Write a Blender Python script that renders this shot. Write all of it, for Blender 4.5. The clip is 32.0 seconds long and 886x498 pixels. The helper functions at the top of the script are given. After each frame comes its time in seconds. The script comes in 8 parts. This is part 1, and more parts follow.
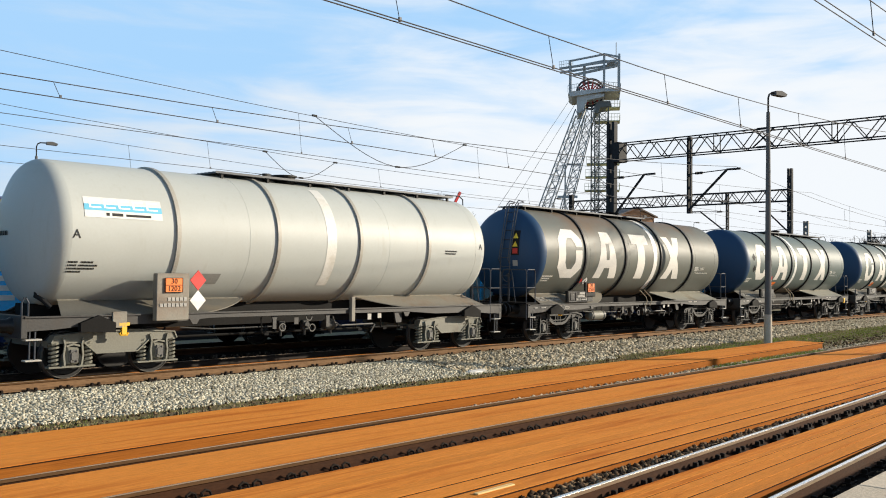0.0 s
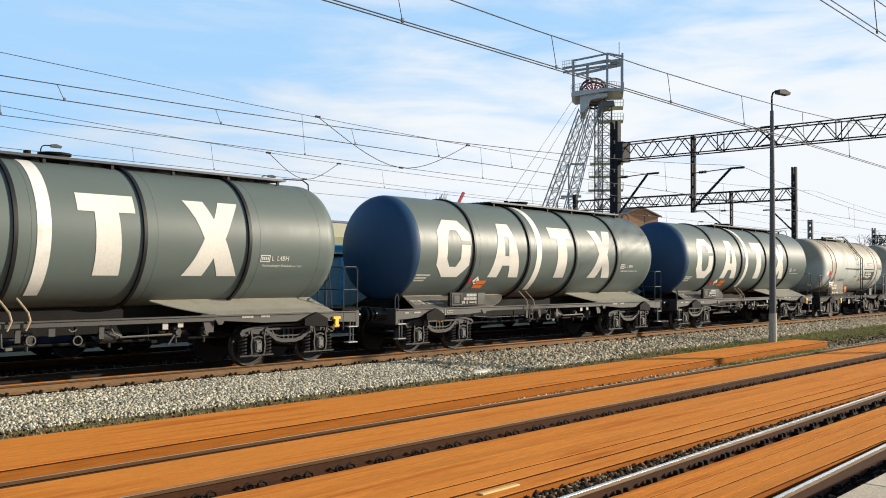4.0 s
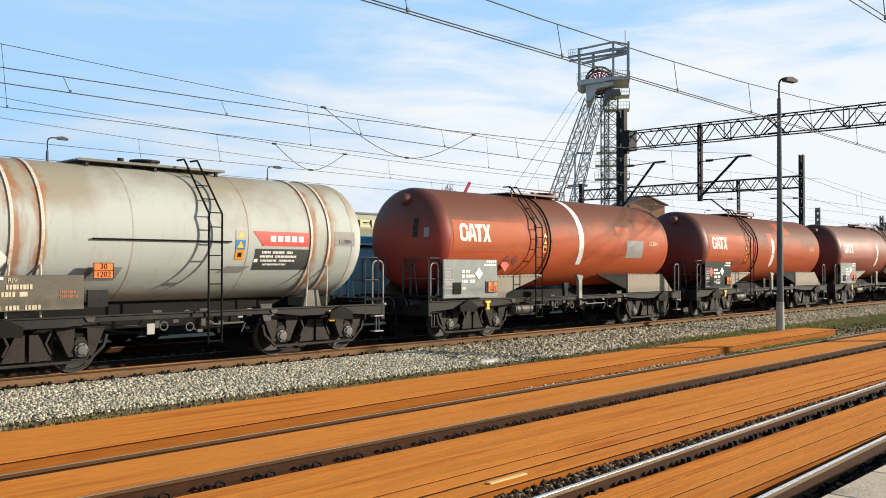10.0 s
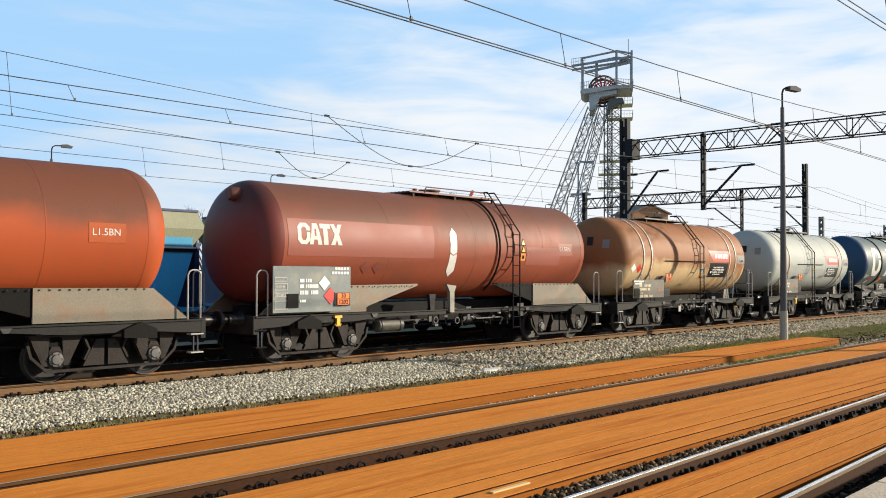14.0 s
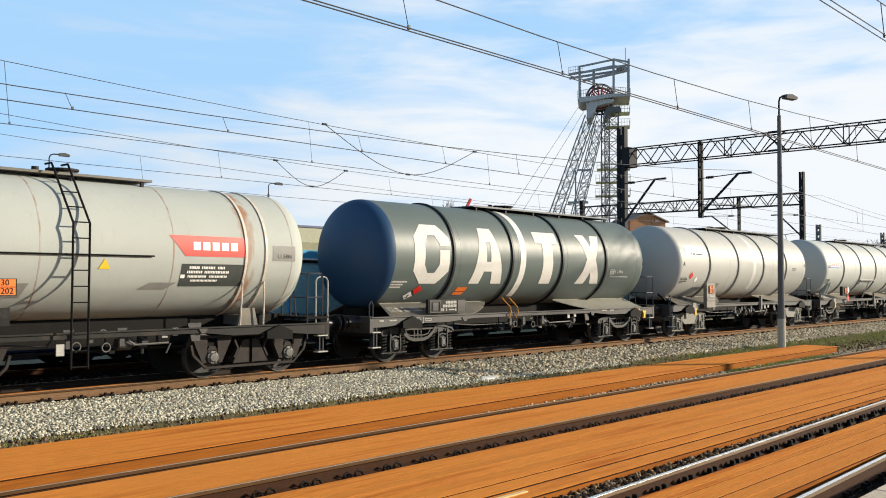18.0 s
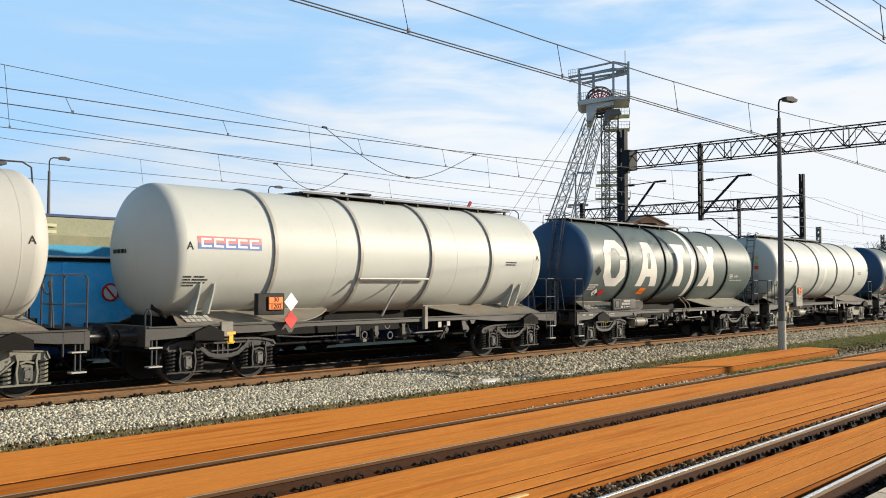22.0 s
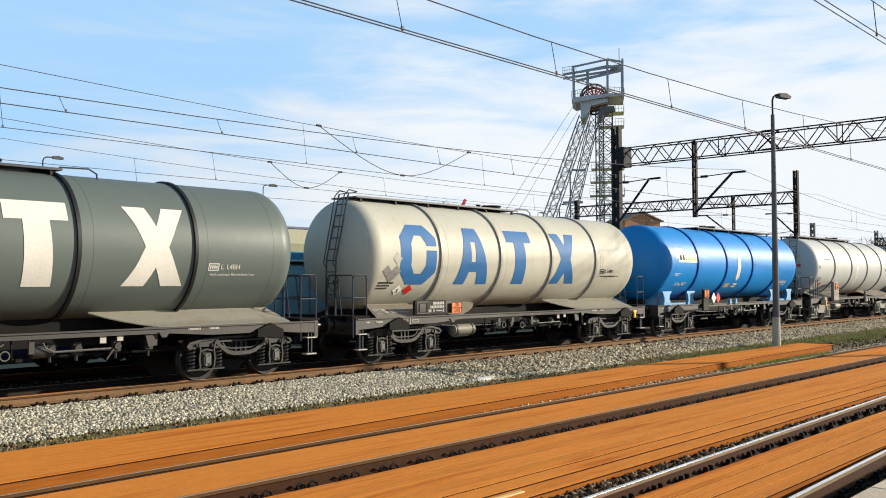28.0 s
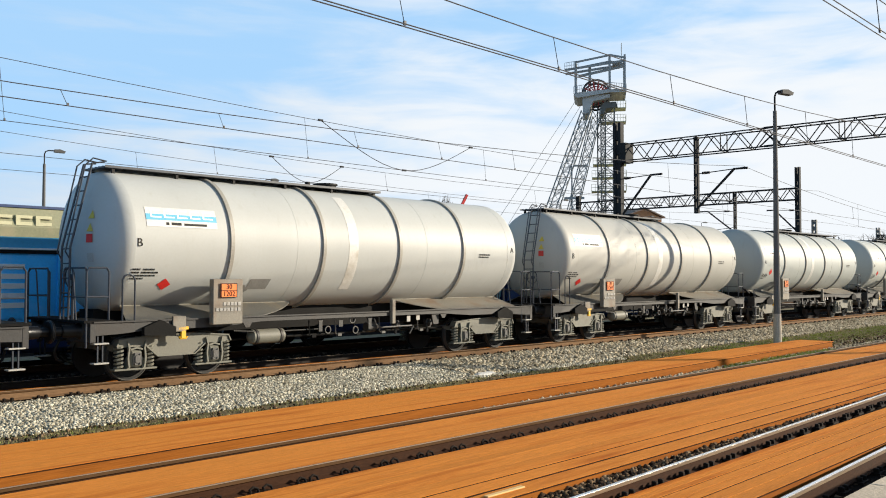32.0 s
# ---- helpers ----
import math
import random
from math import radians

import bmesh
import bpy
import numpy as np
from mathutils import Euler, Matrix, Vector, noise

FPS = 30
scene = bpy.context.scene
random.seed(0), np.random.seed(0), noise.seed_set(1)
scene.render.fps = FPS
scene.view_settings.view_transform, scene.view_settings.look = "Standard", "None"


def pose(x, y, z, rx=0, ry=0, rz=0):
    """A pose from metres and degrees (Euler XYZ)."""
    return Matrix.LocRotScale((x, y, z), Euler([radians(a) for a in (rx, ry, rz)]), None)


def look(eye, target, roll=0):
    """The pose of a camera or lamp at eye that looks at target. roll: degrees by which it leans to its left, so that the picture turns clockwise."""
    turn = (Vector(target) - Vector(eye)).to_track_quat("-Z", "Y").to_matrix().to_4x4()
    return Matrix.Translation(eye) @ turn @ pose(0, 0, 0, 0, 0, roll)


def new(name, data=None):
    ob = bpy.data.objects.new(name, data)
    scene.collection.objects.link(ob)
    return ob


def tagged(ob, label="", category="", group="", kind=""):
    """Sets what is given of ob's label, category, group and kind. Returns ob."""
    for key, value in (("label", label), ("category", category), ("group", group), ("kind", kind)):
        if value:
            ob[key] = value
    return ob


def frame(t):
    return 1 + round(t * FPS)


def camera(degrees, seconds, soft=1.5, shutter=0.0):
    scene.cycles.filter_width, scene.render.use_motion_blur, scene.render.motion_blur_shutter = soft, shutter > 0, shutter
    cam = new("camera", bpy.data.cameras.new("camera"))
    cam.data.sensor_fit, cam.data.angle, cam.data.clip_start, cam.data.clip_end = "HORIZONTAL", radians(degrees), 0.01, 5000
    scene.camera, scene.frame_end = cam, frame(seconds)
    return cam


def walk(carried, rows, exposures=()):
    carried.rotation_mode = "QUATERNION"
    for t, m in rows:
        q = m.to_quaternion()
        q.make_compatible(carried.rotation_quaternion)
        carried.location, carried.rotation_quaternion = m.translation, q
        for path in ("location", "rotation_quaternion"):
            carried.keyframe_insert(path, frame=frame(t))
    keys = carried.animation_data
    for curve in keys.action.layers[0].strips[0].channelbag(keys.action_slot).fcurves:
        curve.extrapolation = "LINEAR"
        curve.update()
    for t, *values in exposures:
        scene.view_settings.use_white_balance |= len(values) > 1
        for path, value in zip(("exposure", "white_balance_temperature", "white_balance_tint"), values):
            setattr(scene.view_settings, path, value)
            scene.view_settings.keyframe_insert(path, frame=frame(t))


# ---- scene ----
# ================= camera: held by hand on a platform, it only sways =================
EYE = (0.0, 0.0, 2.09)
cam = camera(52.75, 32.0, 1.0)
walk(cam, [(t, pose(*EYE, rx, ry, rz)) for t, rx, ry, rz in (
    (0, 91.661, -0.654, -47.803),
    (0.5, 91.668, -0.646, -47.834),
    (1, 91.672, -0.641, -47.836),
    (1.5, 91.669, -0.634, -47.800),
    (2, 91.673, -0.608, -47.747),
    (2.5, 91.681, -0.561, -47.690),
    (3, 91.677, -0.509, -47.641),
    (3.5, 91.670, -0.445, -47.604),
    (5.5, 91.717, -0.180, -47.367),
    (6, 91.669, -0.136, -47.324),
    (6.5, 91.601, -0.100, -47.294),
    (7, 91.515, -0.073, -47.265),
    (7.5, 91.426, -0.056, -47.237),
    (8, 91.344, -0.045, -47.209),
    (8.5, 91.254, -0.022, -47.179),
    (9, 91.156, -0.012, -47.158),
    (9.5, 91.082, -0.039, -47.144),
    (10, 91.044, -0.080, -47.129),
    (10.5, 91.043, -0.120, -47.113),
    (11, 91.078, -0.148, -47.088),
    (11.5, 91.144, -0.159, -47.048),
    (12, 91.216, -0.172, -47.004),
    (12.5, 91.280, -0.188, -46.968),
    (13, 91.352, -0.196, -46.948),
    (13.5, 91.452, -0.198, -46.937),
    (14, 91.580, -0.194, -46.935),
    (14.5, 91.724, -0.187, -46.934),
    (16.5, 92.012, -0.186, -47.004),
    (17, 92.038, -0.172, -47.029),
    (17.5, 92.069, -0.152, -47.051),
    (18, 92.104, -0.135, -47.082),
    (18.5, 92.143, -0.143, -47.116),
    (19, 92.184, -0.147, -47.131),
    (19.5, 92.217, -0.134, -47.132),
    (20, 92.233, -0.124, -47.131),
    (20.5, 92.235, -0.085, -47.121),
    (21, 92.250, -0.032, -47.100),
    (21.5, 92.278, -0.018, -47.080),
    (22, 92.292, -0.026, -47.066),
    (22.5, 92.278, -0.034, -47.059),
    (23, 92.237, -0.045, -47.063),
    (23.5, 92.181, -0.053, -47.097),
    (24, 92.122, -0.046, -47.179),
    (24.5, 92.069, -0.023, -47.277),
    (25, 92.041, 0.011, -47.351),
    (25.5, 92.054, 0.061, -47.405),
    (27.5, 92.198, 0.253, -47.424),
    (28, 92.150, 0.228, -47.382),
    (28.5, 92.100, 0.216, -47.360),
    (29, 92.045, 0.208, -47.359),
    (29.5, 91.988, 0.201, -47.362),
    (30, 91.938, 0.189, -47.366),
    (30.5, 91.903, 0.151, -47.371),
    (31, 91.877, 0.083, -47.367),
    (31.5, 91.854, 0.018, -47.345),
    (32, 91.841, -0.014, -47.312))])

# metres that the train has rolled at each full second
ROLLED = [0.0, 9.13, 18.24, 27.32, 36.38, 45.41, 54.39, 63.33, 72.25, 81.19, 90.16, 99.14, 108.13, 117.1, 126.05, 134.99, 143.95, 152.92, 161.91, 170.93, 179.99, 189.05, 198.09, 207.13, 216.2, 225.29, 234.4, 243.49, 252.58, 261.68, 270.83, 280.05, 289.32]

# ================= world, sun =================
SUN_AZ, SUN_EL = 128.0, 18.0
world = bpy.data.worlds.new("sky")
scene.world = world
world.use_nodes = True
wn, wl = world.node_tree.nodes, world.node_tree.links
wn.clear()
w_out = wn.new("ShaderNodeOutputWorld")
w_bg = wn.new("ShaderNodeBackground")
w_sky = wn.new("ShaderNodeTexSky")
w_sky.sky_type, w_sky.sun_disc = "NISHITA", False
w_sky.sun_elevation, w_sky.sun_rotation = radians(SUN_EL), radians(SUN_AZ)
w_sky.air_density, w_sky.dust_density, w_sky.ozone_density = 1.0, 0.6, 2.0
w_tc = wn.new("ShaderNodeTexCoord")
w_xyz = wn.new("ShaderNodeSeparateXYZ")
wl.new(w_tc.outputs["Generated"], w_xyz.inputs[0])


def w_math(op, a, b_):
    m = wn.new("ShaderNodeMath")
    m.operation = op
    for k, v in enumerate((a, b_)):
        if isinstance(v, (int, float)):
            m.inputs[k].default_value = v
        else:
            wl.new(v, m.inputs[k])
    return m.outputs[0]


def w_noise(scale, turn, stretch, detail, distort):
    mp, ns = wn.new("ShaderNodeMapping"), wn.new("ShaderNodeTexNoise")
    mp.inputs["Rotation"].default_value = (0.0, 0.0, radians(turn))
    mp.inputs["Scale"].default_value = stretch
    ns.inputs["Scale"].default_value, ns.inputs["Detail"].default_value = scale, detail
    ns.inputs["Roughness"].default_value, ns.inputs["Distortion"].default_value = 0.55, distort
    wl.new(w_tc.outputs["Generated"], mp.inputs["Vector"])
    wl.new(mp.outputs["Vector"], ns.inputs["Vector"])
    return ns.outputs["Fac"]


# streaky high cloud over a pale blue sky, thicker towards the sun and the horizon
w_n1 = w_noise(1.3, 47, (1.2, 1.8, 6.5), 7.0, 0.4)
w_n2 = w_noise(4.0, 40, (0.7, 1.6, 7.0), 10.0, 0.5)
w_low = w_math("MULTIPLY", w_math("SUBTRACT", 0.245, w_xyz.outputs["Z"]), 1.6)
w_sunward = w_math("ADD", w_math("MULTIPLY", w_xyz.outputs["X"], 0.55), w_math("MULTIPLY", w_xyz.outputs["Y"], -0.62))
w_west = w_math("MULTIPLY", w_math("MINIMUM", w_xyz.outputs["X"], 0.0), 0.7)
w_sum = w_math("ADD", w_west, w_math("ADD", w_math("ADD", w_n1, w_math("MULTIPLY", w_n2, 1.0)), w_math("ADD", w_low, w_math("MULTIPLY", w_sunward, 0.58))))
w_mr = wn.new("ShaderNodeMapRange")
w_mr.interpolation_type = "SMOOTHSTEP"
w_mr.inputs["From Min"].default_value, w_mr.inputs["From Max"].default_value = 0.76, 1.36
wl.new(w_sum, w_mr.inputs["Value"])
w_veil = wn.new("ShaderNodeMixRGB")
w_high = wn.new("ShaderNodeMapRange")
w_high.inputs["From Min"].default_value, w_high.inputs["From Max"].default_value = 0.28, 0.75
w_high.inputs["To Min"].default_value, w_high.inputs["To Max"].default_value = 0.85, 0.12
wl.new(w_xyz.outputs["Z"], w_high.inputs["Value"])
wl.new(w_high.outputs["Result"], w_veil.inputs["Fac"])
w_veil.inputs["Color2"].default_value = (4.5, 7.5, 11.0, 1)
wl.new(w_sky.outputs["Color"], w_veil.inputs["Color1"])
w_mix = wn.new("ShaderNodeMixRGB")
w_lit = wn.new("ShaderNodeMapRange")
w_lit.inputs["From Min"].default_value, w_lit.inputs["From Max"].default_value = -0.45, 0.0
wl.new(w_sunward, w_lit.inputs["Value"])
w_cloud = wn.new("ShaderNodeMixRGB")
w_cloud.inputs["Color1"].default_value, w_cloud.inputs["Color2"].default_value = (7.0, 7.6, 8.2, 1), (9.1, 9.5, 9.9, 1)
wl.new(w_lit.outputs["Result"], w_cloud.inputs["Fac"])
wl.new(w_cloud.outputs["Color"], w_mix.inputs["Color2"])
wl.new(w_mr.outputs["Result"], w_mix.inputs["Fac"])
wl.new(w_veil.outputs["Color"], w_mix.inputs["Color1"])
wl.new(w_mix.outputs["Color"], w_bg.inputs["Color"])
w_bg.inputs["Strength"].default_value = 0.0667
wl.new(w_bg.outputs["Background"], w_out.inputs["Surface"])

sun = new("sun", bpy.data.lights.new("sun", "SUN"))
sun.data.energy, sun.data.angle, sun.data.color = 5.0, radians(0.8), (1.0, 0.885, 0.71)
sa, se = radians(SUN_AZ), radians(SUN_EL)
sun.matrix_world = look((math.sin(sa) * math.cos(se) * 50, math.cos(sa) * math.cos(se) * 50, math.sin(se) * 50), (0, 0, 0))
scene.view_settings.exposure = 0.585


# ================= materials =================
MATS = {}


def surface(name, col, rough=0.6, metal=0.0, var=0.2, scale=1.2, fine=30.0, bump=0.1, dirt=None, dirt_at=0.6, stretch=(1, 1, 1), rnd=0.0, spec=0.5):
    """A painted, rusty or mineral surface: coarse stains and fine grain over one base colour."""
    if name in MATS:
        return MATS[name]
    m = bpy.data.materials.new(name)
    m.use_nodes = True
    n, l = m.node_tree.nodes, m.node_tree.links
    b = n["Principled BSDF"]
    tc, mp, oi = n.new("ShaderNodeTexCoord"), n.new("ShaderNodeMapping"), n.new("ShaderNodeObjectInfo")
    mp.inputs["Scale"].default_value = stretch
    sh = n.new("ShaderNodeMath")
    sh.operation = "MULTIPLY"
    sh.inputs[1].default_value = 37.0
    l.new(oi.outputs["Random"], sh.inputs[0])
    l.new(sh.outputs[0], mp.inputs["Location"])
    l.new(tc.outputs["Object"], mp.inputs["Vector"])
    n1, n2 = n.new("ShaderNodeTexNoise"), n.new("ShaderNodeTexNoise")
    n1.inputs["Scale"].default_value, n1.inputs["Detail"].default_value, n1.inputs["Roughness"].default_value = scale, 6.0, 0.6
    n2.inputs["Scale"].default_value, n2.inputs["Detail"].default_value = fine, 3.0
    l.new(mp.outputs["Vector"], n1.inputs["Vector"])
    l.new(mp.outputs["Vector"], n2.inputs["Vector"])
    add = n.new("ShaderNodeMath")
    add.operation = "ADD"
    l.new(n1.outputs["Fac"], add.inputs[0])
    l.new(n2.outputs["Fac"], add.inputs[1])
    mr = n.new("ShaderNodeMapRange")
    mr.inputs["From Min"].default_value, mr.inputs["From Max"].default_value = 0.55, 1.45
    mr.inputs["To Min"].default_value, mr.inputs["To Max"].default_value = 1 - var, 1 + var
    l.new(add.outputs[0], mr.inputs["Value"])
    val = mr.outputs["Result"]
    if rnd:
        mr2 = n.new("ShaderNodeMapRange")
        mr2.inputs["To Min"].default_value, mr2.inputs["To Max"].default_value = 1 - rnd, 1 + rnd
        l.new(oi.outputs["Random"], mr2.inputs["Value"])
        mul = n.new("ShaderNodeMath")
        mul.operation = "MULTIPLY"
        l.new(val, mul.inputs[0])
        l.new(mr2.outputs["Result"], mul.inputs[1])
        val = mul.outputs[0]
    sc = n.new("ShaderNodeVectorMath")
    sc.operation = "SCALE"
    sc.inputs[0].default_value = col
    l.new(val, sc.inputs["Scale"])
    colour = sc.outputs["Vector"]
    if dirt:
        rp = n.new("ShaderNodeMapRange")
        rp.inputs["From Min"].default_value, rp.inputs["From Max"].default_value = dirt_at - 0.06, dirt_at + 0.14
        l.new(n1.outputs["Fac"], rp.inputs["Value"])
        mx = n.new("ShaderNodeMixRGB")
        mx.inputs["Color2"].default_value = (*dirt, 1)
        l.new(rp.outputs["Result"], mx.inputs["Fac"])
        l.new(colour, mx.inputs["Color1"])
        colour = mx.outputs["Color"]
    l.new(colour, b.inputs["Base Color"])
    b.inputs["Metallic"].default_value = metal
    b.inputs["Specular IOR Level"].default_value = spec
    mr3 = n.new("ShaderNodeMapRange")
    mr3.inputs["To Min"].default_value, mr3.inputs["To Max"].default_value = max(0.05, rough - 0.12), min(1.0, rough + 0.12)
    l.new(n1.outputs["Fac"], mr3.inputs["Value"])
    l.new(mr3.outputs["Result"], b.inputs["Roughness"])
    if bump:
        bp = n.new("ShaderNodeBump")
        bp.inputs["Strength"].default_value, bp.inputs["Distance"].default_value = bump, 0.02
        l.new(add.outputs[0], bp.inputs["Height"])
        l.new(bp.outputs["Normal"], b.inputs["Normal"])
    MATS[name] = m
    return m


# underframe, bogie and wheel colours are lowered to hold the shade beneath the tanks
DARK = surface("shade-dark underframe steel", (0.006, 0.0057, 0.0054), 0.75, 0.0, 0.35, 2.0, 25, 0.15, dirt=(0.014, 0.010, 0.007), dirt_at=0.64, spec=0.15)
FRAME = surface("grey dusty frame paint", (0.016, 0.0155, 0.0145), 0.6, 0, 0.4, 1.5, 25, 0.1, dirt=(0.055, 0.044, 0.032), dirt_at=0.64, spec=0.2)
BOGIE = surface("dusty shade-dark bogie steel", (0.017, 0.0165, 0.0155), 0.55, 0.1, 0.45, 3.0, 30, 0.2, dirt=(0.016, 0.013, 0.011), dirt_at=0.54)
BOGIE_NEW = surface("olive grey bogie paint", (0.15, 0.145, 0.115), 0.6, 0, 0.2, 2.0, 30, 0.1, dirt=(0.12, 0.10, 0.07), dirt_at=0.62)
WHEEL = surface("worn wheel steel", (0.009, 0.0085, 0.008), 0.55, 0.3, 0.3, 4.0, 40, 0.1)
BUFFER = surface("greasy buffer steel", (0.015, 0.015, 0.016), 0.35, 0.6, 0.3, 4.0, 30, 0.1)
CHALK = surface("worn white step paint", (0.36, 0.345, 0.31), 0.6, 0, 0.2, 5.0, 40, 0.1, dirt=(0.3, 0.26, 0.2), dirt_at=0.62)
RAILING = surface("dark blue grey railing paint", (0.035, 0.04, 0.05), 0.45, 0.2, 0.2, 3.0, 30, 0.0)
ORANGE = surface("orange reflective plate", (0.80, 0.17, 0.012), 0.5, 0, 0.1, 3.0, 40, 0.0)
BLACK = surface("black plate paint", (0.014, 0.014, 0.014), 0.6, 0, 0.2, 3.0, 40, 0.0, spec=0.12)
RED = surface("red label paint", (0.57, 0.021, 0.014), 0.5, 0, 0.15, 3.0, 40, 0.0)
LABEL = surface("white label paint", (0.78, 0.76, 0.71), 0.55, 0, 0.08, 3.0, 40, 0.0)
YELLOW = surface("yellow hook paint", (0.75, 0.42, 0.02), 0.5, 0, 0.2, 4.0, 40, 0.0)
RAILTOP = surface("polished rail steel", (0.93, 0.89, 0.83), 0.24, 0.9, 0.15, 3.0, 60, 0.02, stretch=(0.1, 1, 1))
RAILRUST = surface("rusty rail steel", (0.041, 0.0165, 0.007), 0.85, 0.0, 0.4, 3.0, 40, 0.2, stretch=(0.3, 1, 1), spec=0.15)
PLANK = surface("rust orange steel", (0.635, 0.224, 0.038), 0.82, 0.0, 0.34, 2.0, 45, 0.4, dirt=(0.40, 0.105, 0.015), dirt_at=0.56, stretch=(0.13, 1.7, 1.7), rnd=0.07, spec=0.06)
GRIT = surface("brown trackside grit", (0.24, 0.195, 0.13), 0.95, 0, 0.6, 1.6, 30, 0.9, dirt=(0.16, 0.17, 0.06), dirt_at=0.54, spec=0.05)
# near black because the shade under the wagons is put into this colour
DARKGRIT = surface("near-black ballast with shade in its colour", (0.014, 0.011, 0.009), 0.95, 0, 0.5, 1.0, 22, 0.9, spec=0.03)
CONCRETE = surface("weathered concrete", (0.44, 0.38, 0.30), 0.9, 0, 0.25, 1.5, 30, 0.3, dirt=(0.25, 0.22, 0.17), dirt_at=0.6)
PAVER = surface("beige concrete pavers", (0.44, 0.34, 0.23), 0.9, 0, 0.25, 1.5, 30, 0.3)
GANTRY = surface("near black lattice paint", (0.022, 0.022, 0.023), 0.7, 0.0, 0.25, 2.0, 30, 0.0, spec=0.15)
MASTGREY = surface("grey galvanised mast", (0.13, 0.13, 0.125), 0.55, 0.4, 0.2, 2.0, 30, 0.0)
POSTGREY = surface("grey lamp post concrete", (0.10, 0.098, 0.094), 0.8, 0, 0.2, 1.0, 20, 0.1)
WIRE = surface("weathered copper wire", (0.06, 0.06, 0.065), 0.6, 0.3, 0.1, 1.0, 10, 0.0)
TOWER = surface("grey headframe paint", (0.27, 0.29, 0.30), 0.6, 0.1, 0.25, 0.5, 6, 0.0)
TOWERGREEN = surface("yellow green platform paint", (0.50, 0.51, 0.33), 0.6, 0.0, 0.25, 0.5, 6, 0.0)


# ================= mesh helpers =================
def link(name, bm, mat, parent=None, label="", smooth=0):
    me = bpy.data.meshes.new(name)
    if smooth:
        for f in bm.faces:
            f.smooth = True
    bm.to_mesh(me)
    bm.free()
    if smooth:
        me.set_sharp_from_angle(angle=radians(smooth))
    me.materials.append(mat)
    ob = new(name, me)
    if parent:
        ob.parent = parent
    if label:
        ob["label"] = label
    return ob


def part(name, bm, mat, parent, label="", smooth=0):
    return link(name, bm, mat, parent, label, smooth)


CACHE = {}
SMALL = ("data_grid", "stencil_frame", "stencil_mark", "rivet_row", "diamond_mark", "painted_data", "dome_writing", "data_panel", "logo_mark", "owner_mark", "logo_line", "hatch_mark", "cross_tie", "tie_plate")


SKIN = ("repaint_panel", "repaint_patch", "sight_band", "painted_mark", "logo_panel", "logo_bar", "logo_ribbon", "owner_board", "faded_patch", "old_label", "sight_mark")


def shared(name, key, build, mat, parent, at=None, label="", smooth=0):
    """A part whose mesh is built once for the key and then shared."""
    smooth = 60 if name in SKIN else smooth
    k = (key, mat.name)
    if k not in CACHE:
        bm = bmesh.new()
        build(bm)
        me = bpy.data.meshes.new(name)
        if smooth:
            for f in bm.faces:
                f.smooth = True
        bm.to_mesh(me)
        bm.free()
        if smooth:
            me.set_sharp_from_angle(angle=radians(smooth))
        me.materials.append(mat)
        CACHE[k] = me
    ob = new(name, CACHE[k])
    ob.parent = parent
    if at is not None:
        ob.matrix_basis = at if isinstance(at, Matrix) else Matrix.Translation(at)
    if label:
        ob["label"] = label
    if name in SMALL:
        ob["kind"] = "stuff"
    return ob


def box(bm, x0, x1, y0, y1, z0, z1, bevel=0.0):
    v = [bm.verts.new((x, y, z)) for x in (x0, x1) for y in (y0, y1) for z in (z0, z1)]
    fs = [bm.faces.new([v[i] for i in q]) for q in ((0, 1, 3, 2), (4, 6, 7, 5), (0, 4, 5, 1), (2, 3, 7, 6), (0, 2, 6, 4), (1, 5, 7, 3))]
    if bevel:
        es = list({e for f in fs for e in f.edges})
        bmesh.ops.bevel(bm, geom=es, offset=bevel, segments=1, affect="EDGES")
    return bm


def beam(bm, a, b, w, h):
    """A square bar from a to b."""
    a, b = Vector(a), Vector(b)
    d = (b - a).normalized()
    up = Vector((0, 0, 1)) if abs(d.z) < 0.95 else Vector((1, 0, 0))
    s = d.cross(up).normalized()
    u = s.cross(d)
    ring = lambda p: [bm.verts.new(p + s * (i * w / 2) + u * (j * h / 2)) for i, j in ((-1, -1), (1, -1), (1, 1), (-1, 1))]
    r0, r1 = ring(a), ring(b)
    for i in range(4):
        bm.faces.new((r0[i], r0[(i + 1) % 4], r1[(i + 1) % 4], r1[i]))
    bm.faces.new(r0[::-1])
    bm.faces.new(r1)


def tube(bm, pts, r, seg=8, caps=True, r_end=None):
    """A round bar along a line of points."""
    pts = [Vector(p) for p in pts]
    rings, n = [], len(pts)
    ref = None
    for i, p in enumerate(pts):
        d = (pts[min(i + 1, n - 1)] - pts[max(i - 1, 0)]).normalized()
        if ref is None or abs(ref.dot(d)) > 0.98:
            ref = Vector((0, 0, 1)) if abs(d.z) < 0.9 else Vector((1, 0, 0))
        s = d.cross(ref).normalized()
        u = s.cross(d).normalized()
        ref = u
        rr = r if r_end is None else r + (r_end - r) * i / (n - 1)
        rings.append([bm.verts.new(p + rr * (math.cos(2 * math.pi * k / seg) * s + math.sin(2 * math.pi * k / seg) * u)) for k in range(seg)])
    for a, b in zip(rings, rings[1:]):
        for k in range(seg):
            bm.faces.new((a[k], a[(k + 1) % seg], b[(k + 1) % seg], b[k]))
    if caps:
        bm.faces.new(rings[0][::-1])
        bm.faces.new(rings[-1])


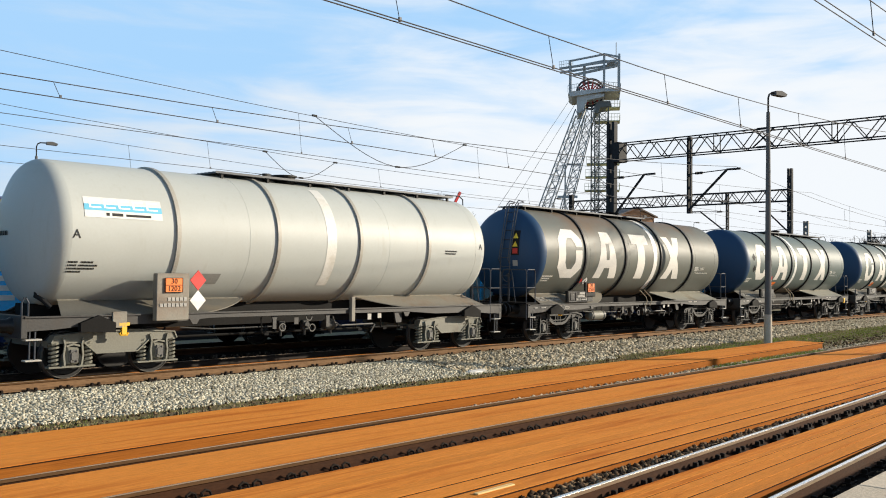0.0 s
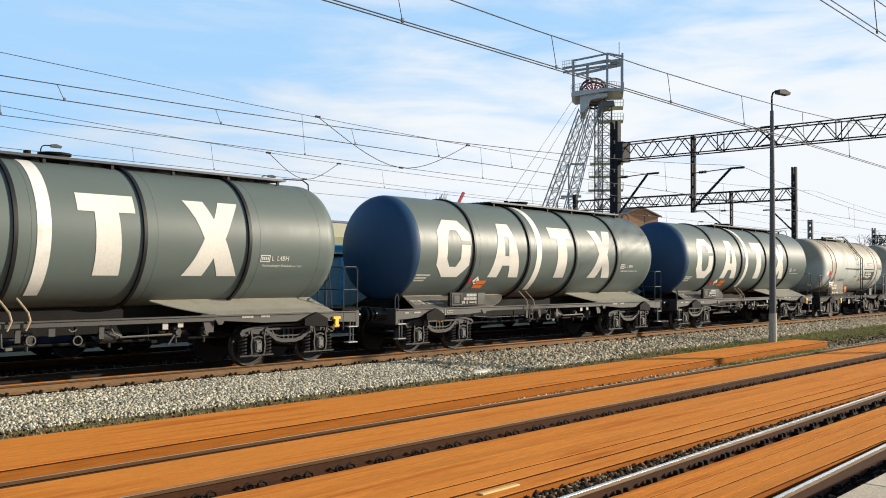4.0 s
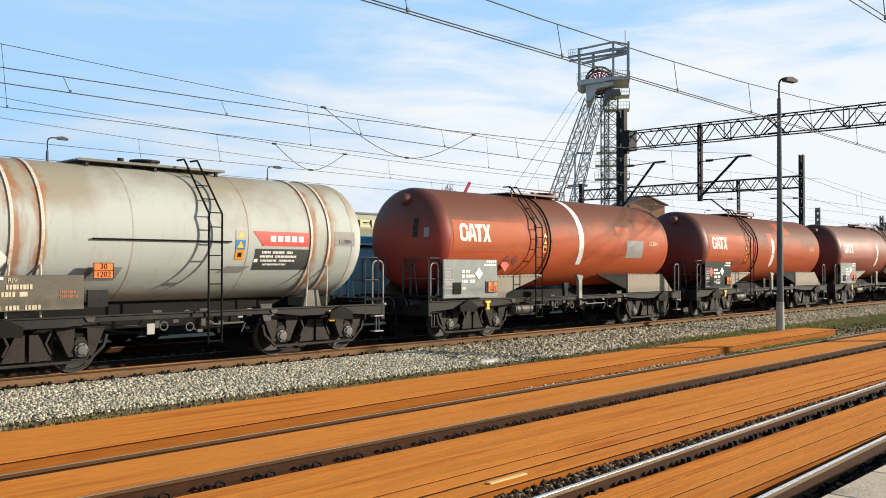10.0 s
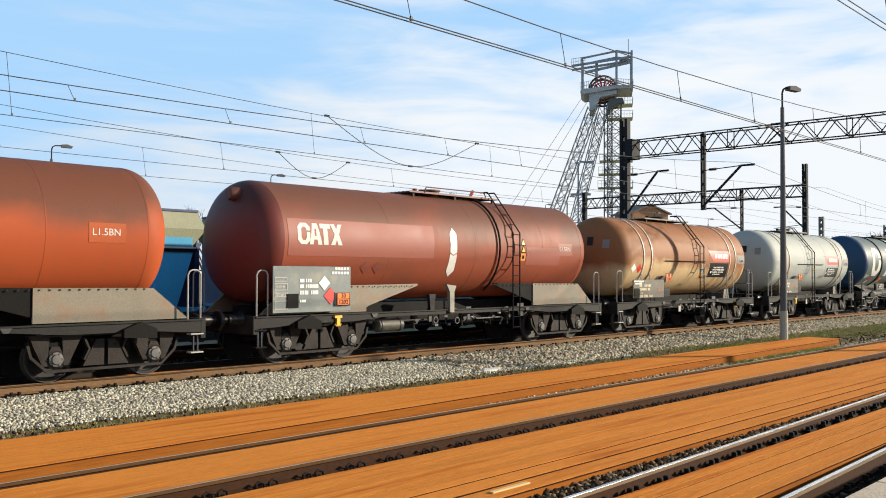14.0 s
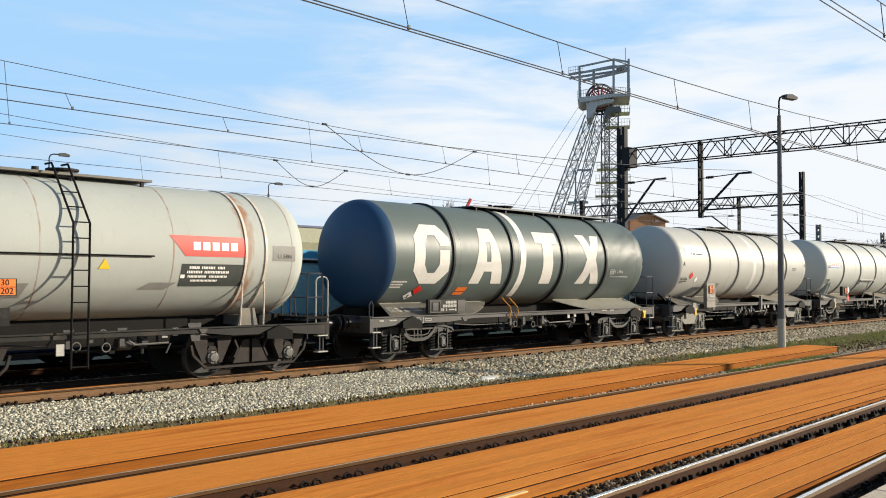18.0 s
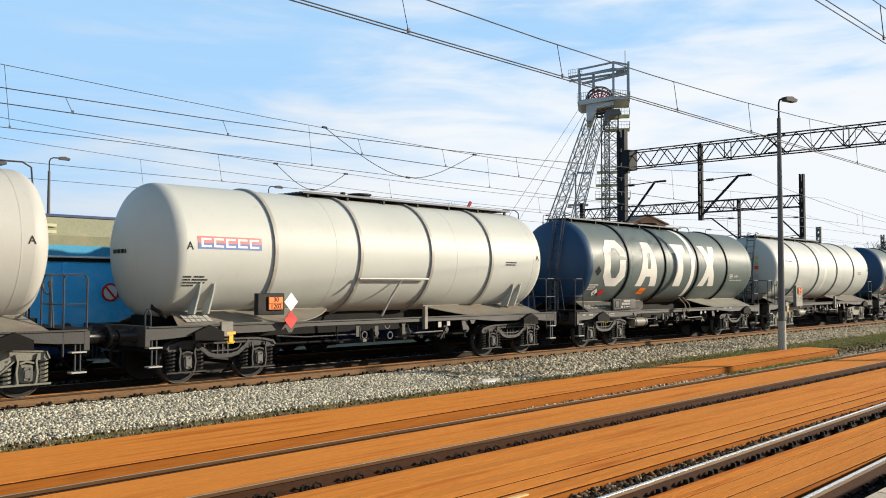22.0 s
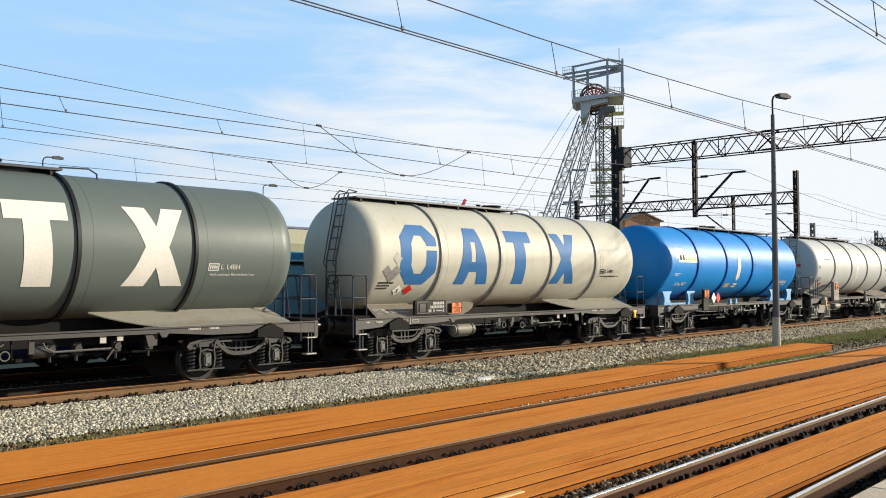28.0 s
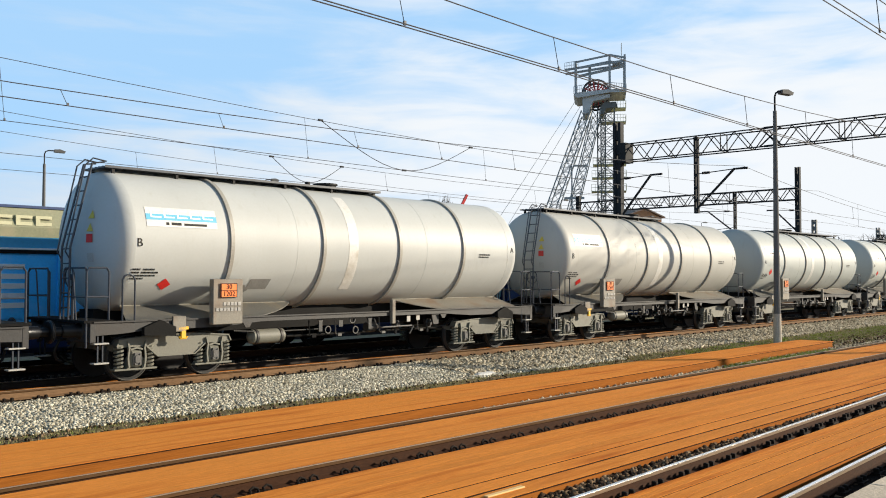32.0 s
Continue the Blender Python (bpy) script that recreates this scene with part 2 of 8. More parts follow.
def lathe(bm, prof, zc=0.0, seg=48, yc=0.0):
    """A body of revolution about an axis along x: prof is (x, radius)."""
    rings = []
    for x, r in prof:
        if r < 1e-4:
            rings.append([bm.verts.new((x, yc, zc))])
        else:
            rings.append([bm.verts.new((x, yc + r * math.cos(2 * math.pi * k / seg), zc + r * math.sin(2 * math.pi * k / seg))) for k in range(seg)])
    for a, b in zip(rings, rings[1:]):
        for k in range(seg):
            k2 = (k + 1) % seg
            if len(a) == 1:
                bm.faces.new((a[0], b[k], b[k2]))
            elif len(b) == 1:
                bm.faces.new((a[k2], a[k], b[0]))
            else:
                bm.faces.new((a[k], b[k], b[k2], a[k2]))


def lathe_y(bm, prof, x=0.0, z=0.0, seg=32):
    """A body of revolution about an axis along y: prof is (y, radius)."""
    rings = []
    for y, r in prof:
        if r < 1e-4:
            rings.append([bm.verts.new((x, y, z))])
        else:
            rings.append([bm.verts.new((x + r * math.cos(2 * math.pi * k / seg), y, z + r * math.sin(2 * math.pi * k / seg))) for k in range(seg)])
    for a, b in zip(rings, rings[1:]):
        for k in range(seg):
            k2 = (k + 1) % seg
            if len(a) == 1:
                bm.faces.new((a[0], b[k2], b[k]))
            elif len(b) == 1:
                bm.faces.new((a[k], a[k2], b[0]))
            else:
                bm.faces.new((a[k], a[k2], b[k2], b[k]))


def prism(bm, prof, y0, y1):
    """A plate with the outline prof in (x, z), from y0 to y1."""
    a = [bm.verts.new((x, y0, z)) for x, z in prof]
    b = [bm.verts.new((x, y1, z)) for x, z in prof]
    n = len(prof)
    bm.faces.new(a)
    bm.faces.new(b[::-1])
    for i in range(n):
        bm.faces.new((a[i], b[i], b[(i + 1) % n], a[(i + 1) % n]))


def prism_x(bm, prof, x0, x1):
    """A bar with the outline prof in (y, z), from x0 to x1."""
    a = [bm.verts.new((x0, y, z)) for y, z in prof]
    b = [bm.verts.new((x1, y, z)) for y, z in prof]
    n = len(prof)
    bm.faces.new(a[::-1])
    bm.faces.new(b)
    for i in range(n):
        bm.faces.new((a[(i + 1) % n], b[(i + 1) % n], b[i], a[i]))


def thing(name, label, category, group="", at=(0, 0, 0), kind=""):
    ob = new(name)
    ob.location = at
    ob.empty_display_size = 0.3
    return tagged(ob, label, category, group, kind)


# ================= ground, tracks =================
TRACK_Y = {"train": 17.85, "siding": 22.35, "far": 26.85, "middle": 8.58, "near": 4.13}
GROUND_Z = -0.46

bm = bmesh.new()
vs = [bm.verts.new(p) for p in ((-900, -200, GROUND_Z), (3000, -200, GROUND_Z), (3000, 2500, GROUND_Z), (-900, 2500, GROUND_Z))]
bm.faces.new(vs)
tagged(link("ground", bm, GRIT), "brown gritty railway yard ground with sparse weeds", "ground", kind="structure")

RAIL_PROF = [(-0.010, -0.045), (0.010, -0.045), (0.010, -0.143), (-0.010, -0.143)]
FOOT_PROF = [(0.012, -0.138), (0.07, -0.158), (0.07, -0.172), (-0.07, -0.172), (-0.07, -0.158), (-0.012, -0.138)]
HEAD_PROF = [(-0.036, -0.004), (0.036, -0.004), (0.036, -0.034), (0.010, -0.048), (-0.010, -0.048), (-0.036, -0.034)]
HEADTAN = surface("brown rail head", (0.088, 0.048, 0.023), 0.85, 0.0, 0.3, 3.0, 50, 0.05, stretch=(0.1, 1, 1), spec=0.05)
RAILTAN = surface("tan rusty rail steel", (0.17, 0.10, 0.052), 0.85, 0.0, 0.35, 3.0, 40, 0.2, stretch=(0.3, 1, 1), spec=0.15)
HEADSTEEL = surface("brown worn rail head steel", (0.20, 0.145, 0.095), 0.5, 0.35, 0.3, 3.0, 50, 0.05, stretch=(0.1, 1, 1), spec=0.3)
DULLTOP = surface("dull rail top", (0.33, 0.235, 0.155), 0.5, 0.25, 0.2, 3.0, 60, 0.05, stretch=(0.1, 1, 1))


# black of the train's far rail, with the shade it lies in painted in
SHADERAIL = surface("shade-blackened rail steel", (0.022, 0.015, 0.011), 0.7, 0.0, 0.35, 3.0, 40, 0.1, stretch=(0.3, 1, 1), spec=0.2)


def track(name, y, label, x0, x1, top, bed, bed_top=-0.19, wide=1.35, slope=0.5, web=RAILRUST, half=0.7525):
    """Two rails on a ballast bed; top is the material of the running surface."""
    tr = thing(name, label, "railway track", kind="structure")
    bm = bmesh.new()
    z0 = GROUND_Z - 0.03
    prism_x(bm, [(y - wide - slope, z0), (y - wide, bed_top), (y + wide, bed_top), (y + wide + slope, z0)], x0, x1)
    part("ballast_bed", bm, bed, tr)
    for s in (-half, half):
        bm = bmesh.new()
        prism_x(bm, [(y + s + a, b) for a, b in RAIL_PROF], x0, x1)
        shaded = s > 0 and bed is DARKGRIT and y > 15
        r = part("rail", bm, SHADERAIL if shaded else web, tr)
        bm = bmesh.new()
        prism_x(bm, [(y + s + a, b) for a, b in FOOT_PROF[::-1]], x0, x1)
        part("rail_foot", bm, SHADERAIL if shaded else web, r)
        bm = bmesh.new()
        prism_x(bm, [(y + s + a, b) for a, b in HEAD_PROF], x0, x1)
        part("rail_head", bm, HEADSTEEL if top is RAILTOP else SHADERAIL if shaded else HEADTAN, r)
        bm = bmesh.new()
        k = 0.020 if top is RAILTOP else 0.014
        box(bm, x0, x1, y + s - k, y + s + k, -0.005, 0.0)
        part("running_surface", bm, top, r)
    return tr


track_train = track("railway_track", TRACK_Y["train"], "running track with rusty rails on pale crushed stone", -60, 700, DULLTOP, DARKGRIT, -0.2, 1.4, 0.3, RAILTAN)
track_siding = track("railway_track", TRACK_Y["siding"], "siding track on dark ballast under blue hopper wagons", -60, 400, DULLTOP, DARKGRIT)
track_middle = track("railway_track", TRACK_Y["middle"], "rusty track with steel strips laid between its rails", -20, 400, DULLTOP, DARKGRIT, half=0.70)
track_near = track("railway_track", TRACK_Y["near"], "running track with polished rails beside the platform", -20, 400, RAILTOP, DARKGRIT, web=RAILRUST)
# this track draws slowly away from the platform
track_near.location, track_near.rotation_euler = (0, -0.143, 0), (0, 0, 0.0225)
for y in (31.35, 35.85, 40.35):
    track("railway_track", y, "yard track on dark ballast", -40, 300, DULLTOP, DARKGRIT)

# the pale shoulder of the running track
shoulder = thing("ballast_shoulder", "bank of pale crushed stone beside the running track", "ballast", kind="structure")
BANK = surface("dirty stone bank", (0.155, 0.118, 0.07), 0.95, 0, 0.5, 1.5, 30, 0.9, dirt=(0.075, 0.08, 0.03), dirt_at=0.55, spec=0.05)
bm = bmesh.new()
prism_x(bm, [(12.9, GROUND_Z - 0.02), (14.5, -0.40), (16.3, -0.22), (16.9, -0.21), (16.9, GROUND_Z - 0.05)], -40, 500)
part("bank", bm, BANK, shoulder)


def stones(name, n, x0, x1, y0, y1, zfun, size, mat, parent, seed, dense=1.6):
    """Many broken stones in one mesh."""
    rng = np.random.default_rng(seed)
    x = x0 + (x1 - x0) * rng.random(n) ** dense
    y = y0 + (y1 - y0) * rng.random(n)
    z = zfun(y)
    s = size * (0.6 + 0.8 * rng.random(n))
    c = np.array([(i, j, k) for i in (-1, 1) for j in (-1, 1) for k in (-1, 1)], float)
    v = c[None] * (0.5 + 0.5 * rng.random((n, 8, 3))) * s[:, None, None] * 0.5 * (0.7 + 0.6 * rng.random((n, 1, 3)))
    ang = rng.random((n, 2)) * 6.283
    ca, sa_, cb, sb = np.cos(ang[:, 0]), np.sin(ang[:, 0]), np.cos(ang[:, 1]), np.sin(ang[:, 1])
    vx = v[..., 0] * ca[:, None] - v[..., 1] * sa_[:, None]
    vy = v[..., 0] * sa_[:, None] + v[..., 1] * ca[:, None]
    vz = v[..., 2] * cb[:, None] - vx * sb[:, None]
    vx = vx * cb[:, None] + v[..., 2] * sb[:, None]
    P = np.stack([vx + x[:, None], vy + y[:, None], vz + z[:, None] + 0.2 * s[:, None]], -1).reshape(-1, 3)
    q = np.array([(0, 1, 3, 2), (4, 6, 7, 5), (0, 4, 5, 1), (2, 3, 7, 6), (0, 2, 6, 4), (1, 5, 7, 3)])
    Fc = (q[None] + 8 * np.arange(n)[:, None, None]).reshape(-1, 4)
    me = bpy.data.meshes.new(name)
    me.vertices.add(len(P))
    me.vertices.foreach_set("co", P.ravel())
    me.loops.add(Fc.size)
    me.loops.foreach_set("vertex_index", Fc.ravel())
    me.polygons.add(len(Fc))
    me.polygons.foreach_set("loop_start", np.arange(0, Fc.size, 4))
    me.update(calc_edges=True)
    me.validate()
    me.materials.append(mat)
    ob = new(name, me)
    ob.parent = parent
    return tagged(ob, kind="stuff")


def island_stone(name, cols):
    m = bpy.data.materials.new(name)
    m.use_nodes = True
    n, l = m.node_tree.nodes, m.node_tree.links
    b = n["Principled BSDF"]
    g, r = n.new("ShaderNodeNewGeometry"), n.new("ShaderNodeValToRGB")
    e = r.color_ramp.elements
    e[0].position, e[1].position = 0.0, 1.0
    e[0].color, e[1].color = (*cols[0], 1), (*cols[-1], 1)
    for i, c in enumerate(cols[1:-1]):
        k = e.new((i + 1) / (len(cols) - 1))
        k.color = (*c, 1)
    t, ns, mx = n.new("ShaderNodeTexCoord"), n.new("ShaderNodeTexNoise"), n.new("ShaderNodeMixRGB")
    ns.inputs["Scale"].default_value, ns.inputs["Detail"].default_value = 40.0, 4.0
    mx.blend_type, mx.inputs["Fac"].default_value = "OVERLAY", 0.5
    l.new(g.outputs["Random Per Island"], r.inputs["Fac"])
    l.new(t.outputs["Object"], ns.inputs["Vector"])
    l.new(r.outputs["Color"], mx.inputs["Color1"])
    l.new(ns.outputs["Fac"], mx.inputs["Color2"])
    l.new(mx.outputs["Color"], b.inputs["Base Color"])
    b.inputs["Roughness"].default_value = 0.9
    b.inputs["Specular IOR Level"].default_value = 0.1
    return m


PALESTONE = island_stone("pale broken stones", [(0.16, 0.14, 0.095), (0.37, 0.335, 0.25), (0.49, 0.452, 0.345), (0.66, 0.615, 0.485)])
TANSTONE = island_stone("tan weathered stones", [(0.11, 0.088, 0.055), (0.31, 0.26, 0.175), (0.42, 0.36, 0.25), (0.54, 0.48, 0.36)])
BROWNSTONE = island_stone("brown broken stones", [(0.014, 0.009, 0.006), (0.05, 0.032, 0.02), (0.11, 0.069, 0.038), (0.27, 0.19, 0.115)])
bank_z = lambda y: np.interp(y, [12.9, 14.5, 16.3, 16.9], [GROUND_Z, -0.40, -0.22, -0.21])
stones("broken_stone", 54000, 2, 24, 14.85, 16.86, bank_z, 0.048, PALESTONE, shoulder, 1, 1.2)
stones("broken_stone", 6000, 2, 24, 14.45, 14.9, bank_z, 0.042, PALESTONE, shoulder, 9, 1.2)
stones("broken_stone", 1200, 2, 30, 13.6, 14.6, bank_z, 0.04, BROWNSTONE, shoulder, 2, 1.2)
stones("broken_stone", 34000, 17, 95, 14.75, 16.86, bank_z, 0.078, TANSTONE, shoulder, 3, 1.3)
stones("broken_stone", 9000, 4, 40, 5.0, 5.54, lambda y: -0.19 + 0 * y, 0.05, BROWNSTONE, track_near, 4, 1.3)
stones("broken_stone", 2500, 5, 30, 2.65, 3.3, lambda y: -0.22 + 0 * y, 0.05, BROWNSTONE, track_near, 5, 1.3)
stones("broken_stone", 7000, 8, 60, 9.9, 11.2, lambda y: -0.36 + 0 * y, 0.05, TANSTONE, track_middle, 6, 1.2)
# darker stone set: the train's shade is mixed into its colours
SHADESTONE = island_stone("shade-darkened black stones", [(0.012, 0.009, 0.007), (0.03, 0.023, 0.017), (0.055, 0.043, 0.032), (0.14, 0.115, 0.09)])
stones("broken_stone", 9000, 4, 60, 16.95, 21.0, lambda y: -0.20 + 0 * y, 0.05, SHADESTONE, track_train, 7, 1.3)
stones("broken_stone", 5000, 26, 70, 9.2, 13.6, lambda y: GROUND_Z + 0 * y, 0.06, BROWNSTONE, track_middle, 8, 1.3)

GRASS = island_stone("short winter grass", [(0.09, 0.115, 0.025), (0.15, 0.18, 0.04), (0.27, 0.235, 0.10), (0.14, 0.11, 0.06)])


DRYGRASS = island_stone("dry yellow grass", [(0.17, 0.18, 0.05), (0.30, 0.28, 0.10), (0.42, 0.36, 0.18), (0.24, 0.20, 0.11)])
MOSS = island_stone("bright spring grass", [(0.12, 0.19, 0.02), (0.20, 0.28, 0.035), (0.28, 0.33, 0.06), (0.22, 0.20, 0.07)])


def grass(name, n, x0, x1, y0, y1, z, h, seed, mat=GRASS):
    """Low tufts of grass in one mesh."""
    rng = np.random.default_rng(seed)
    cx = x0 + (x1 - x0) * rng.random(n // 12)
    cy = y0 + (y1 - y0) * rng.random(n // 12)
    k = rng.integers(0, n // 12, n)
    x, y = cx[k] + rng.normal(0, 0.10, n), cy[k] + rng.normal(0, 0.05, n)
    a = rng.random(n) * 6.283
    hh = h * (0.4 + 0.8 * rng.random(n))
    w_ = 0.004 + 0.006 * rng.random(n)
    zz = bank_z(y) if z is None else z + 0 * y
    lean = rng.normal(0, 0.35, (n, 2)) * hh[:, None]
    P = np.stack([np.stack([x - w_ * np.cos(a), y - w_ * np.sin(a), zz], -1), np.stack([x + w_ * np.cos(a), y + w_ * np.sin(a), zz], -1), np.stack([x + lean[:, 0], y + lean[:, 1], zz + hh], -1)], 1).reshape(-1, 3)
    me = bpy.data.meshes.new(name)
    me.from_pydata(P.tolist(), [], np.arange(3 * n).reshape(-1, 3).tolist())
    me.materials.append(mat)
    return tagged(new(name, me), "low tufts of winter grass and weeds beside the tracks", "grass", kind="stuff")


grass("grass", 9000, 3, 34, 13.0, 14.5, None, 0.045, 11)
grass("grass", 7000, 3, 30, 12.9, 14.5, None, 0.05, 15, DRYGRASS)
grass("grass", 20000, 24, 75, 12.9, 14.9, None, 0.07, 12, DRYGRASS)
grass("grass", 14000, 27, 60, 12.6, 14.7, None, 0.07, 16, MOSS)
grass("grass", 4000, 23, 31, 10.5, 11.1, -0.36, 0.09, 13, MOSS)
grass("grass", 16000, 34, 110, 9.6, 13.2, GROUND_Z, 0.10, 14, DRYGRASS)


CLIP = surface("black rusty clip steel", (0.016, 0.011, 0.008), 0.75, 0, 0.4, 5, 40, 0.1, spec=0.12)


def rail_clips(parent, y, side, x0, x1, step, z, key, big=True):
    """Spring clips that hold a rail to its sleepers."""
    def clip(bm):
        for d in (-0.085, 0.085):
            tube(bm, [(d - 0.045, 0.0, 0.0), (d - 0.05, 0.02, 0.05), (d, 0.03, 0.07), (d + 0.05, 0.02, 0.05), (d + 0.04, -0.02, 0.01), (d - 0.03, -0.03, 0.01)], 0.015, 6)
        box(bm, -0.13, 0.13, -0.02, 0.07, -0.02, 0.012)
    def bolt(bm):
        for d in (-0.07, 0.07):
            box(bm, d - 0.025, d + 0.025, -0.03, 0.03, -0.02, 0.05, 0.008)
        box(bm, -0.12, 0.12, -0.05, 0.06, -0.03, 0.0)
    n = int((x1 - x0) / step)
    for i in range(n):
        shared("rail_clip", key, clip if big else bolt, CLIP, parent, Matrix.Translation((x0 + i * step, y + side * 0.11, z)) @ pose(0, 0, 0, 0, 0, 180 if side > 0 else 0))


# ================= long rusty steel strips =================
# darker copy of the rust, so sun-facing edges don't outshine the strip tops
PLANK_SIDE = surface("rusted steel darkened for the sunlit sides", (0.27, 0.090, 0.015), 0.85, 0.0, 0.35, 2.2, 30, 0.3, dirt=(0.16, 0.05, 0.011), dirt_at=0.56, stretch=(0.06, 2.0, 2.0), rnd=0.12, spec=0.05)


# near-black filler that draws the seams as dark lines
SEAM = surface("near-black seam filler", (0.035, 0.016, 0.008), 0.9, 0.0, 0.3, 3.0, 30, 0.2, stretch=(0.1, 2.0, 2.0), spec=0.05)


def strip_stack(name, label, x0, x1, rows, seed, skew=0.0, drop=0.0):
    """Rows of (y0, y1, top, thickness, strip width, layers, seam): long strips side by side and on one another.
    The near edge of each row drifts away by skew metres a metre; near-black filler lies in the seams and in the joint
    under the top layer."""
    st = thing(name, label, "steel strips", "rusty strips along the tracks")
    rnd = random.Random(seed)

    def slab(pname, ends, za, zb, mat):
        bm = bmesh.new()
        lo = [bm.verts.new((x, y, za)) for x, y in ends]
        hi = [bm.verts.new((x, y, zb)) for x, y in ends]
        bm.faces.new(lo[::-1])
        bm.faces.new(hi)
        for q in range(4):
            bm.faces.new((lo[q], lo[(q + 1) % 4], hi[(q + 1) % 4], hi[q]))
        part(pname, bm, mat, st)

    for y0, y1, top, th, w, lay, seam in rows:
        k = max(1, round((y1 - y0) / w))
        edge = lambda x, f: (y0 + skew * (x - 6.0)) * (1 - f) + y1 * f
        for i in range(k):
            uneven, skin = (0.004, 0.005) if k >= 4 else (0.002, 0.006)
            t = top - drop * i + rnd.uniform(-uneven, uneven)
            e = x1 + rnd.uniform(-0.3, 0.1)
            gap = seam * rnd.uniform(0.6, 1.2)
            quad = lambda o, e_: [(x0, edge(x0, i / k) + gap + o), (e_, edge(e_, i / k) + gap + o), (e_, edge(e_, (i + 1) / k) - gap), (x0, edge(x0, (i + 1) / k) - gap)]
            slab("strip", quad(0.0, e), t - skin, t, PLANK)
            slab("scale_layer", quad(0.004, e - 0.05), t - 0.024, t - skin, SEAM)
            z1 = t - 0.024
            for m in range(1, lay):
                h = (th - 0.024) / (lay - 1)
                slab("strip", quad(rnd.uniform(-0.008, 0.012), x1 + rnd.uniform(-0.3, 0.1)), z1 - h + 0.004, z1, PLANK_SIDE)
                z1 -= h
            # near-black filler added in the seam behind this strip, almost flush with it
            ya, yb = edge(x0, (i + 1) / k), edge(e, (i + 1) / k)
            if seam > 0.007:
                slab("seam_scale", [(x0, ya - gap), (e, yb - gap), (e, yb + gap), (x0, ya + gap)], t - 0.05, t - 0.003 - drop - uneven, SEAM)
    return st


strip_stack("steel_strip_stack", "wide flat stack of rust-orange steel strips beside the running track", -6, 32.6, [(10.6, 12.5, -0.15, 0.31, 1.9, 3, 0.003)], 1, 0.027)
strip_stack("steel_strip_stack", "rust-orange steel strips lying between rusty rails", -6, 44, [(8.02, 9.16, -0.035, 0.16, 0.57, 3, 0.003)], 2)
strip_stack("steel_strip_stack", "rust-orange steel strips lying between two tracks", -6, 60, [(6.22, 7.62, -0.085, 0.3, 0.175, 4, 0.003), (5.90, 6.19, -0.085, 0.3, 0.29, 4, 0.011), (5.56, 5.87, -0.09, 0.28, 0.31, 4, 0.009)], 3, 0.0, 0.003)
strip_stack("steel_strip_stack", "rust-orange steel strips lying between polished rails", -6, 60, [(4.50, 4.80, -0.095, 0.12, 0.10, 2, 0.008), (4.18, 4.49, -0.09, 0.12, 0.155, 2, 0.009), (3.77, 4.17, -0.085, 0.12, 0.20, 2, 0.008)], 4, 0.0, 0.004)
strip_stack("steel_strip_stack", "rusty steel strips lying between the rails under the train", -8, 70, [(17.20, 17.66, -0.05, 0.13, 0.46, 2, 0.006)], 5, 0.0, 0.008)
batten = thing("wooden_batten", "short pale batten end among rusty strips", "batten", at=(7.15, 5.74, -0.088))
bm = bmesh.new()
box(bm, -0.30, 0.30, -0.03, 0.03, -0.0, 0.016, 0.004)
part("board", bm, surface("pale sawn wood", (0.66, 0.44, 0.18), 0.7, 0, 0.3, 4, 30, 0.1, stretch=(0.2, 2, 2)), batten)
scrap = thing("plastic_scrap", "crumpled white plastic scrap on the ballast foot", "litter", at=(17.5, 14.72, -0.39))
rs = random.Random(4)
bm = bmesh.new()
bmesh.ops.create_icosphere(bm, subdivisions=2, radius=1.0)
for v in bm.verts:
    v.co = Vector((v.co.x * 0.42, v.co.y * 0.16, abs(v.co.z) * 0.09)) * rs.uniform(0.75, 1.2)
part("sheet", bm, surface("dirty white plastic", (0.50, 0.49, 0.46), 0.5, 0, 0.3, 4, 30, 0.1), scrap)

rail_clips(track_train, TRACK_Y["train"] - 0.7525, -1, 4.2, 60, 0.62, -0.165, "bolt", False)
rail_clips(track_middle, TRACK_Y["middle"] - 0.70, -1, 3.15, 45, 0.62, -0.16, "clip")
rail_clips(track_near, TRACK_Y["near"] + 0.7525, -1, 5.0, 36, 0.62, -0.115, "bolt", False)
rail_clips(track_near, TRACK_Y["near"] - 0.7525, -1, 5.0, 30, 0.62, -0.16, "bolt", False)

# ================= platform =================
platform = thing("platform", "low concrete platform edge with beige pavers", "platform", kind="structure")
bm = bmesh.new()
box(bm, -12, 60, -14, 2.1, GROUND_Z, 0.35)
part("platform_body", bm, PAVER, platform)
EDGE = surface("pale worn edge slab", (0.54, 0.44, 0.32), 0.9, 0, 0.3, 3.0, 40, 0.35, dirt=(0.30, 0.25, 0.18), dirt_at=0.58, rnd=0.08)
bm = bmesh.new()
box(bm, -12, 60, 2.1, 2.40, GROUND_Z, 0.2)
part("platform_wall", bm, CONCRETE, platform)
for k in range(56):
    shared("edge_slab", "edge slab", lambda bm: box(bm, 0.006, 0.994, 2.1, 2.5, 0.2, 0.36, 0.012), EDGE, platform, (-12 + k, 0, 0))
for i in range(42):
    for j in range(7):
        shared("paver", "paver", lambda bm: box(bm, 0.006, 0.394, 0.006, 0.394, 0.34, 0.362, 0.006), EDGE, platform, (-2.1 + i * 0.4, -0.71 + j * 0.4, 0))


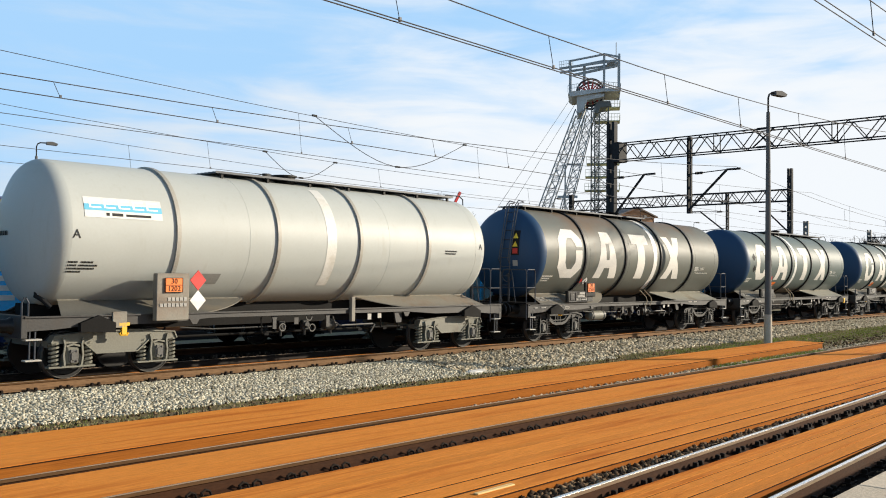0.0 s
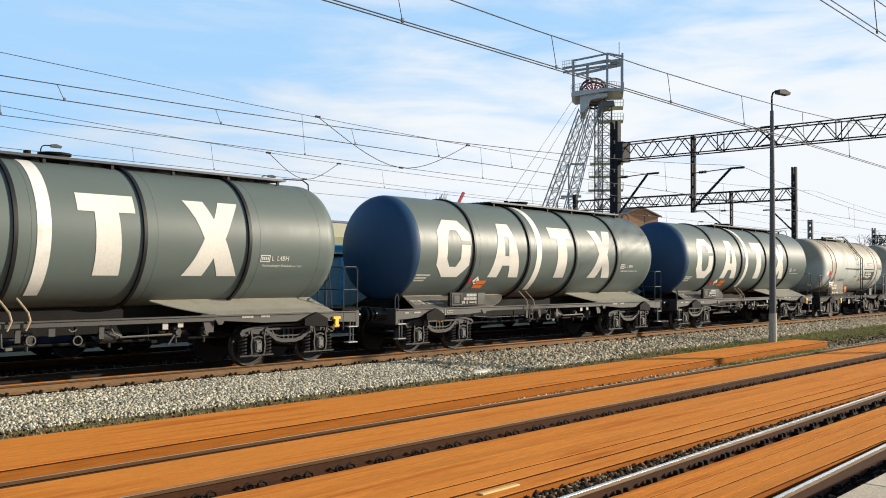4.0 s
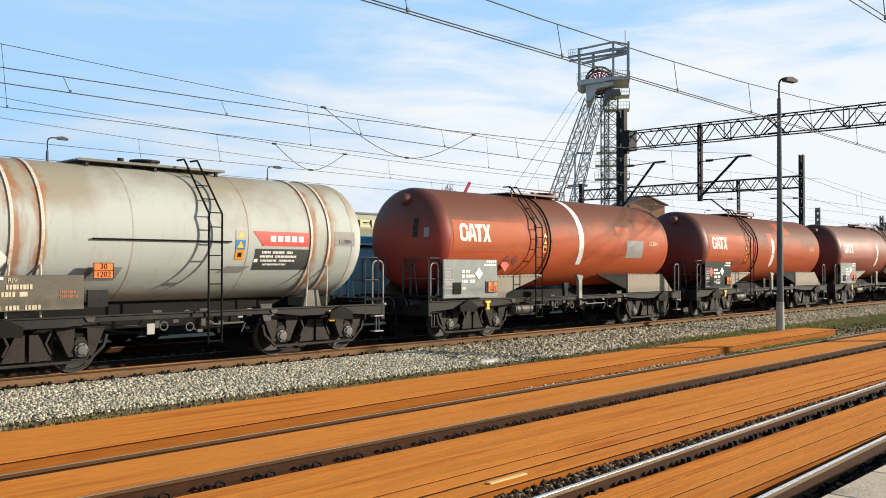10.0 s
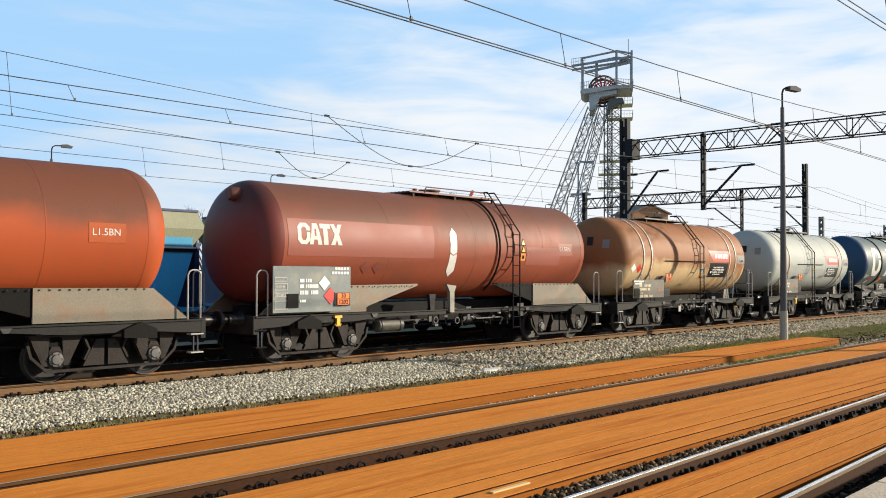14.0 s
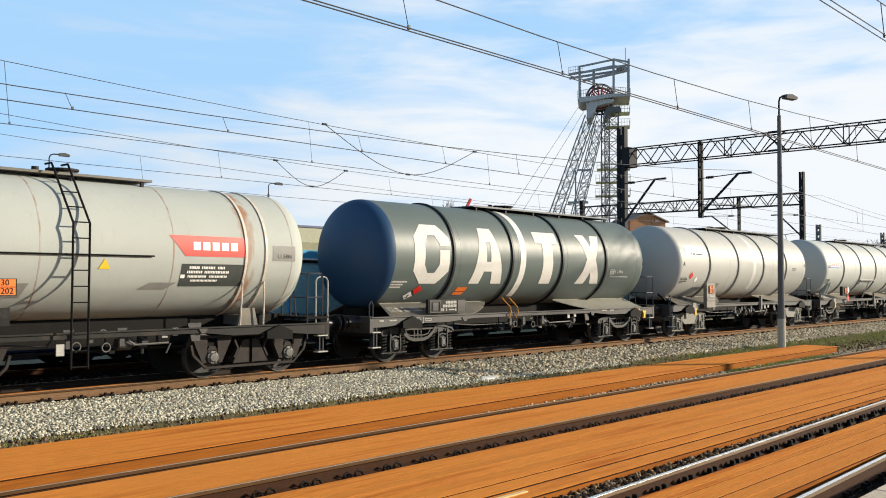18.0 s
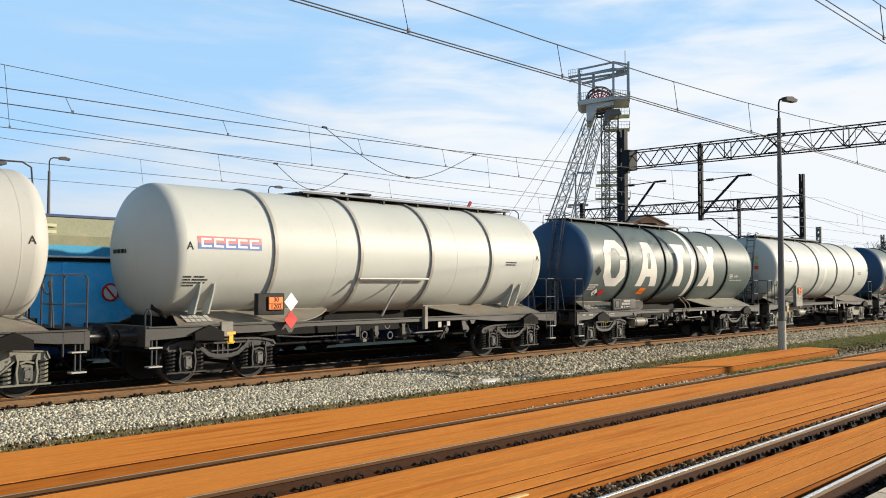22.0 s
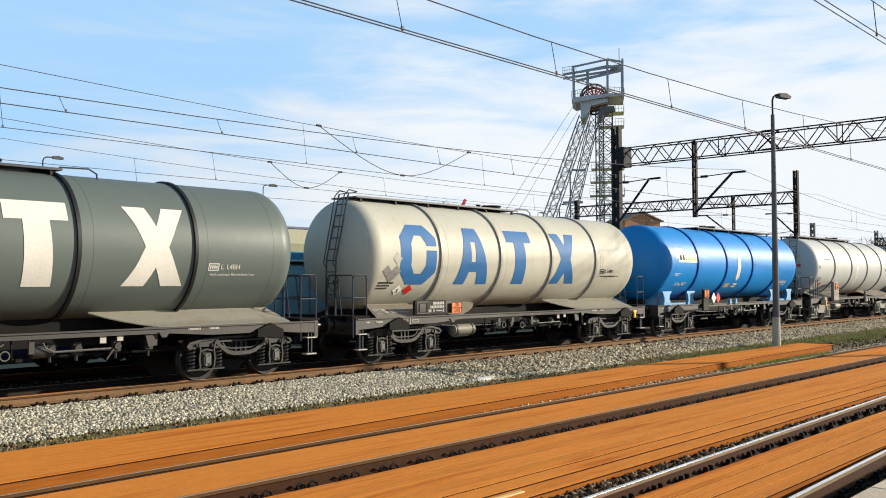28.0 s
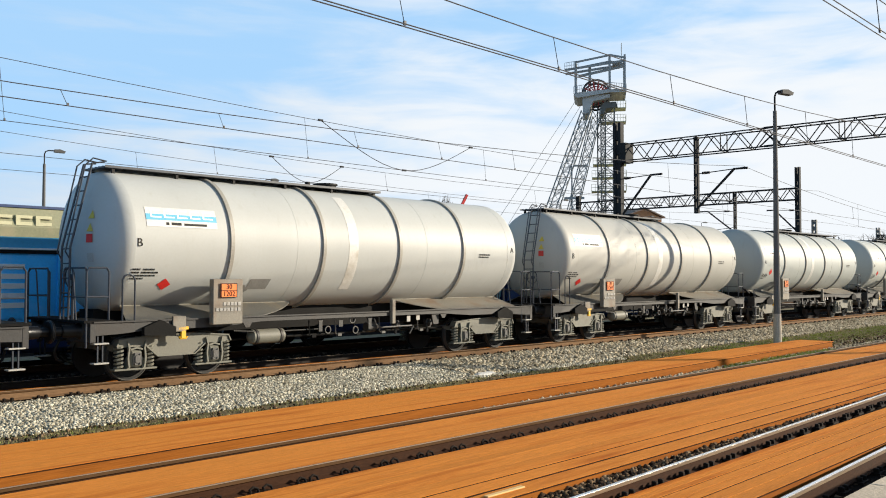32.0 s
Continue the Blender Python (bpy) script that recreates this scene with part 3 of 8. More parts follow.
# ================= bogies =================
AXLE_Z, WHEEL_R = 0.46, 0.46
TYRE = surface("worn tyre steel", (0.085, 0.078, 0.07), 0.45, 0.4, 0.25, 5.0, 40, 0.0)
HOSEORANGE = surface("orange strap rubber", (0.70, 0.26, 0.02), 0.6, 0, 0.2, 4, 40, 0)
# sill and old bogie colours also carry some of the shade below the tanks
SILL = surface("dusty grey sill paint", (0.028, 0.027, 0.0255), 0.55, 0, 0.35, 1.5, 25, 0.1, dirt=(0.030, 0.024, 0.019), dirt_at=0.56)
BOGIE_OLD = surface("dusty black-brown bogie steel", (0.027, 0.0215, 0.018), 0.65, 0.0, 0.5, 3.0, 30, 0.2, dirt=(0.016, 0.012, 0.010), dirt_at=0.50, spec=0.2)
COVER = surface("pale dusty axle cover", (0.088, 0.085, 0.079), 0.55, 0.2, 0.3, 6.0, 40, 0.1)


def wheelset_mesh(bm):
    for s in (-1, 1):
        lathe_y(bm, [(s * 0.66, 0.0), (s * 0.66, 0.485), (s * 0.69, 0.49), (s * 0.70, 0.46), (s * 0.785, 0.455), (s * 0.785, 0.39), (s * 0.765, 0.37), (s * 0.75, 0.16), (s * 0.80, 0.12), (s * 0.80, 0.0)], 0, 0, 32)
    lathe_y(bm, [(-1.02, 0.0), (-1.02, 0.07), (1.02, 0.07), (1.02, 0.0)], 0, 0, 12)


def tyre_mesh(bm):
    lathe_y(bm, [(-0.788, 0.438), (-0.80, 0.442), (-0.80, 0.455), (-0.788, 0.459), (-0.70, 0.461), (-0.70, 0.44)], 0, 0, 40)


def axle_box_y25(bm):
    """Axle box with its guides on a plate that carries the two springs."""
    box(bm, -0.13, 0.13, -0.11, 0.08, -0.16, 0.17, 0.035)
    box(bm, -0.46, 0.46, -0.09, 0.09, -0.225, -0.185, 0.008)
    for s in (-1, 1):
        prism(bm, [(s * 0.13, -0.19), (s * 0.20, -0.19), (s * 0.16, 0.02), (s * 0.12, 0.05)][::-s], -0.08, 0.06)
        bars2d(bm, [(s * 0.20, 0.36), (s * 0.165, 0.22), (s * 0.19, 0.02), (s * 0.165, -0.17)], -0.135, -0.095, 0.035)
    bars2d(bm, [(-0.13, 0.19), (0.0, 0.225), (0.13, 0.19)], -0.12, 0.04, 0.035)


def axle_cover(bm):
    """Cast cover, taller than wide, with four bolt heads."""
    prism(bm, [(-0.085, -0.09), (-0.05, -0.125), (0.05, -0.125), (0.085, -0.09), (0.085, 0.09), (0.05, 0.125), (-0.05, 0.125), (-0.085, 0.09)], -0.145, -0.10)
    prism(bm, [(-0.055, -0.06), (0.0, -0.085), (0.055, -0.06), (0.055, 0.06), (0.0, 0.085), (-0.055, 0.06)], -0.165, -0.145)
    for x, z in ((-0.055, -0.09), (0.055, -0.09), (-0.055, 0.09), (0.055, 0.09)):
        lathe_y(bm, [(-0.14, 0.02), (-0.17, 0.02), (-0.17, 0.0)], x, z, 6)


def round_cover(bm):
    """Round flanged cover of the older axle boxes."""
    lathe_y(bm, [(-0.10, 0.135), (-0.13, 0.135), (-0.135, 0.10), (-0.165, 0.085), (-0.17, 0.0)], 0, 0, 20)
    for k in range(6):
        a = k * math.pi / 3
        lathe_y(bm, [(-0.125, 0.016), (-0.15, 0.016), (-0.15, 0.0)], 0.118 * math.cos(a), 0.118 * math.sin(a), 6)


def coil_spring(bm):
    pts = [(0.085 * math.cos(k * 2 * math.pi / 8), 0.085 * math.sin(k * 2 * math.pi / 8), -0.20 + 0.46 * k / 48) for k in range(49)]
    tube(bm, pts, 0.023, 5)


def bars2d(bm, pts, y0, y1, t):
    """A bent flat bar in (x, z), t thick, from y0 to y1, mitred at its bends."""
    v = [Vector(p) for p in pts]
    rim = []
    for k, p in enumerate(v):
        d0 = (p - v[k - 1]).normalized() if k else (v[1] - p).normalized()
        d1 = (v[k + 1] - p).normalized() if k + 1 < len(v) else d0
        m = (d0 + d1).normalized()
        n = Vector((-m.y, m.x)) * (t / 2 / max(0.5, m.dot(d0)))
        rim.append([bm.verts.new((q.x, y, q.y)) for q in (p - n, p + n) for y in (y0, y1)])
    for a, b in zip(rim, rim[1:]):
        for i, j in ((0, 2), (2, 3), (3, 1), (1, 0)):
            bm.faces.new((a[i], b[i], b[j], a[j]))
    bm.faces.new([rim[0][i] for i in (0, 2, 3, 1)])
    bm.faces.new([rim[-1][i] for i in (1, 3, 2, 0)])


def y25_side(bm):
    """Cast side frame: a bowed belly under a top flange, with a barred window between them."""
    for y0, y1 in ((-1.10, -0.96), (0.96, 1.10)):
        bars2d(bm, [(-1.36, 0.74), (-1.30, 0.82), (-1.0, 0.885), (-0.5, 0.915), (0.5, 0.915), (1.0, 0.885), (1.30, 0.82), (1.36, 0.74)], y0 - 0.02, y1 + 0.02, 0.05)
        bars2d(bm, [(-0.66, 0.86), (-0.56, 0.74), (-0.36, 0.60), (-0.18, 0.555), (0.18, 0.555), (0.36, 0.60), (0.56, 0.74), (0.66, 0.86)], y0 - 0.015, y1 + 0.015, 0.085)
        bars2d(bm, [(-0.60, 0.835), (0.60, 0.835)], y0, y1, 0.04)
        bars2d(bm, [(-0.47, 0.80), (-0.40, 0.705), (-0.26, 0.665), (0.26, 0.665), (0.40, 0.705), (0.47, 0.80)], y0 + 0.02, y1 - 0.02, 0.03)
        for s in (-1, 1):
            prism(bm, [(s * 1.05, 0.74), (s * 1.33, 0.72), (s * 1.34, 0.80), (s * 1.0, 0.88), (s * 0.62, 0.89), (s * 0.56, 0.75), (s * 0.70, 0.72)][::-s], y0 + 0.02, y1 - 0.02)
            box(bm, s * 0.13 - 0.015, s * 0.13 + 0.015, y0 + 0.03, y1 - 0.03, 0.60, 0.83)
            for d in (0.57, 1.23):
                cap = [(s * d - 0.11, 0.70), (s * d + 0.11, 0.70), (s * d + 0.11, 0.74), (s * d - 0.11, 0.74)]
                prism(bm, cap, y0 - 0.01, y1 + 0.01)
        box(bm, -0.015, 0.015, y0 + 0.03, y1 - 0.03, 0.60, 0.83)
    box(bm, -0.25, 0.25, -0.90, 0.90, 0.50, 0.80)
    for s in (-1, 1):
        box(bm, s * 1.30 - 0.05, s * 1.30 + 0.05, -0.96, 0.96, 0.66, 0.76)
    for x in (-0.42, 0.42):
        box(bm, x - 0.03, x + 0.03, -0.85, 0.85, 0.33, 0.40)


def plate_side(bm):
    """Welded side frame with a deep belly plate and flanged edges."""
    for y0, y1 in ((-1.10, -0.95), (0.95, 1.10)):
        prism(bm, [(-1.30, 0.70), (-1.24, 0.84), (-0.40, 0.90), (0.40, 0.90), (1.24, 0.84), (1.30, 0.70), (0.66, 0.70), (0.42, 0.50), (-0.42, 0.50), (-0.66, 0.70)][::-1], y0, y1)
        bars2d(bm, [(-1.32, 0.72), (-1.26, 0.85), (-0.40, 0.915), (0.40, 0.915), (1.26, 0.85), (1.32, 0.72)], y0 - 0.03, y1 + 0.02, 0.025)
        bars2d(bm, [(-0.68, 0.70), (-0.43, 0.49), (0.43, 0.49), (0.68, 0.70)], y0 - 0.03, y1 + 0.02, 0.025)
    box(bm, -0.25, 0.25, -0.95, 0.95, 0.50, 0.80)
    for s in (-1, 1):
        box(bm, s * 1.27 - 0.05, s * 1.27 + 0.05, -0.95, 0.95, 0.62, 0.74)


def axle_box_old(bm):
    box(bm, -0.15, 0.15, -0.10, 0.08, -0.17, 0.16, 0.03)
    prism(bm, [(-0.12, 0.15), (0.12, 0.15), (0.07, 0.24), (-0.07, 0.24)][::-1], -0.09, 0.06)


def leaf_spring(bm):
    """Stack of bowed leaves over an axle box."""
    for k in range(4):
        e, z = 0.46 - 0.09 * k, 0.30 - 0.025 * k
        bars2d(bm, [(-e, z + 0.07), (-e * 0.5, z + 0.015), (0, z), (e * 0.5, z + 0.015), (e, z + 0.07)], -0.05, 0.05, 0.022)


def diamond_side(bm):
    """Built-up side frame of the older wagons: flared pedestals round each axle, over a low tie bar with raised ends."""
    for y0, y1 in ((-1.12, -0.97), (0.97, 1.12)):
        for s in (-1, 1):
            prism(bm, [(s * 1.12, 0.88), (s * 1.48, 0.88), (s * 1.40, 0.68), (s * 1.24, 0.34), (s * 1.15, 0.34)][::-s], y0, y1)
            prism(bm, [(s * 0.88, 0.88), (s * 0.85, 0.34), (s * 0.76, 0.34), (s * 0.60, 0.68), (s * 0.50, 0.88)][::-s], y0, y1)
            prism(bm, [(s * 0.04, 0.80), (s * 0.20, 0.80), (s * 0.46, 0.30), (s * 0.04, 0.30)][::-s], y0 + 0.03, y1 - 0.03)
            bars2d(bm, [(s * 0.44, 0.84), (s * 0.34, 0.62), (s * 0.44, 0.42)], y0 + 0.01, y1 - 0.01, 0.04)
        bars2d(bm, [(-1.52, 0.74), (-1.46, 0.52), (-1.16, 0.24), (1.16, 0.24), (1.46, 0.52), (1.52, 0.74)], y0 - 0.01, y0 + 0.06, 0.05)
        box(bm, -1.50, 1.50, y0 - 0.02, y1 + 0.02, 0.88, 0.915)
    box(bm, -0.25, 0.25, -0.95, 0.95, 0.42, 0.80)


TANKOLIVE = surface("grimy olive air tank", (0.05, 0.047, 0.033), 0.6, 0, 0.4, 4, 30, 0.1, dirt=(0.09, 0.08, 0.055), dirt_at=0.6)
WHEELSETS = []


def bogie(wagon, x, kind, mat):
    base = 1.0 if kind == "diamond" else 0.9
    build = {"cast": y25_side, "plate": plate_side, "diamond": diamond_side}[kind]
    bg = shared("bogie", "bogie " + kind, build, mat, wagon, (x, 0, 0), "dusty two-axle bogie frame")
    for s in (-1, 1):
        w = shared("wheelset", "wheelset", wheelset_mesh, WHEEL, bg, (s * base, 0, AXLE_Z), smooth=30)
        WHEELSETS.append((w, s * base))
        for turn in (0, 180):
            shared("tyre", "tyre", tyre_mesh, TYRE, w, pose(0, 0, 0, 0, 0, turn), smooth=30, label="worn steel wheel tyre")
        for side in (-1, 1):
            at = pose(s * base, side * 1.02, AXLE_Z, 0, 0, 0 if side < 0 else 180)
            shared("axle_box", "axle box " + kind, axle_box_old if kind == "diamond" else axle_box_y25, mat, bg, at)
            shared("axle_cover", "axle cover " + kind, round_cover if kind == "diamond" else axle_cover, COVER, bg, at, "pale round axle cover" if kind == "diamond" else "pale cast axle cover", 40)
            if kind == "diamond":
                shared("leaf_spring", "leaf spring", leaf_spring, DARK, bg, at)
            else:
                for d in (-1, 1):
                    shared("spring", "spring", coil_spring, mat, bg, (s * base + d * 0.33, side * 1.02, AXLE_Z))
    return bg


# ================= tank wagons =================
def tank_paint(name, col, rough=0.35, grime=(0.2, 0.17, 0.13), amount=0.62, rust=None, rust_at=0.7, fade=(2.6, 4.2, -0.12, 0.32), bands=(), soft=0.11, spec=0.28):
    """Tank paint with rain streaks, faded patches and grime blown over the top."""
    m = bpy.data.materials.new(name)
    m.use_nodes = True
    n, l = m.node_tree.nodes, m.node_tree.links
    b = n["Principled BSDF"]
    tc, oi = n.new("ShaderNodeTexCoord"), n.new("ShaderNodeObjectInfo")
    sh = n.new("ShaderNodeMath")
    sh.operation, sh.inputs[1].default_value = "MULTIPLY", 91.0
    l.new(oi.outputs["Random"], sh.inputs[0])

    def noise_at(stretch, scale, detail):
        mp, ns = n.new("ShaderNodeMapping"), n.new("ShaderNodeTexNoise")
        mp.inputs["Scale"].default_value = stretch
        l.new(tc.outputs["Object"], mp.inputs["Vector"])
        l.new(sh.outputs[0], mp.inputs["Location"])
        ns.inputs["Scale"].default_value, ns.inputs["Detail"].default_value = scale, detail
        l.new(mp.outputs["Vector"], ns.inputs["Vector"])
        return ns.outputs["Fac"]

    def ranged(v, a, c, lo=0.0, hi=1.0):
        r = n.new("ShaderNodeMapRange")
        for k, x in zip(("From Min", "From Max", "To Min", "To Max"), (a, c, lo, hi)):
            r.inputs[k].default_value = x
        l.new(v, r.inputs["Value"])
        return r.outputs["Result"]

    def mix(f, c1, c2):
        x = n.new("ShaderNodeMixRGB")
        l.new(f, x.inputs["Fac"])
        if isinstance(c1, tuple):
            x.inputs["Color1"].default_value = (*c1, 1)
        else:
            l.new(c1, x.inputs["Color1"])
        x.inputs["Color2"].default_value = (*c2, 1)
        return x.outputs["Color"]

    coarse, streak, finen = noise_at((1, 1, 1), 0.55, 5), noise_at((5, 5, 0.45), 1.4, 5), noise_at((1, 1, 1), 22, 3)
    c = mix(ranged(coarse, 0.35, 0.7, 0, 0.5), col, tuple(0.82 * v for v in col))
    c = mix(ranged(streak, amount - 0.05, amount + 0.25, 0, 0.5), c, grime)
    if rust:
        sp = n.new("ShaderNodeSeparateXYZ")
        l.new(tc.outputs["Object"], sp.inputs[0])
        ad = n.new("ShaderNodeMath")
        ad.operation = "ADD"
        l.new(ranged(sp.outputs["Z"], *fade), ad.inputs[0])
        l.new(coarse, ad.inputs[1])
        c = mix(ranged(ad.outputs[0], rust_at - soft, rust_at + soft, 0, 0.9), c, rust)
    if bands:
        # rust that runs from the straps round the tank
        sx, near = n.new("ShaderNodeSeparateXYZ"), None
        l.new(tc.outputs["Object"], sx.inputs[0])
        for x in bands:
            cm = n.new("ShaderNodeMath")
            cm.operation, cm.inputs[1].default_value = "SUBTRACT", x
            l.new(sx.outputs["X"], cm.inputs[0])
            ab = n.new("ShaderNodeMath")
            ab.operation = "ABSOLUTE"
            l.new(cm.outputs[0], ab.inputs[0])
            if near is not None:
                mn = n.new("ShaderNodeMath")
                mn.operation = "MINIMUM"
                l.new(near, mn.inputs[0])
                l.new(ab.outputs[0], mn.inputs[1])
                near = mn.outputs[0]
            else:
                near = ab.outputs[0]
        runs = noise_at((2.2, 2.2, 0.35), 2.6, 5)
        pr = n.new("ShaderNodeMath")
        pr.operation = "ADD"
        l.new(ranged(near, 0.03, 0.34, 0.34, -0.20), pr.inputs[0])
        l.new(runs, pr.inputs[1])
        c = mix(ranged(pr.outputs[0], 0.58, 0.86, 0, 0.85), c, (0.27, 0.105, 0.04))
    c = mix(ranged(finen, 0.35, 0.7, 0, 0.12), c, grime)
    l.new(c, b.inputs["Base Color"])
    l.new(ranged(streak, 0.3, 0.8, rough - 0.02, rough + 0.04), b.inputs["Roughness"])
    b.inputs["Specular IOR Level"].default_value = spec
    bp = n.new("ShaderNodeBump")
    bp.inputs["Strength"].default_value, bp.inputs["Distance"].default_value = 0.12, 0.03
    l.new(coarse, bp.inputs["Height"])
    l.new(bp.outputs["Normal"], b.inputs["Normal"])
    return m


GREY = tank_paint("dark grey green tank paint", (0.100, 0.127, 0.119), 0.46, (0.13, 0.125, 0.10), 0.66)
GREY_OLD = tank_paint("dust-browned grey tank paint", (0.112, 0.120, 0.104), 0.5, (0.15, 0.12, 0.085), 0.57, rust=(0.13, 0.09, 0.055), rust_at=0.76)
BLUEEND = tank_paint("navy tank end paint", (0.017, 0.055, 0.122), 0.5, (0.018, 0.035, 0.065), 0.66)
PALE = tank_paint("pale grey tank paint", (0.405, 0.424, 0.402), 0.5, (0.32, 0.31, 0.265), 0.64)
PALE2 = tank_paint("ivory grey tank paint", (0.45, 0.465, 0.43), 0.5, (0.35, 0.335, 0.28), 0.66)
PALE3 = tank_paint("light grey tank paint with dust", (0.425, 0.422, 0.388), 0.5, (0.33, 0.30, 0.245), 0.64)
SILVER = tank_paint("dirty pale tank paint", (0.40, 0.43, 0.402), 0.6, (0.29, 0.25, 0.185), 0.60, rust=(0.26, 0.225, 0.16), rust_at=0.62, fade=(2.5, 3.8, -0.14, 0.26), bands=(-0.35, 0.1, 6.4, 6.95))
PALE6 = tank_paint("clean cool grey tank paint", (0.445, 0.458, 0.44), 0.5, (0.34, 0.325, 0.28), 0.65)
PALE5 = tank_paint("dusty pale grey tank paint", (0.455, 0.452, 0.38), 0.55, (0.30, 0.26, 0.19), 0.60)
RUSTY = tank_paint("rust-stained pale tank paint", (0.54, 0.40, 0.22), 0.62, (0.40, 0.20, 0.08), 0.56, rust=(0.215, 0.066, 0.015), rust_at=0.52, fade=(1.9, 3.0, -0.26, 0.34), bands=(0.1, 5.3, 5.9, 6.4, 6.95, 7.5))
PALE4 = tank_paint("cool pale grey tank paint", (0.385, 0.408, 0.375), 0.66, (0.30, 0.28, 0.23), 0.62, bands=(0.1, 6.4))
RED_DARK = tank_paint("brown-sooted red tank paint", (0.26, 0.060, 0.028), 0.58, (0.16, 0.06, 0.03), 0.55, rust=(0.12, 0.05, 0.030), rust_at=0.58, fade=(2.6, 3.8, -0.14, 0.28), soft=0.18)
RED_END = tank_paint("maroon tank end paint", (0.25, 0.033, 0.022), 0.5, (0.18, 0.05, 0.03), 0.60, rust=(0.085, 0.035, 0.026), rust_at=0.62, fade=(2.7, 3.8, -0.20, 0.40), soft=0.17)
RED_SOOT = tank_paint("sooty maroon tank end paint", (0.15, 0.028, 0.020), 0.5, (0.12, 0.04, 0.03), 0.60, rust=(0.06, 0.026, 0.022), rust_at=0.60, fade=(2.5, 3.8, -0.20, 0.30), soft=0.2)
REDTANK = tank_paint("faded red tank paint", (0.37, 0.074, 0.023), 0.6, (0.26, 0.075, 0.036), 0.58, rust=(0.105, 0.047, 0.030), rust_at=0.66, fade=(2.7, 3.65, -0.20, 0.42), soft=0.17, spec=0.15)
BLUETANK = tank_paint("glossy bright blue tank paint", (0.004, 0.21, 0.58), 0.44, (0.01, 0.16, 0.46), 0.84, spec=0.32)
SKIRT = surface("dusty grey saddle paint", (0.105, 0.101, 0.088), 0.55, 0, 0.3, 1.5, 30, 0.1, dirt=(0.15, 0.125, 0.085), dirt_at=0.56)
SKIRT_PALE = surface("pale dusty saddle paint", (0.25, 0.24, 0.195), 0.55, 0, 0.25, 1.5, 30, 0.1, dirt=(0.19, 0.16, 0.11), dirt_at=0.57)
SKIRT_OLD = surface("dusty beige saddle paint", (0.19, 0.172, 0.138), 0.6, 0, 0.25, 1.5, 30, 0.1, dirt=(0.17, 0.12, 0.08), dirt_at=0.56)
RIBDARK = surface("black rib band", (0.011, 0.011, 0.012), 0.5, 0, 0.2, 2.0, 30, 0.0, spec=0.3)
RIBPALE = surface("grey brown rib band", (0.30, 0.28, 0.24), 0.5, 0, 0.25, 2.0, 30, 0.0)
RIBBLUE = surface("deep blue rib paint", (0.004, 0.085, 0.36), 0.45, 0, 0.2, 2.0, 30, 0.0, spec=0.3)
WHITEBAND = surface("white sight band", (0.66, 0.65, 0.61), 0.45, 0, 0.15, 2.0, 30, 0.0, dirt=(0.4, 0.37, 0.3), dirt_at=0.6)
FAINTBAND = surface("faint pale sight band", (0.57, 0.56, 0.52), 0.5, 0, 0.15, 2.0, 30, 0.0, dirt=(0.42, 0.39, 0.33), dirt_at=0.56)
LETTER = surface("ivory block paint", (0.60, 0.58, 0.53), 0.6, 0, 0.14, 1.0, 25, 0.0, spec=0.2)
BLUELETTER = surface("blue block paint", (0.028, 0.125, 0.31), 0.6, 0, 0.14, 1.0, 25, 0.0, spec=0.2)


def on_tank(bm, polys, R, zc, lift=0.012):
    """Paint shapes on the tank's side towards the platform. Each is a list of (x, up along the skin)."""
    lift *= 0.62
    for poly in polys:
        t = bmesh.new()
        t.faces.new([t.verts.new((x, 0, a)) for x, a in poly])
        lo, hi = min(a for _, a in poly), max(a for _, a in poly)
        k = math.floor(lo / 0.12) + 1
        while k * 0.12 < hi:
            bmesh.ops.bisect_plane(t, geom=t.verts[:] + t.edges[:] + t.faces[:], plane_co=(0, 0, k * 0.12), plane_no=(0, 0, 1))
            k += 1
        made = {}
        for v in t.verts:
            p = v.co.z / R
            made[v] = bm.verts.new((v.co.x, -(R + lift) * math.cos(p), zc + (R + lift) * math.sin(p)))
        for f in t.faces:
            bm.faces.new([made[v] for v in f.verts])
        t.free()


def rect(x0, x1, a0, a1, lean=0.0):
    return [(x0, a0), (x1, a0), (x1 + lean, a1), (x0 + lean, a1)]


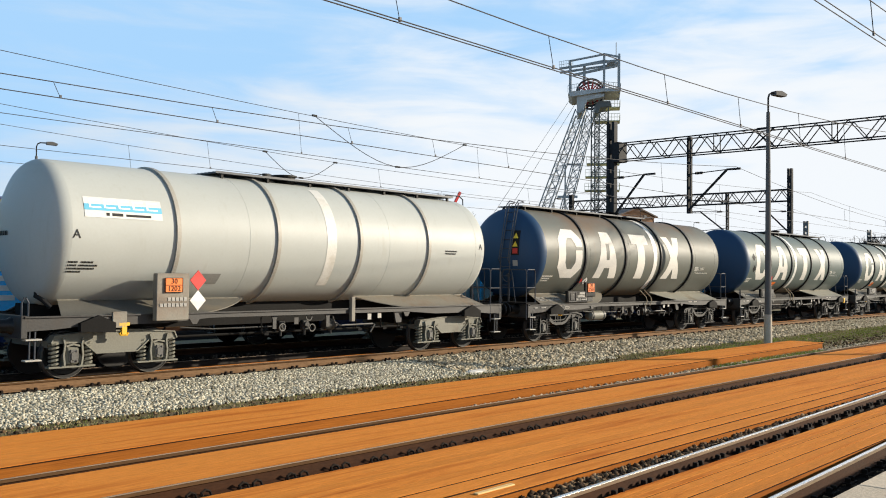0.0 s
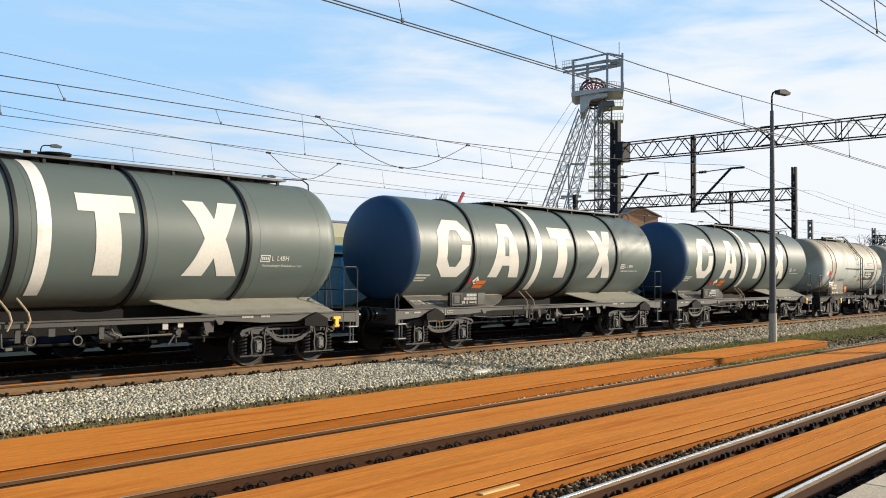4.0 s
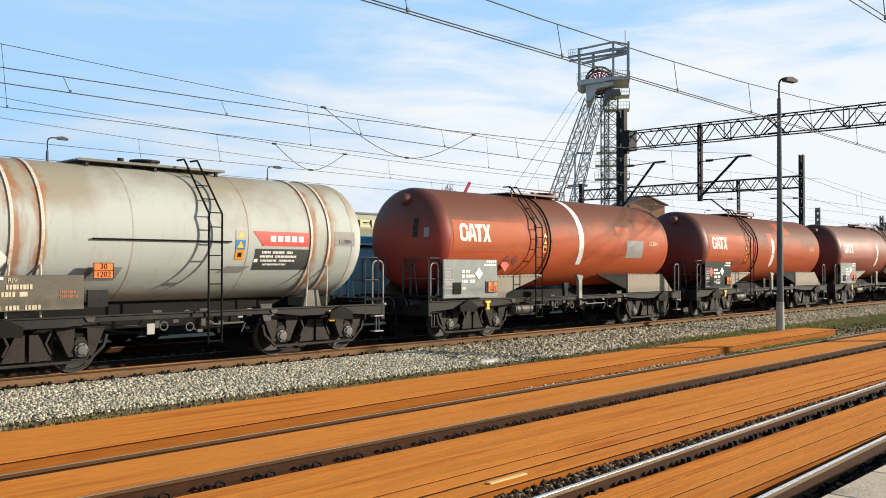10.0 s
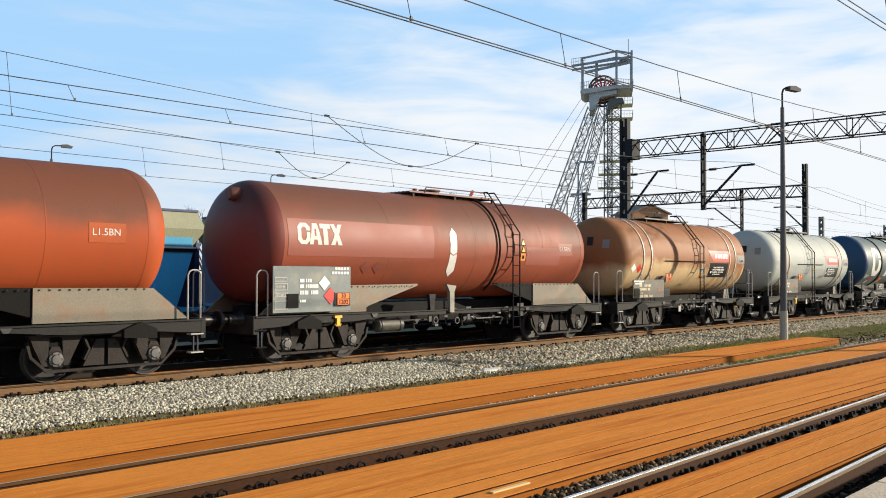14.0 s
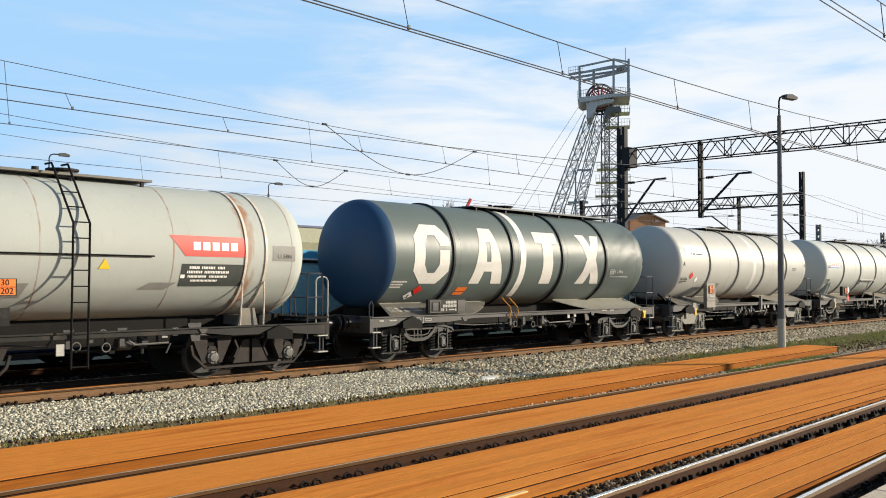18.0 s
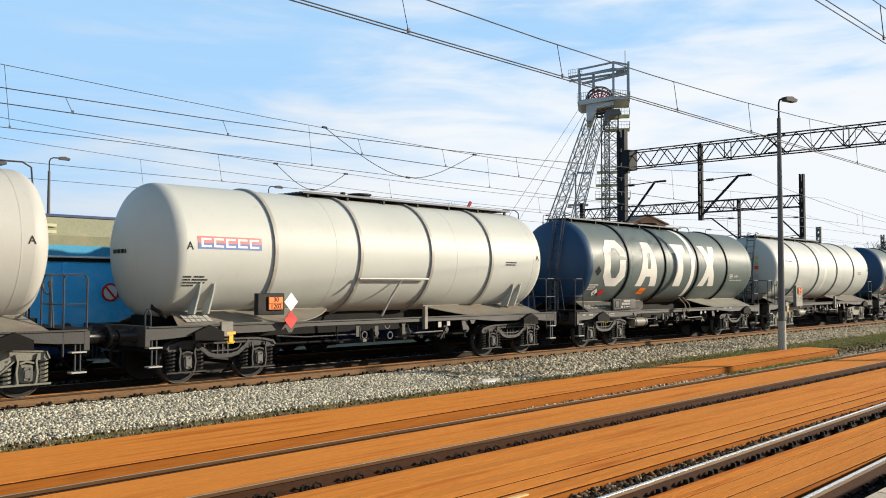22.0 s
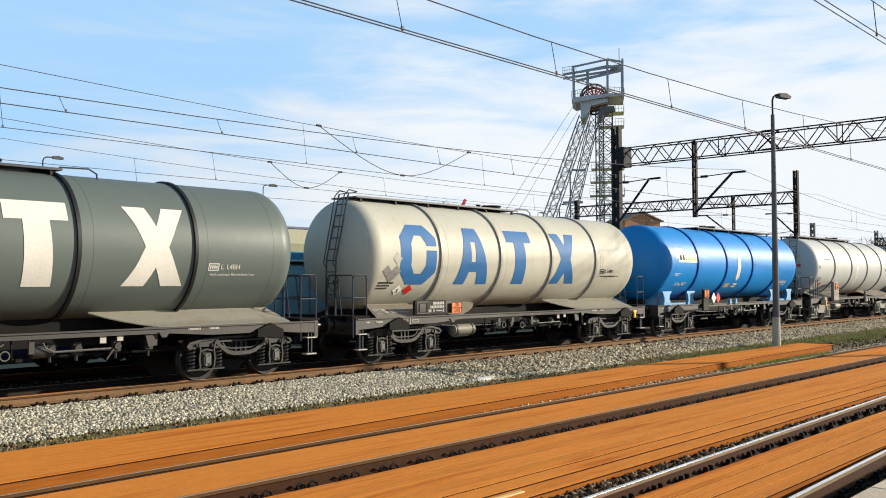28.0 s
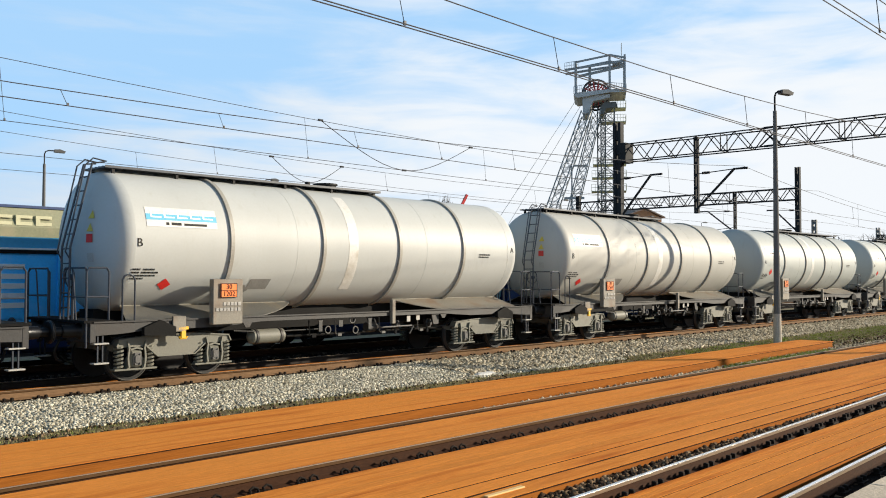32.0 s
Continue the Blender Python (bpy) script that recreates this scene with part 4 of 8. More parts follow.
def block_shapes(w, h):
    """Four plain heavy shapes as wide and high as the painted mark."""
    c = 0.27 * w
    o = [(c, 0), (w - c, 0), (w, c), (w, h - c), (w - c, h), (c, h), (0, h - c), (0, c)]
    i = [(w / 2 + (x - w / 2) * 0.42, h / 2 + (y - h / 2) * 0.62) for x, y in o]
    ring = [[o[k], o[(k + 1) % 8], i[(k + 1) % 8], i[k]] for k in range(8) if k != 2]
    for a0, a1 in ((c, 0.57 * h), (0.64 * h, h - c)):
        e0, e1 = max(a0, i[2][1]), min(a1, i[3][1])
        ring.append([(w, a0), (w, a1), (i[2][0], e1), (i[2][0], e0)])
    wt = 1.05 * w
    lo, ro = (lambda a: 0.26 * wt * a), (lambda a: wt - 0.36 * wt * a)
    bar = lambda a0, a1: [(lo(a0), a0 * h), (ro(a0), a0 * h), (ro(a1), a1 * h), (lo(a1), a1 * h)]
    legs = lambda a0, a1: [[(lo(a0), a0 * h), (lo(a0) + 0.30 * wt, a0 * h), (lo(a1) + (0.30 - 0.10 * (a1 > 0.6)) * wt, a1 * h), (lo(a1), a1 * h)], [(ro(a0) - 0.32 * wt, a0 * h), (ro(a0), a0 * h), (ro(a1), a1 * h), (ro(a1) - (0.32 - 0.12 * (a1 > 0.6)) * wt, a1 * h)]]
    tri = legs(0, 0.23) + [bar(0.23, 0.40)] + legs(0.40, 0.74) + [bar(0.74, 1.0)]
    t = 0.87 * w
    top = [[(0.32 * t, 0), (0.78 * t, 0), (0.70 * t, 0.77 * h), (0.28 * t, 0.77 * h)], [(0, 0.77 * h), (t, 0.77 * h), (t, h), (0, h)]]
    low = [[(0, 0), (0.36 * w, 0), (0.5 * w, h / 4), (0.17 * w, h / 4)], [(0.64 * w, 0), (w, 0), (0.83 * w, h / 4), (0.5 * w, h / 4)], [(0.17 * w, h / 4), (0.83 * w, h / 4), (0.69 * w, h / 2), (0.31 * w, h / 2)]]
    cross = low + [[(x, h - a) for x, a in p][::-1] for p in low]
    return ring, tri, top, cross


def shift(polys, x, a):
    return [[(px + x, pa + a) for px, pa in p] for p in polys]


def tank_profile(x0, x1, R, crown=2.6, knuckle=0.56, k=7):
    """Outline of a tank with dished ends: rounded knuckles between the shell and shallow crowns."""
    x0, x1 = x0 + 0.10, x1 - 0.10
    c = math.asin((R - knuckle) / (crown - knuckle))
    h0 = math.sqrt((crown - knuckle) ** 2 - (R - knuckle) ** 2)
    end = []
    for i in range(k + 1):
        a = c * i / k
        end.append((x0 - crown * math.cos(a) + h0, crown * math.sin(a)))
    for i in range(1, k + 1):
        a = (math.pi / 2 - c) * (1 - i / k)
        end.append((x0 - knuckle * math.sin(a), R - knuckle + knuckle * math.cos(a)))
    end[0] = (end[0][0], 0.0)
    return end + [(x1 + (x0 - x), r) for x, r in end[::-1]]


def rib(wagon, x, R, zc, w, h, mat, name="rib"):
    def build(bm):
        lathe(bm, [(-w / 2, R - 0.02), (-w / 2, R + h), (w / 2, R + h), (w / 2, R - 0.02)], zc, 64)
    return shared(name, (name, R, zc, w, h), build, mat, wagon, (x, 0, 0), smooth=30)


def placard(bm, x, a, s, R, zc):
    on_tank(bm, [[(x, a - s), (x + s, a), (x, a + s), (x - s, a)]], R, zc, 0.016)


def on_dome(bm, polys, prof, zc, lift=0.012):
    """Flat signs on the tank's front dome. Each is a list of (y, z)."""
    rs_, xs_ = [r for _, r in prof[:15]], [x for x, _ in prof[:15]]
    for poly in polys:
        bm.faces.new([bm.verts.new((float(np.interp(math.hypot(y, z - zc), rs_, xs_)) - lift, y, z)) for y, z in poly][::-1])


def dome_signs(w, prof, zc, y=-0.66, z=3.20, dark=True):
    """Two yellow triangles over a red square on a black strip."""
    sq = lambda a, b, c_, d: [(a, c_), (b, c_), (b, d), (a, d)]
    if dark:
        shared("sign_strip", ("strip", zc), lambda bm: on_dome(bm, [sq(y - 0.13, y + 0.13, z - 0.46, z - 0.2), sq(y - 0.13, y + 0.13, z - 0.2, z + 0.06), sq(y - 0.13, y + 0.13, z + 0.06, z + 0.32)], prof, zc, 0.018), BLACK, w)
    SIGNY = surface("dull yellow sign paint", (0.52, 0.40, 0.04), 0.5, 0, 0.2, 3, 30, 0) if not dark else surface("yellow sign paint", (0.75, 0.55, 0.03), 0.5, 0, 0.1, 3, 30, 0)
    for k in range(2):
        zz = z + 0.07 - k * 0.26
        shared("warning_triangle", ("tri", zc, k), lambda bm: on_dome(bm, [[(y - 0.09, zz), (y + 0.09, zz), (y, zz + 0.17)]], prof, zc, 0.02), SIGNY, w, label="yellow warning triangle")
    shared("warning_square", ("wsq", zc), lambda bm: on_dome(bm, [sq(y - 0.085, y + 0.085, z - 0.41, z - 0.24)], prof, zc, 0.02), RED, w, label="red warning square")
    shared("sign_plate", ("splate", zc), lambda bm: on_dome(bm, [sq(y - 0.08, y + 0.08, z - 0.80, z - 0.62)], prof, zc, 0.02), CHALK, w)


def earth_straps(w, x, mat):
    def strap(bm):
        tube(bm, [(-0.10, -1.20, 1.62), (0.03, -1.40, 1.36), (0.06, -1.42, 1.22), (0.0, -1.38, 1.04)], 0.02, 6)
    for d in (-0.75, -0.42):
        shared("earthing_strap", "strap", strap, mat, w, (x + d, 0, 0), "bent coloured earthing strap")


HOSETAN = surface("tan strap rubber", (0.40, 0.30, 0.18), 0.6, 0, 0.2, 4, 40, 0)
SOOT = surface("grey rectangle of old paint", (0.20, 0.195, 0.18), 0.6, 0, 0.3, 4, 40, 0)

TEXTS = {}


def lettering(wagon, text, x, y, z, size, mat, name="lettering", bow=None):
    """Flat upright writing that faces the platform."""
    key = (text, size, mat.name, bow)
    if key not in TEXTS:
        cu = bpy.data.curves.new("lettering", "FONT")
        cu.body, cu.size, cu.align_x, cu.align_y, cu.extrude = text, size, "CENTER", "CENTER", 0.002
        cu.resolution_u = 2
        tmp = new("lettering", cu)
        me = bpy.data.meshes.new_from_object(tmp)
        bpy.data.objects.remove(tmp)
        bpy.data.curves.remove(cu)
        if bow:
            # bow = (tank radius, height of the line over the tank's axis)
            for v in me.vertices:
                v.co.z -= bow[0] - math.sqrt(max(0.0, bow[0] ** 2 - (bow[1] + v.co.y) ** 2))
        me.materials.clear()
        me.materials.append(mat)
        TEXTS[key] = me
    ob = new(name, TEXTS[key])
    ob.parent = wagon
    ob.matrix_basis = pose(x, y, z, 90)
    return ob


def buffers(wagon, xa, xb):
    """Four sprung buffers and the draw gear."""
    def buf(bm):
        lathe(bm, [(0.0, 0.0), (0.0, 0.15), (0.03, 0.17), (0.10, 0.13), (0.38, 0.12), (0.38, 0.085), (0.56, 0.085), (0.56, 0.20), (0.585, 0.225), (0.61, 0.21), (0.62, 0.0)], 0, 20)
    def hook(bm):
        box(bm, 0.0, 0.30, -0.04, 0.04, -0.05, 0.05)
        tube(bm, [(0.25, 0, 0.05), (0.36, 0, 0.08), (0.40, 0, 0.0), (0.32, 0, -0.08)], 0.035, 6)
        tube(bm, [(0.30, -0.07, 0), (0.42, -0.07, -0.20), (0.42, 0.07, -0.20), (0.30, 0.07, 0)], 0.02, 6)
    def hose(bm):
        tube(bm, [(0.0, 0.35, 0.0), (0.18, 0.35, -0.05), (0.26, 0.33, -0.25), (0.2, 0.30, -0.42), (0.1, 0.3, -0.46)], 0.03, 6)
    for x, turn in ((xa, 180), (xb, 0)):
        for y in (-0.875, 0.875):
            shared("buffer", "buffer", buf, BUFFER, wagon, pose(x, y, 1.06, 0, 0, turn), smooth=40)
        shared("coupling_hook", "hook", hook, DARK, wagon, pose(x, 0, 1.04, 0, 0, turn))
        shared("brake_hose", "hose", hose, BLACK, wagon, pose(x, 0, 0.9, 0, 0, turn))


def corner_steps(wagon, x, mat=CHALK):
    """Two pale treads one above the other on dark hanger bars, at both sides."""
    def hangers(bm):
        for d in (-0.05, 0.05):
            box(bm, d - 0.012, d + 0.012, 0.06, 0.10, 0.42, 1.05)
    for m_ in (pose(x, -1.36, 0), pose(x, 1.36, 0, 0, 0, 180)):
        st = shared("step", "corner step hangers", hangers, RAILING, wagon, m_, "corner steps with pale treads")
        for z in (0.42, 0.80):
            shared("tread", "corner tread", lambda bm: box(bm, -0.15, 0.15, 0.0, 0.18, 0.0, 0.03, 0.006), mat, st, (0, 0, z))


def hand_loop(wagon, x, y, z0, h, w=0.34, along="x", mat=RAILING):
    def build(bm):
        k = w / 2
        tube(bm, [(-k, 0, 0), (-k, 0, h - 0.10), (-k + 0.04, 0, h - 0.03), (-k + 0.1, 0, h), (k - 0.1, 0, h), (k - 0.04, 0, h - 0.03), (k, 0, h - 0.10), (k, 0, 0)], 0.018, 6)
    return shared("handrail", ("loop", h, w), build, mat, wagon, pose(x, y, z0, 0, 0, 0 if along == "x" else 90))


def end_grab(wagon, x, y, zt):
    """Curved grab rail from the walkway down over the tank's rear end."""
    shared("handrail", ("grab", zt), lambda bm: tube(bm, [(-0.55, 0, zt + 0.10), (0.05, 0, zt + 0.12), (0.22, 0, zt + 0.03), (0.26, 0, zt - 0.40), (0.16, 0, zt - 0.50)], 0.018, 6), RAILING, wagon, (x, y, 0))


def warn_stack(wagon, x, a, R, zc, key, square=False):
    """Two yellow warning triangles over an orange square with a black ring; on some wagons on white and blue squares."""
    WARN = surface("yellow warning label", (0.72, 0.46, 0.02), 0.5, 0, 0.1, 3, 30, 0)
    ORA = surface("orange warning label", (0.66, 0.24, 0.02), 0.5, 0, 0.1, 3, 30, 0)
    BLU = surface("blue warning label", (0.03, 0.17, 0.40), 0.5, 0, 0.1, 3, 30, 0)
    for k in range(2):
        z = a - 0.20 + k * 0.21
        back = rect(x - 0.125, x + 0.125, z - 0.01, z + 0.20) if square else [(x - 0.125, z), (x + 0.125, z), (x, z + 0.22)]
        shared("label_panel", (key, "panel", k), lambda bm: on_tank(bm, [back], R, zc, 0.013), (BLU, CHALK)[k] if square else BLACK, wagon)
        shared("warning_label", (key, k), lambda bm: on_tank(bm, [[(x - 0.085, z + 0.025), (x + 0.085, z + 0.025), (x, z + 0.17)]], R, zc, 0.017), WARN, wagon, label="small yellow warning triangle")
    shared("warning_label", (key, "o"), lambda bm: on_tank(bm, [rect(x - 0.11, x + 0.11, a - 0.44, a - 0.22)], R, zc, 0.015), ORA, wagon, label="small orange warning label")
    shared("warning_symbol", (key, "d"), lambda bm: on_tank(bm, [rect(x - 0.05, x + 0.05, a - 0.38, a - 0.28)], R, zc, 0.019), BLACK, wagon)


def end_platform(wagon, x0, x1, mat=RAILING):
    """Railed brake platform across the wagon's end."""
    def deck(bm):
        box(bm, x0, x1, -1.35, 1.35, 1.22, 1.27)
    def side_rail(bm):
        tube(bm, [(0.05, 0, 0.75), (0.05, 0, 2.20), (0.1, 0, 2.28), (0.45, 0, 2.28), (0.5, 0, 2.2), (0.5, 0, 1.25)], 0.02, 6)
    def bar(bm):
        tube(bm, [(0.05, 0, 0), (0.5, 0, 0)], 0.016, 6)
    def end_rail(bm):
        tube(bm, [(0.05, -1.32, 1.25), (0.05, -1.32, 2.2), (0.05, -1.28, 2.28), (0.05, -0.42, 2.28), (0.05, -0.35, 2.2), (0.05, -0.35, 1.25)], 0.018, 6)
    def cross_rail(bm):
        tube(bm, [(0.05, -1.32, 1.72), (0.05, -0.35, 1.72)], 0.016, 6)
    def stay(bm):
        tube(bm, [(0.05, -0.9, 1.25), (0.05, -0.75, 2.2), (0.05, -0.7, 2.28)], 0.016, 6)
    def brake(bm):
        tube(bm, [(x0 + 0.14, -0.55, 1.25), (x0 + 0.14, -0.55, 2.15)], 0.03, 6)
        lathe(bm, [(x0 + 0.1, 0.0), (x0 + 0.1, 0.06), (x0 + 0.16, 0.06), (x0 + 0.16, 0.0)], 2.1, 12, -0.55)
        tube(bm, [(x0 + 0.08, -0.55 + 0.2 * math.cos(a), 2.1 + 0.2 * math.sin(a)) for a in [i * math.pi / 8 for i in range(17)]], 0.014, 5)
    shared("end_deck", ("deck", x0, x1), deck, DARK, wagon)
    for y in (-1.32, 1.32):
        shared("railing", "side rail", side_rail, mat, wagon, (x0, y, 0), label="dark tubular end railing")
        shared("rail_bar", "rail bar", bar, mat, wagon, (x0, y, 1.72))
    for y in (0.0, 1.67):
        shared("railing", "end rail", end_rail, mat, wagon, (x0, y, 0), label="dark tubular end railing")
        shared("rail_bar", "cross rail", cross_rail, mat, wagon, (x0, y, 0))
        shared("rail_stay", "rail stay", stay, mat, wagon, (x0, y, 0))
    shared("brake_wheel", ("brake", x0), brake, mat, wagon)


def end_ladder(wagon, x, ztop, mat=RAILING):
    """Ladder at the tank's end, leaning over the dome, with hoops at its head."""
    def build(bm):
        foot, knee, top = (x - 0.03, 1.25), (x, 2.7), (x + 0.42, ztop)
        for y in (-0.62, -0.26):
            tube(bm, [(foot[0], y, foot[1]), (knee[0], y, knee[1]), (top[0], y, top[1]), (top[0] + 0.25, y, top[1] + 0.04)], 0.022, 6)
            tube(bm, [(knee[0], y, knee[1] - 0.25), (knee[0] - 0.10, y, knee[1] - 0.1), (top[0] - 0.14, y, top[1] - 0.05), (top[0] + 0.02, y, top[1] + 0.10), (top[0] + 0.3, y, top[1] + 0.06)], 0.016, 6)
        z = 1.5
        while z < ztop:
            f = max(0.0, (z - knee[1]) / (top[1] - knee[1]))
            xx = knee[0] + f * (top[0] - knee[0])
            tube(bm, [(xx, -0.62, z), (xx, -0.26, z)], 0.016, 6)
            z += 0.29
    shared("ladder", ("end ladder", x, ztop), build, mat, wagon, label="dark steel end ladder")


def top_walk(wagon, x0, x1, ztop, mat=RAILING):
    ztop -= 0.035
    def deck(bm):
        k = 0
        prof = []
        for y in np.linspace(-0.46, 0.46, 13):
            prof += [(y - 0.03, ztop + (0.11 if k % 2 else 0.095)), (y + 0.03, ztop + (0.11 if k % 2 else 0.095))]
            k += 1
        prism_x(bm, [(-0.50, ztop + 0.12)] + prof + [(0.50, ztop + 0.12), (0.50, ztop + 0.07), (-0.50, ztop + 0.07)], x0, x1)
    shared("walkway", ("walk", x0, x1, ztop), deck, mat, wagon, label="%s grating along the tank top" % ("dark open" if mat is RAILING else "pale grey open" if mat is SKIRT else "sooty red open"))
    n = max(3, round((x1 - x0) / 1.2))
    for i in range(n):
        for y in (-0.43, 0.43):
            shared("bracket", ("walk leg", ztop), lambda bm: box(bm, -0.03, 0.03, -0.03, 0.03, ztop - 0.12, ztop + 0.06), FRAME, wagon, (x0 + 0.2 + (x1 - x0 - 0.4) * i / (n - 1), y, 0))


def dome_hatch(wagon, x, ztop, mat):
    def build(bm):
        tube(bm, [(x, 0, ztop - 0.1), (x, 0, ztop + 0.16)], 0.28, 20)
        tube(bm, [(x, 0, ztop + 0.16), (x, 0, ztop + 0.20)], 0.32, 20)
        tube(bm, [(x - 0.5, 0.1, ztop), (x - 0.5, 0.1, ztop + 0.22)], 0.07, 10)
    shared("hatch", ("hatch", x, ztop), build, mat, wagon, label="domed filling hatch")


def brake_gear(wagon, xa, xb, span, seed, reservoir=True):
    """Air tanks, cylinders, hangers, levers and pipes between the bogies."""
    rnd = random.Random(seed)
    mid = (xa + xb) / 2
    f = (xb - xa) / 9.98
    def tank(bm):
        lathe(bm, [(-0.50, 0.0), (-0.48, 0.10), (-0.42, 0.165), (0.42, 0.165), (0.48, 0.10), (0.50, 0.0)], 0, 20)
    def tank_strap(bm):
        lathe(bm, [(-0.035, 0.166), (-0.03, 0.18), (0.03, 0.18), (0.035, 0.166)], 0, 20)
    def valve(bm):
        box(bm, -0.09, 0.09, -0.07, 0.07, -0.14, 0.10, 0.02)
        lathe_y(bm, [(-0.12, 0.0), (-0.12, 0.07), (-0.05, 0.09), (-0.05, 0.0)], 0, -0.02, 12)
        tube(bm, [(0, 0, -0.14), (0, 0, -0.26)], 0.03, 6)
    def lever(bm):
        tube(bm, [(0, 0, 0.1), (0.02, 0, -0.25), (0.12, 0, -0.28)], 0.016, 6)
        box(bm, 0.08, 0.2, -0.03, 0.03, -0.31, -0.25)
    def main_pipe(bm):
        tube(bm, [(xa + 1.4, -0.7, 0.70), (xb - 1.4, -0.7, 0.70)], 0.03, 6)
    def side_pipe(bm):
        tube(bm, [(xa + 1.4, -1.1, 0.92), (xa + 2.2, -1.1, 0.86), (mid - 1.2, -1.1, 0.86), (mid - 1.1, -1.1, 0.96)], 0.018, 6)
    def push_rod(bm):
        tube(bm, [(mid + 0.75 * f, -1.18, 0.82), (mid + 1.9 * f, -1.18, 0.83)], 0.022, 6)
        tube(bm, [(mid + 0.55 * f, -1.18, 1.06), (mid + 0.62 * f, -1.18, 0.90), (mid + 0.80 * f, -1.18, 0.82)], 0.016, 6)
    def linkage(bm):
        tube(bm, [(mid + 1.95 * f, -1.2, 0.82), (mid + 1.8 * f, -1.2, 0.62)], 0.018, 6)
    shared("brake_pipe", ("main pipe", xa, xb), main_pipe, DARK, wagon)
    shared("brake_pipe", ("side pipe", xa, xb), side_pipe, BOGIE, wagon)
    shared("push_rod", ("push rod", xa, xb), push_rod, COVER, wagon)
    shared("linkage", ("linkage", xa, xb), linkage, COVER, wagon)
    def hanger_plate(bm):
        prism(bm, [(-0.11, 0.20), (0.11, 0.20), (0.05, 0.06), (0.05, -0.16), (-0.05, -0.16), (-0.05, 0.06)][::-1], -0.015, 0.015)
    def ring(bm):
        tube(bm, [(0.085 * math.cos(a), 0, 0.085 * math.sin(a)) for a in [i * math.pi / 6 for i in range(13)]], 0.016, 5)
    def deep_plate(bm):
        prism(bm, [(-0.16, 0.20), (0.16, 0.20), (0.13, -0.18), (-0.06, -0.18)][::-1], -0.02, 0.02)
    def cylinder(bm):
        lathe(bm, [(-0.16, 0.0), (-0.16, 0.11), (-0.12, 0.13), (0.12, 0.13), (0.16, 0.09), (0.30, 0.03), (0.30, 0.0)], 0, 18)
    def tag(bm):
        box(bm, -0.065, 0.065, -0.008, 0.008, -0.08, 0.08, 0.004)
    def lug(bm):
        prism(bm, [(-0.12, 0.05), (0.12, 0.05), (0.05, -0.06), (-0.05, -0.06)][::-1], -0.015, 0.015)
    for d in (-1.25, 0.34):
        shared("hanger_bracket", "hanger plate", hanger_plate, SILL, wagon, (mid + d * f, -1.24, 0.97))
    for d, z in ((-1.0, 0.84), (-0.22, 1.06), (-0.12, 0.80)):
        shared("brake_ring", "brake ring", ring, COVER, wagon, (mid + d * f, -1.22, z))
    for d, z, m in ((-0.64, 0.98, SILL), (1.69, 1.02, CHALK), (2.04, 1.05, CHALK)):
        shared("valve_label", "tag", tag, m, wagon, (mid + d * f, -1.27, z), "small white valve label" if m is CHALK else "")
    shared("brake_cylinder", "brake cylinder", cylinder, SILL, wagon, (mid + 0.58 * f, -1.0, 0.84), smooth=40)
    shared("bracket_plate", "deep plate", deep_plate, SILL, wagon, (mid + 2.7 * f, -1.26, 1.02))
    for d in (-3.4, 2.95):
        shared("lug", "sill lug", lug, SILL, wagon, (mid + d * f, -1.345, 1.06))
    if reservoir:
        r = shared("air_tank", "air tank", tank, BOGIE_NEW if reservoir == "olive" else TANKOLIVE, wagon, (xa + 2.35, -1.0, 0.76), "dusty cylindrical air tank", 40)
        for d in (-0.33, 0.33):
            shared("tank_strap", "tank strap", tank_strap, SILL, r, (d, 0, 0), smooth=40)
    x = xa + 2.6
    while x < xb - 2.6:
        x += rnd.uniform(0.5, 0.9)
        k = rnd.random()
        if k < 0.5:
            shared("valve", "valve", valve, BOGIE, wagon, (x, -1.0, 0.88))
        else:
            shared("brake_lever", "lever", lever, COVER if k > 0.8 else DARK, wagon, (x, -1.15, 0.98))


def ticks(a, b, h):
    """A bar of small writing as short upright bars, about as wide as characters."""
    n = max(1, round((b - a) / (0.72 * h)))
    if b - a < 1.7 * h:
        return [(a, b)]
    s_ = (b - a) / n
    return [(a + s_ * k, a + s_ * (k + 0.62 + 0.12 * ((k * 7) % 3))) for k in range(n)]


def data_bars(wagon, x, y, z, rows, mat=LABEL, h=0.05, name="data_panel"):
    """Rows of plain bars in place of small writing; each row is a list of (start, end)."""
    for i, row in enumerate(rows):
        def build(bm, row=row):
            for a, b in row:
                for p, q in ticks(a, b, h):
                    box(bm, p, q, -0.003, 0.003, 0, h)
        shared(name, (name, tuple(row), h), build, mat, wagon, (x, y, z - i * h * 1.7))


def skin_bars(bm, x, a, rows, h, R, zc):
    for i, row in enumerate(rows):
        on_tank(bm, [rect(x + u, x + v, a - i * h * 1.7, a - i * h * 1.7 + h) for p, q in row for u, v in ticks(p, q, h)], R, zc, 0.011)


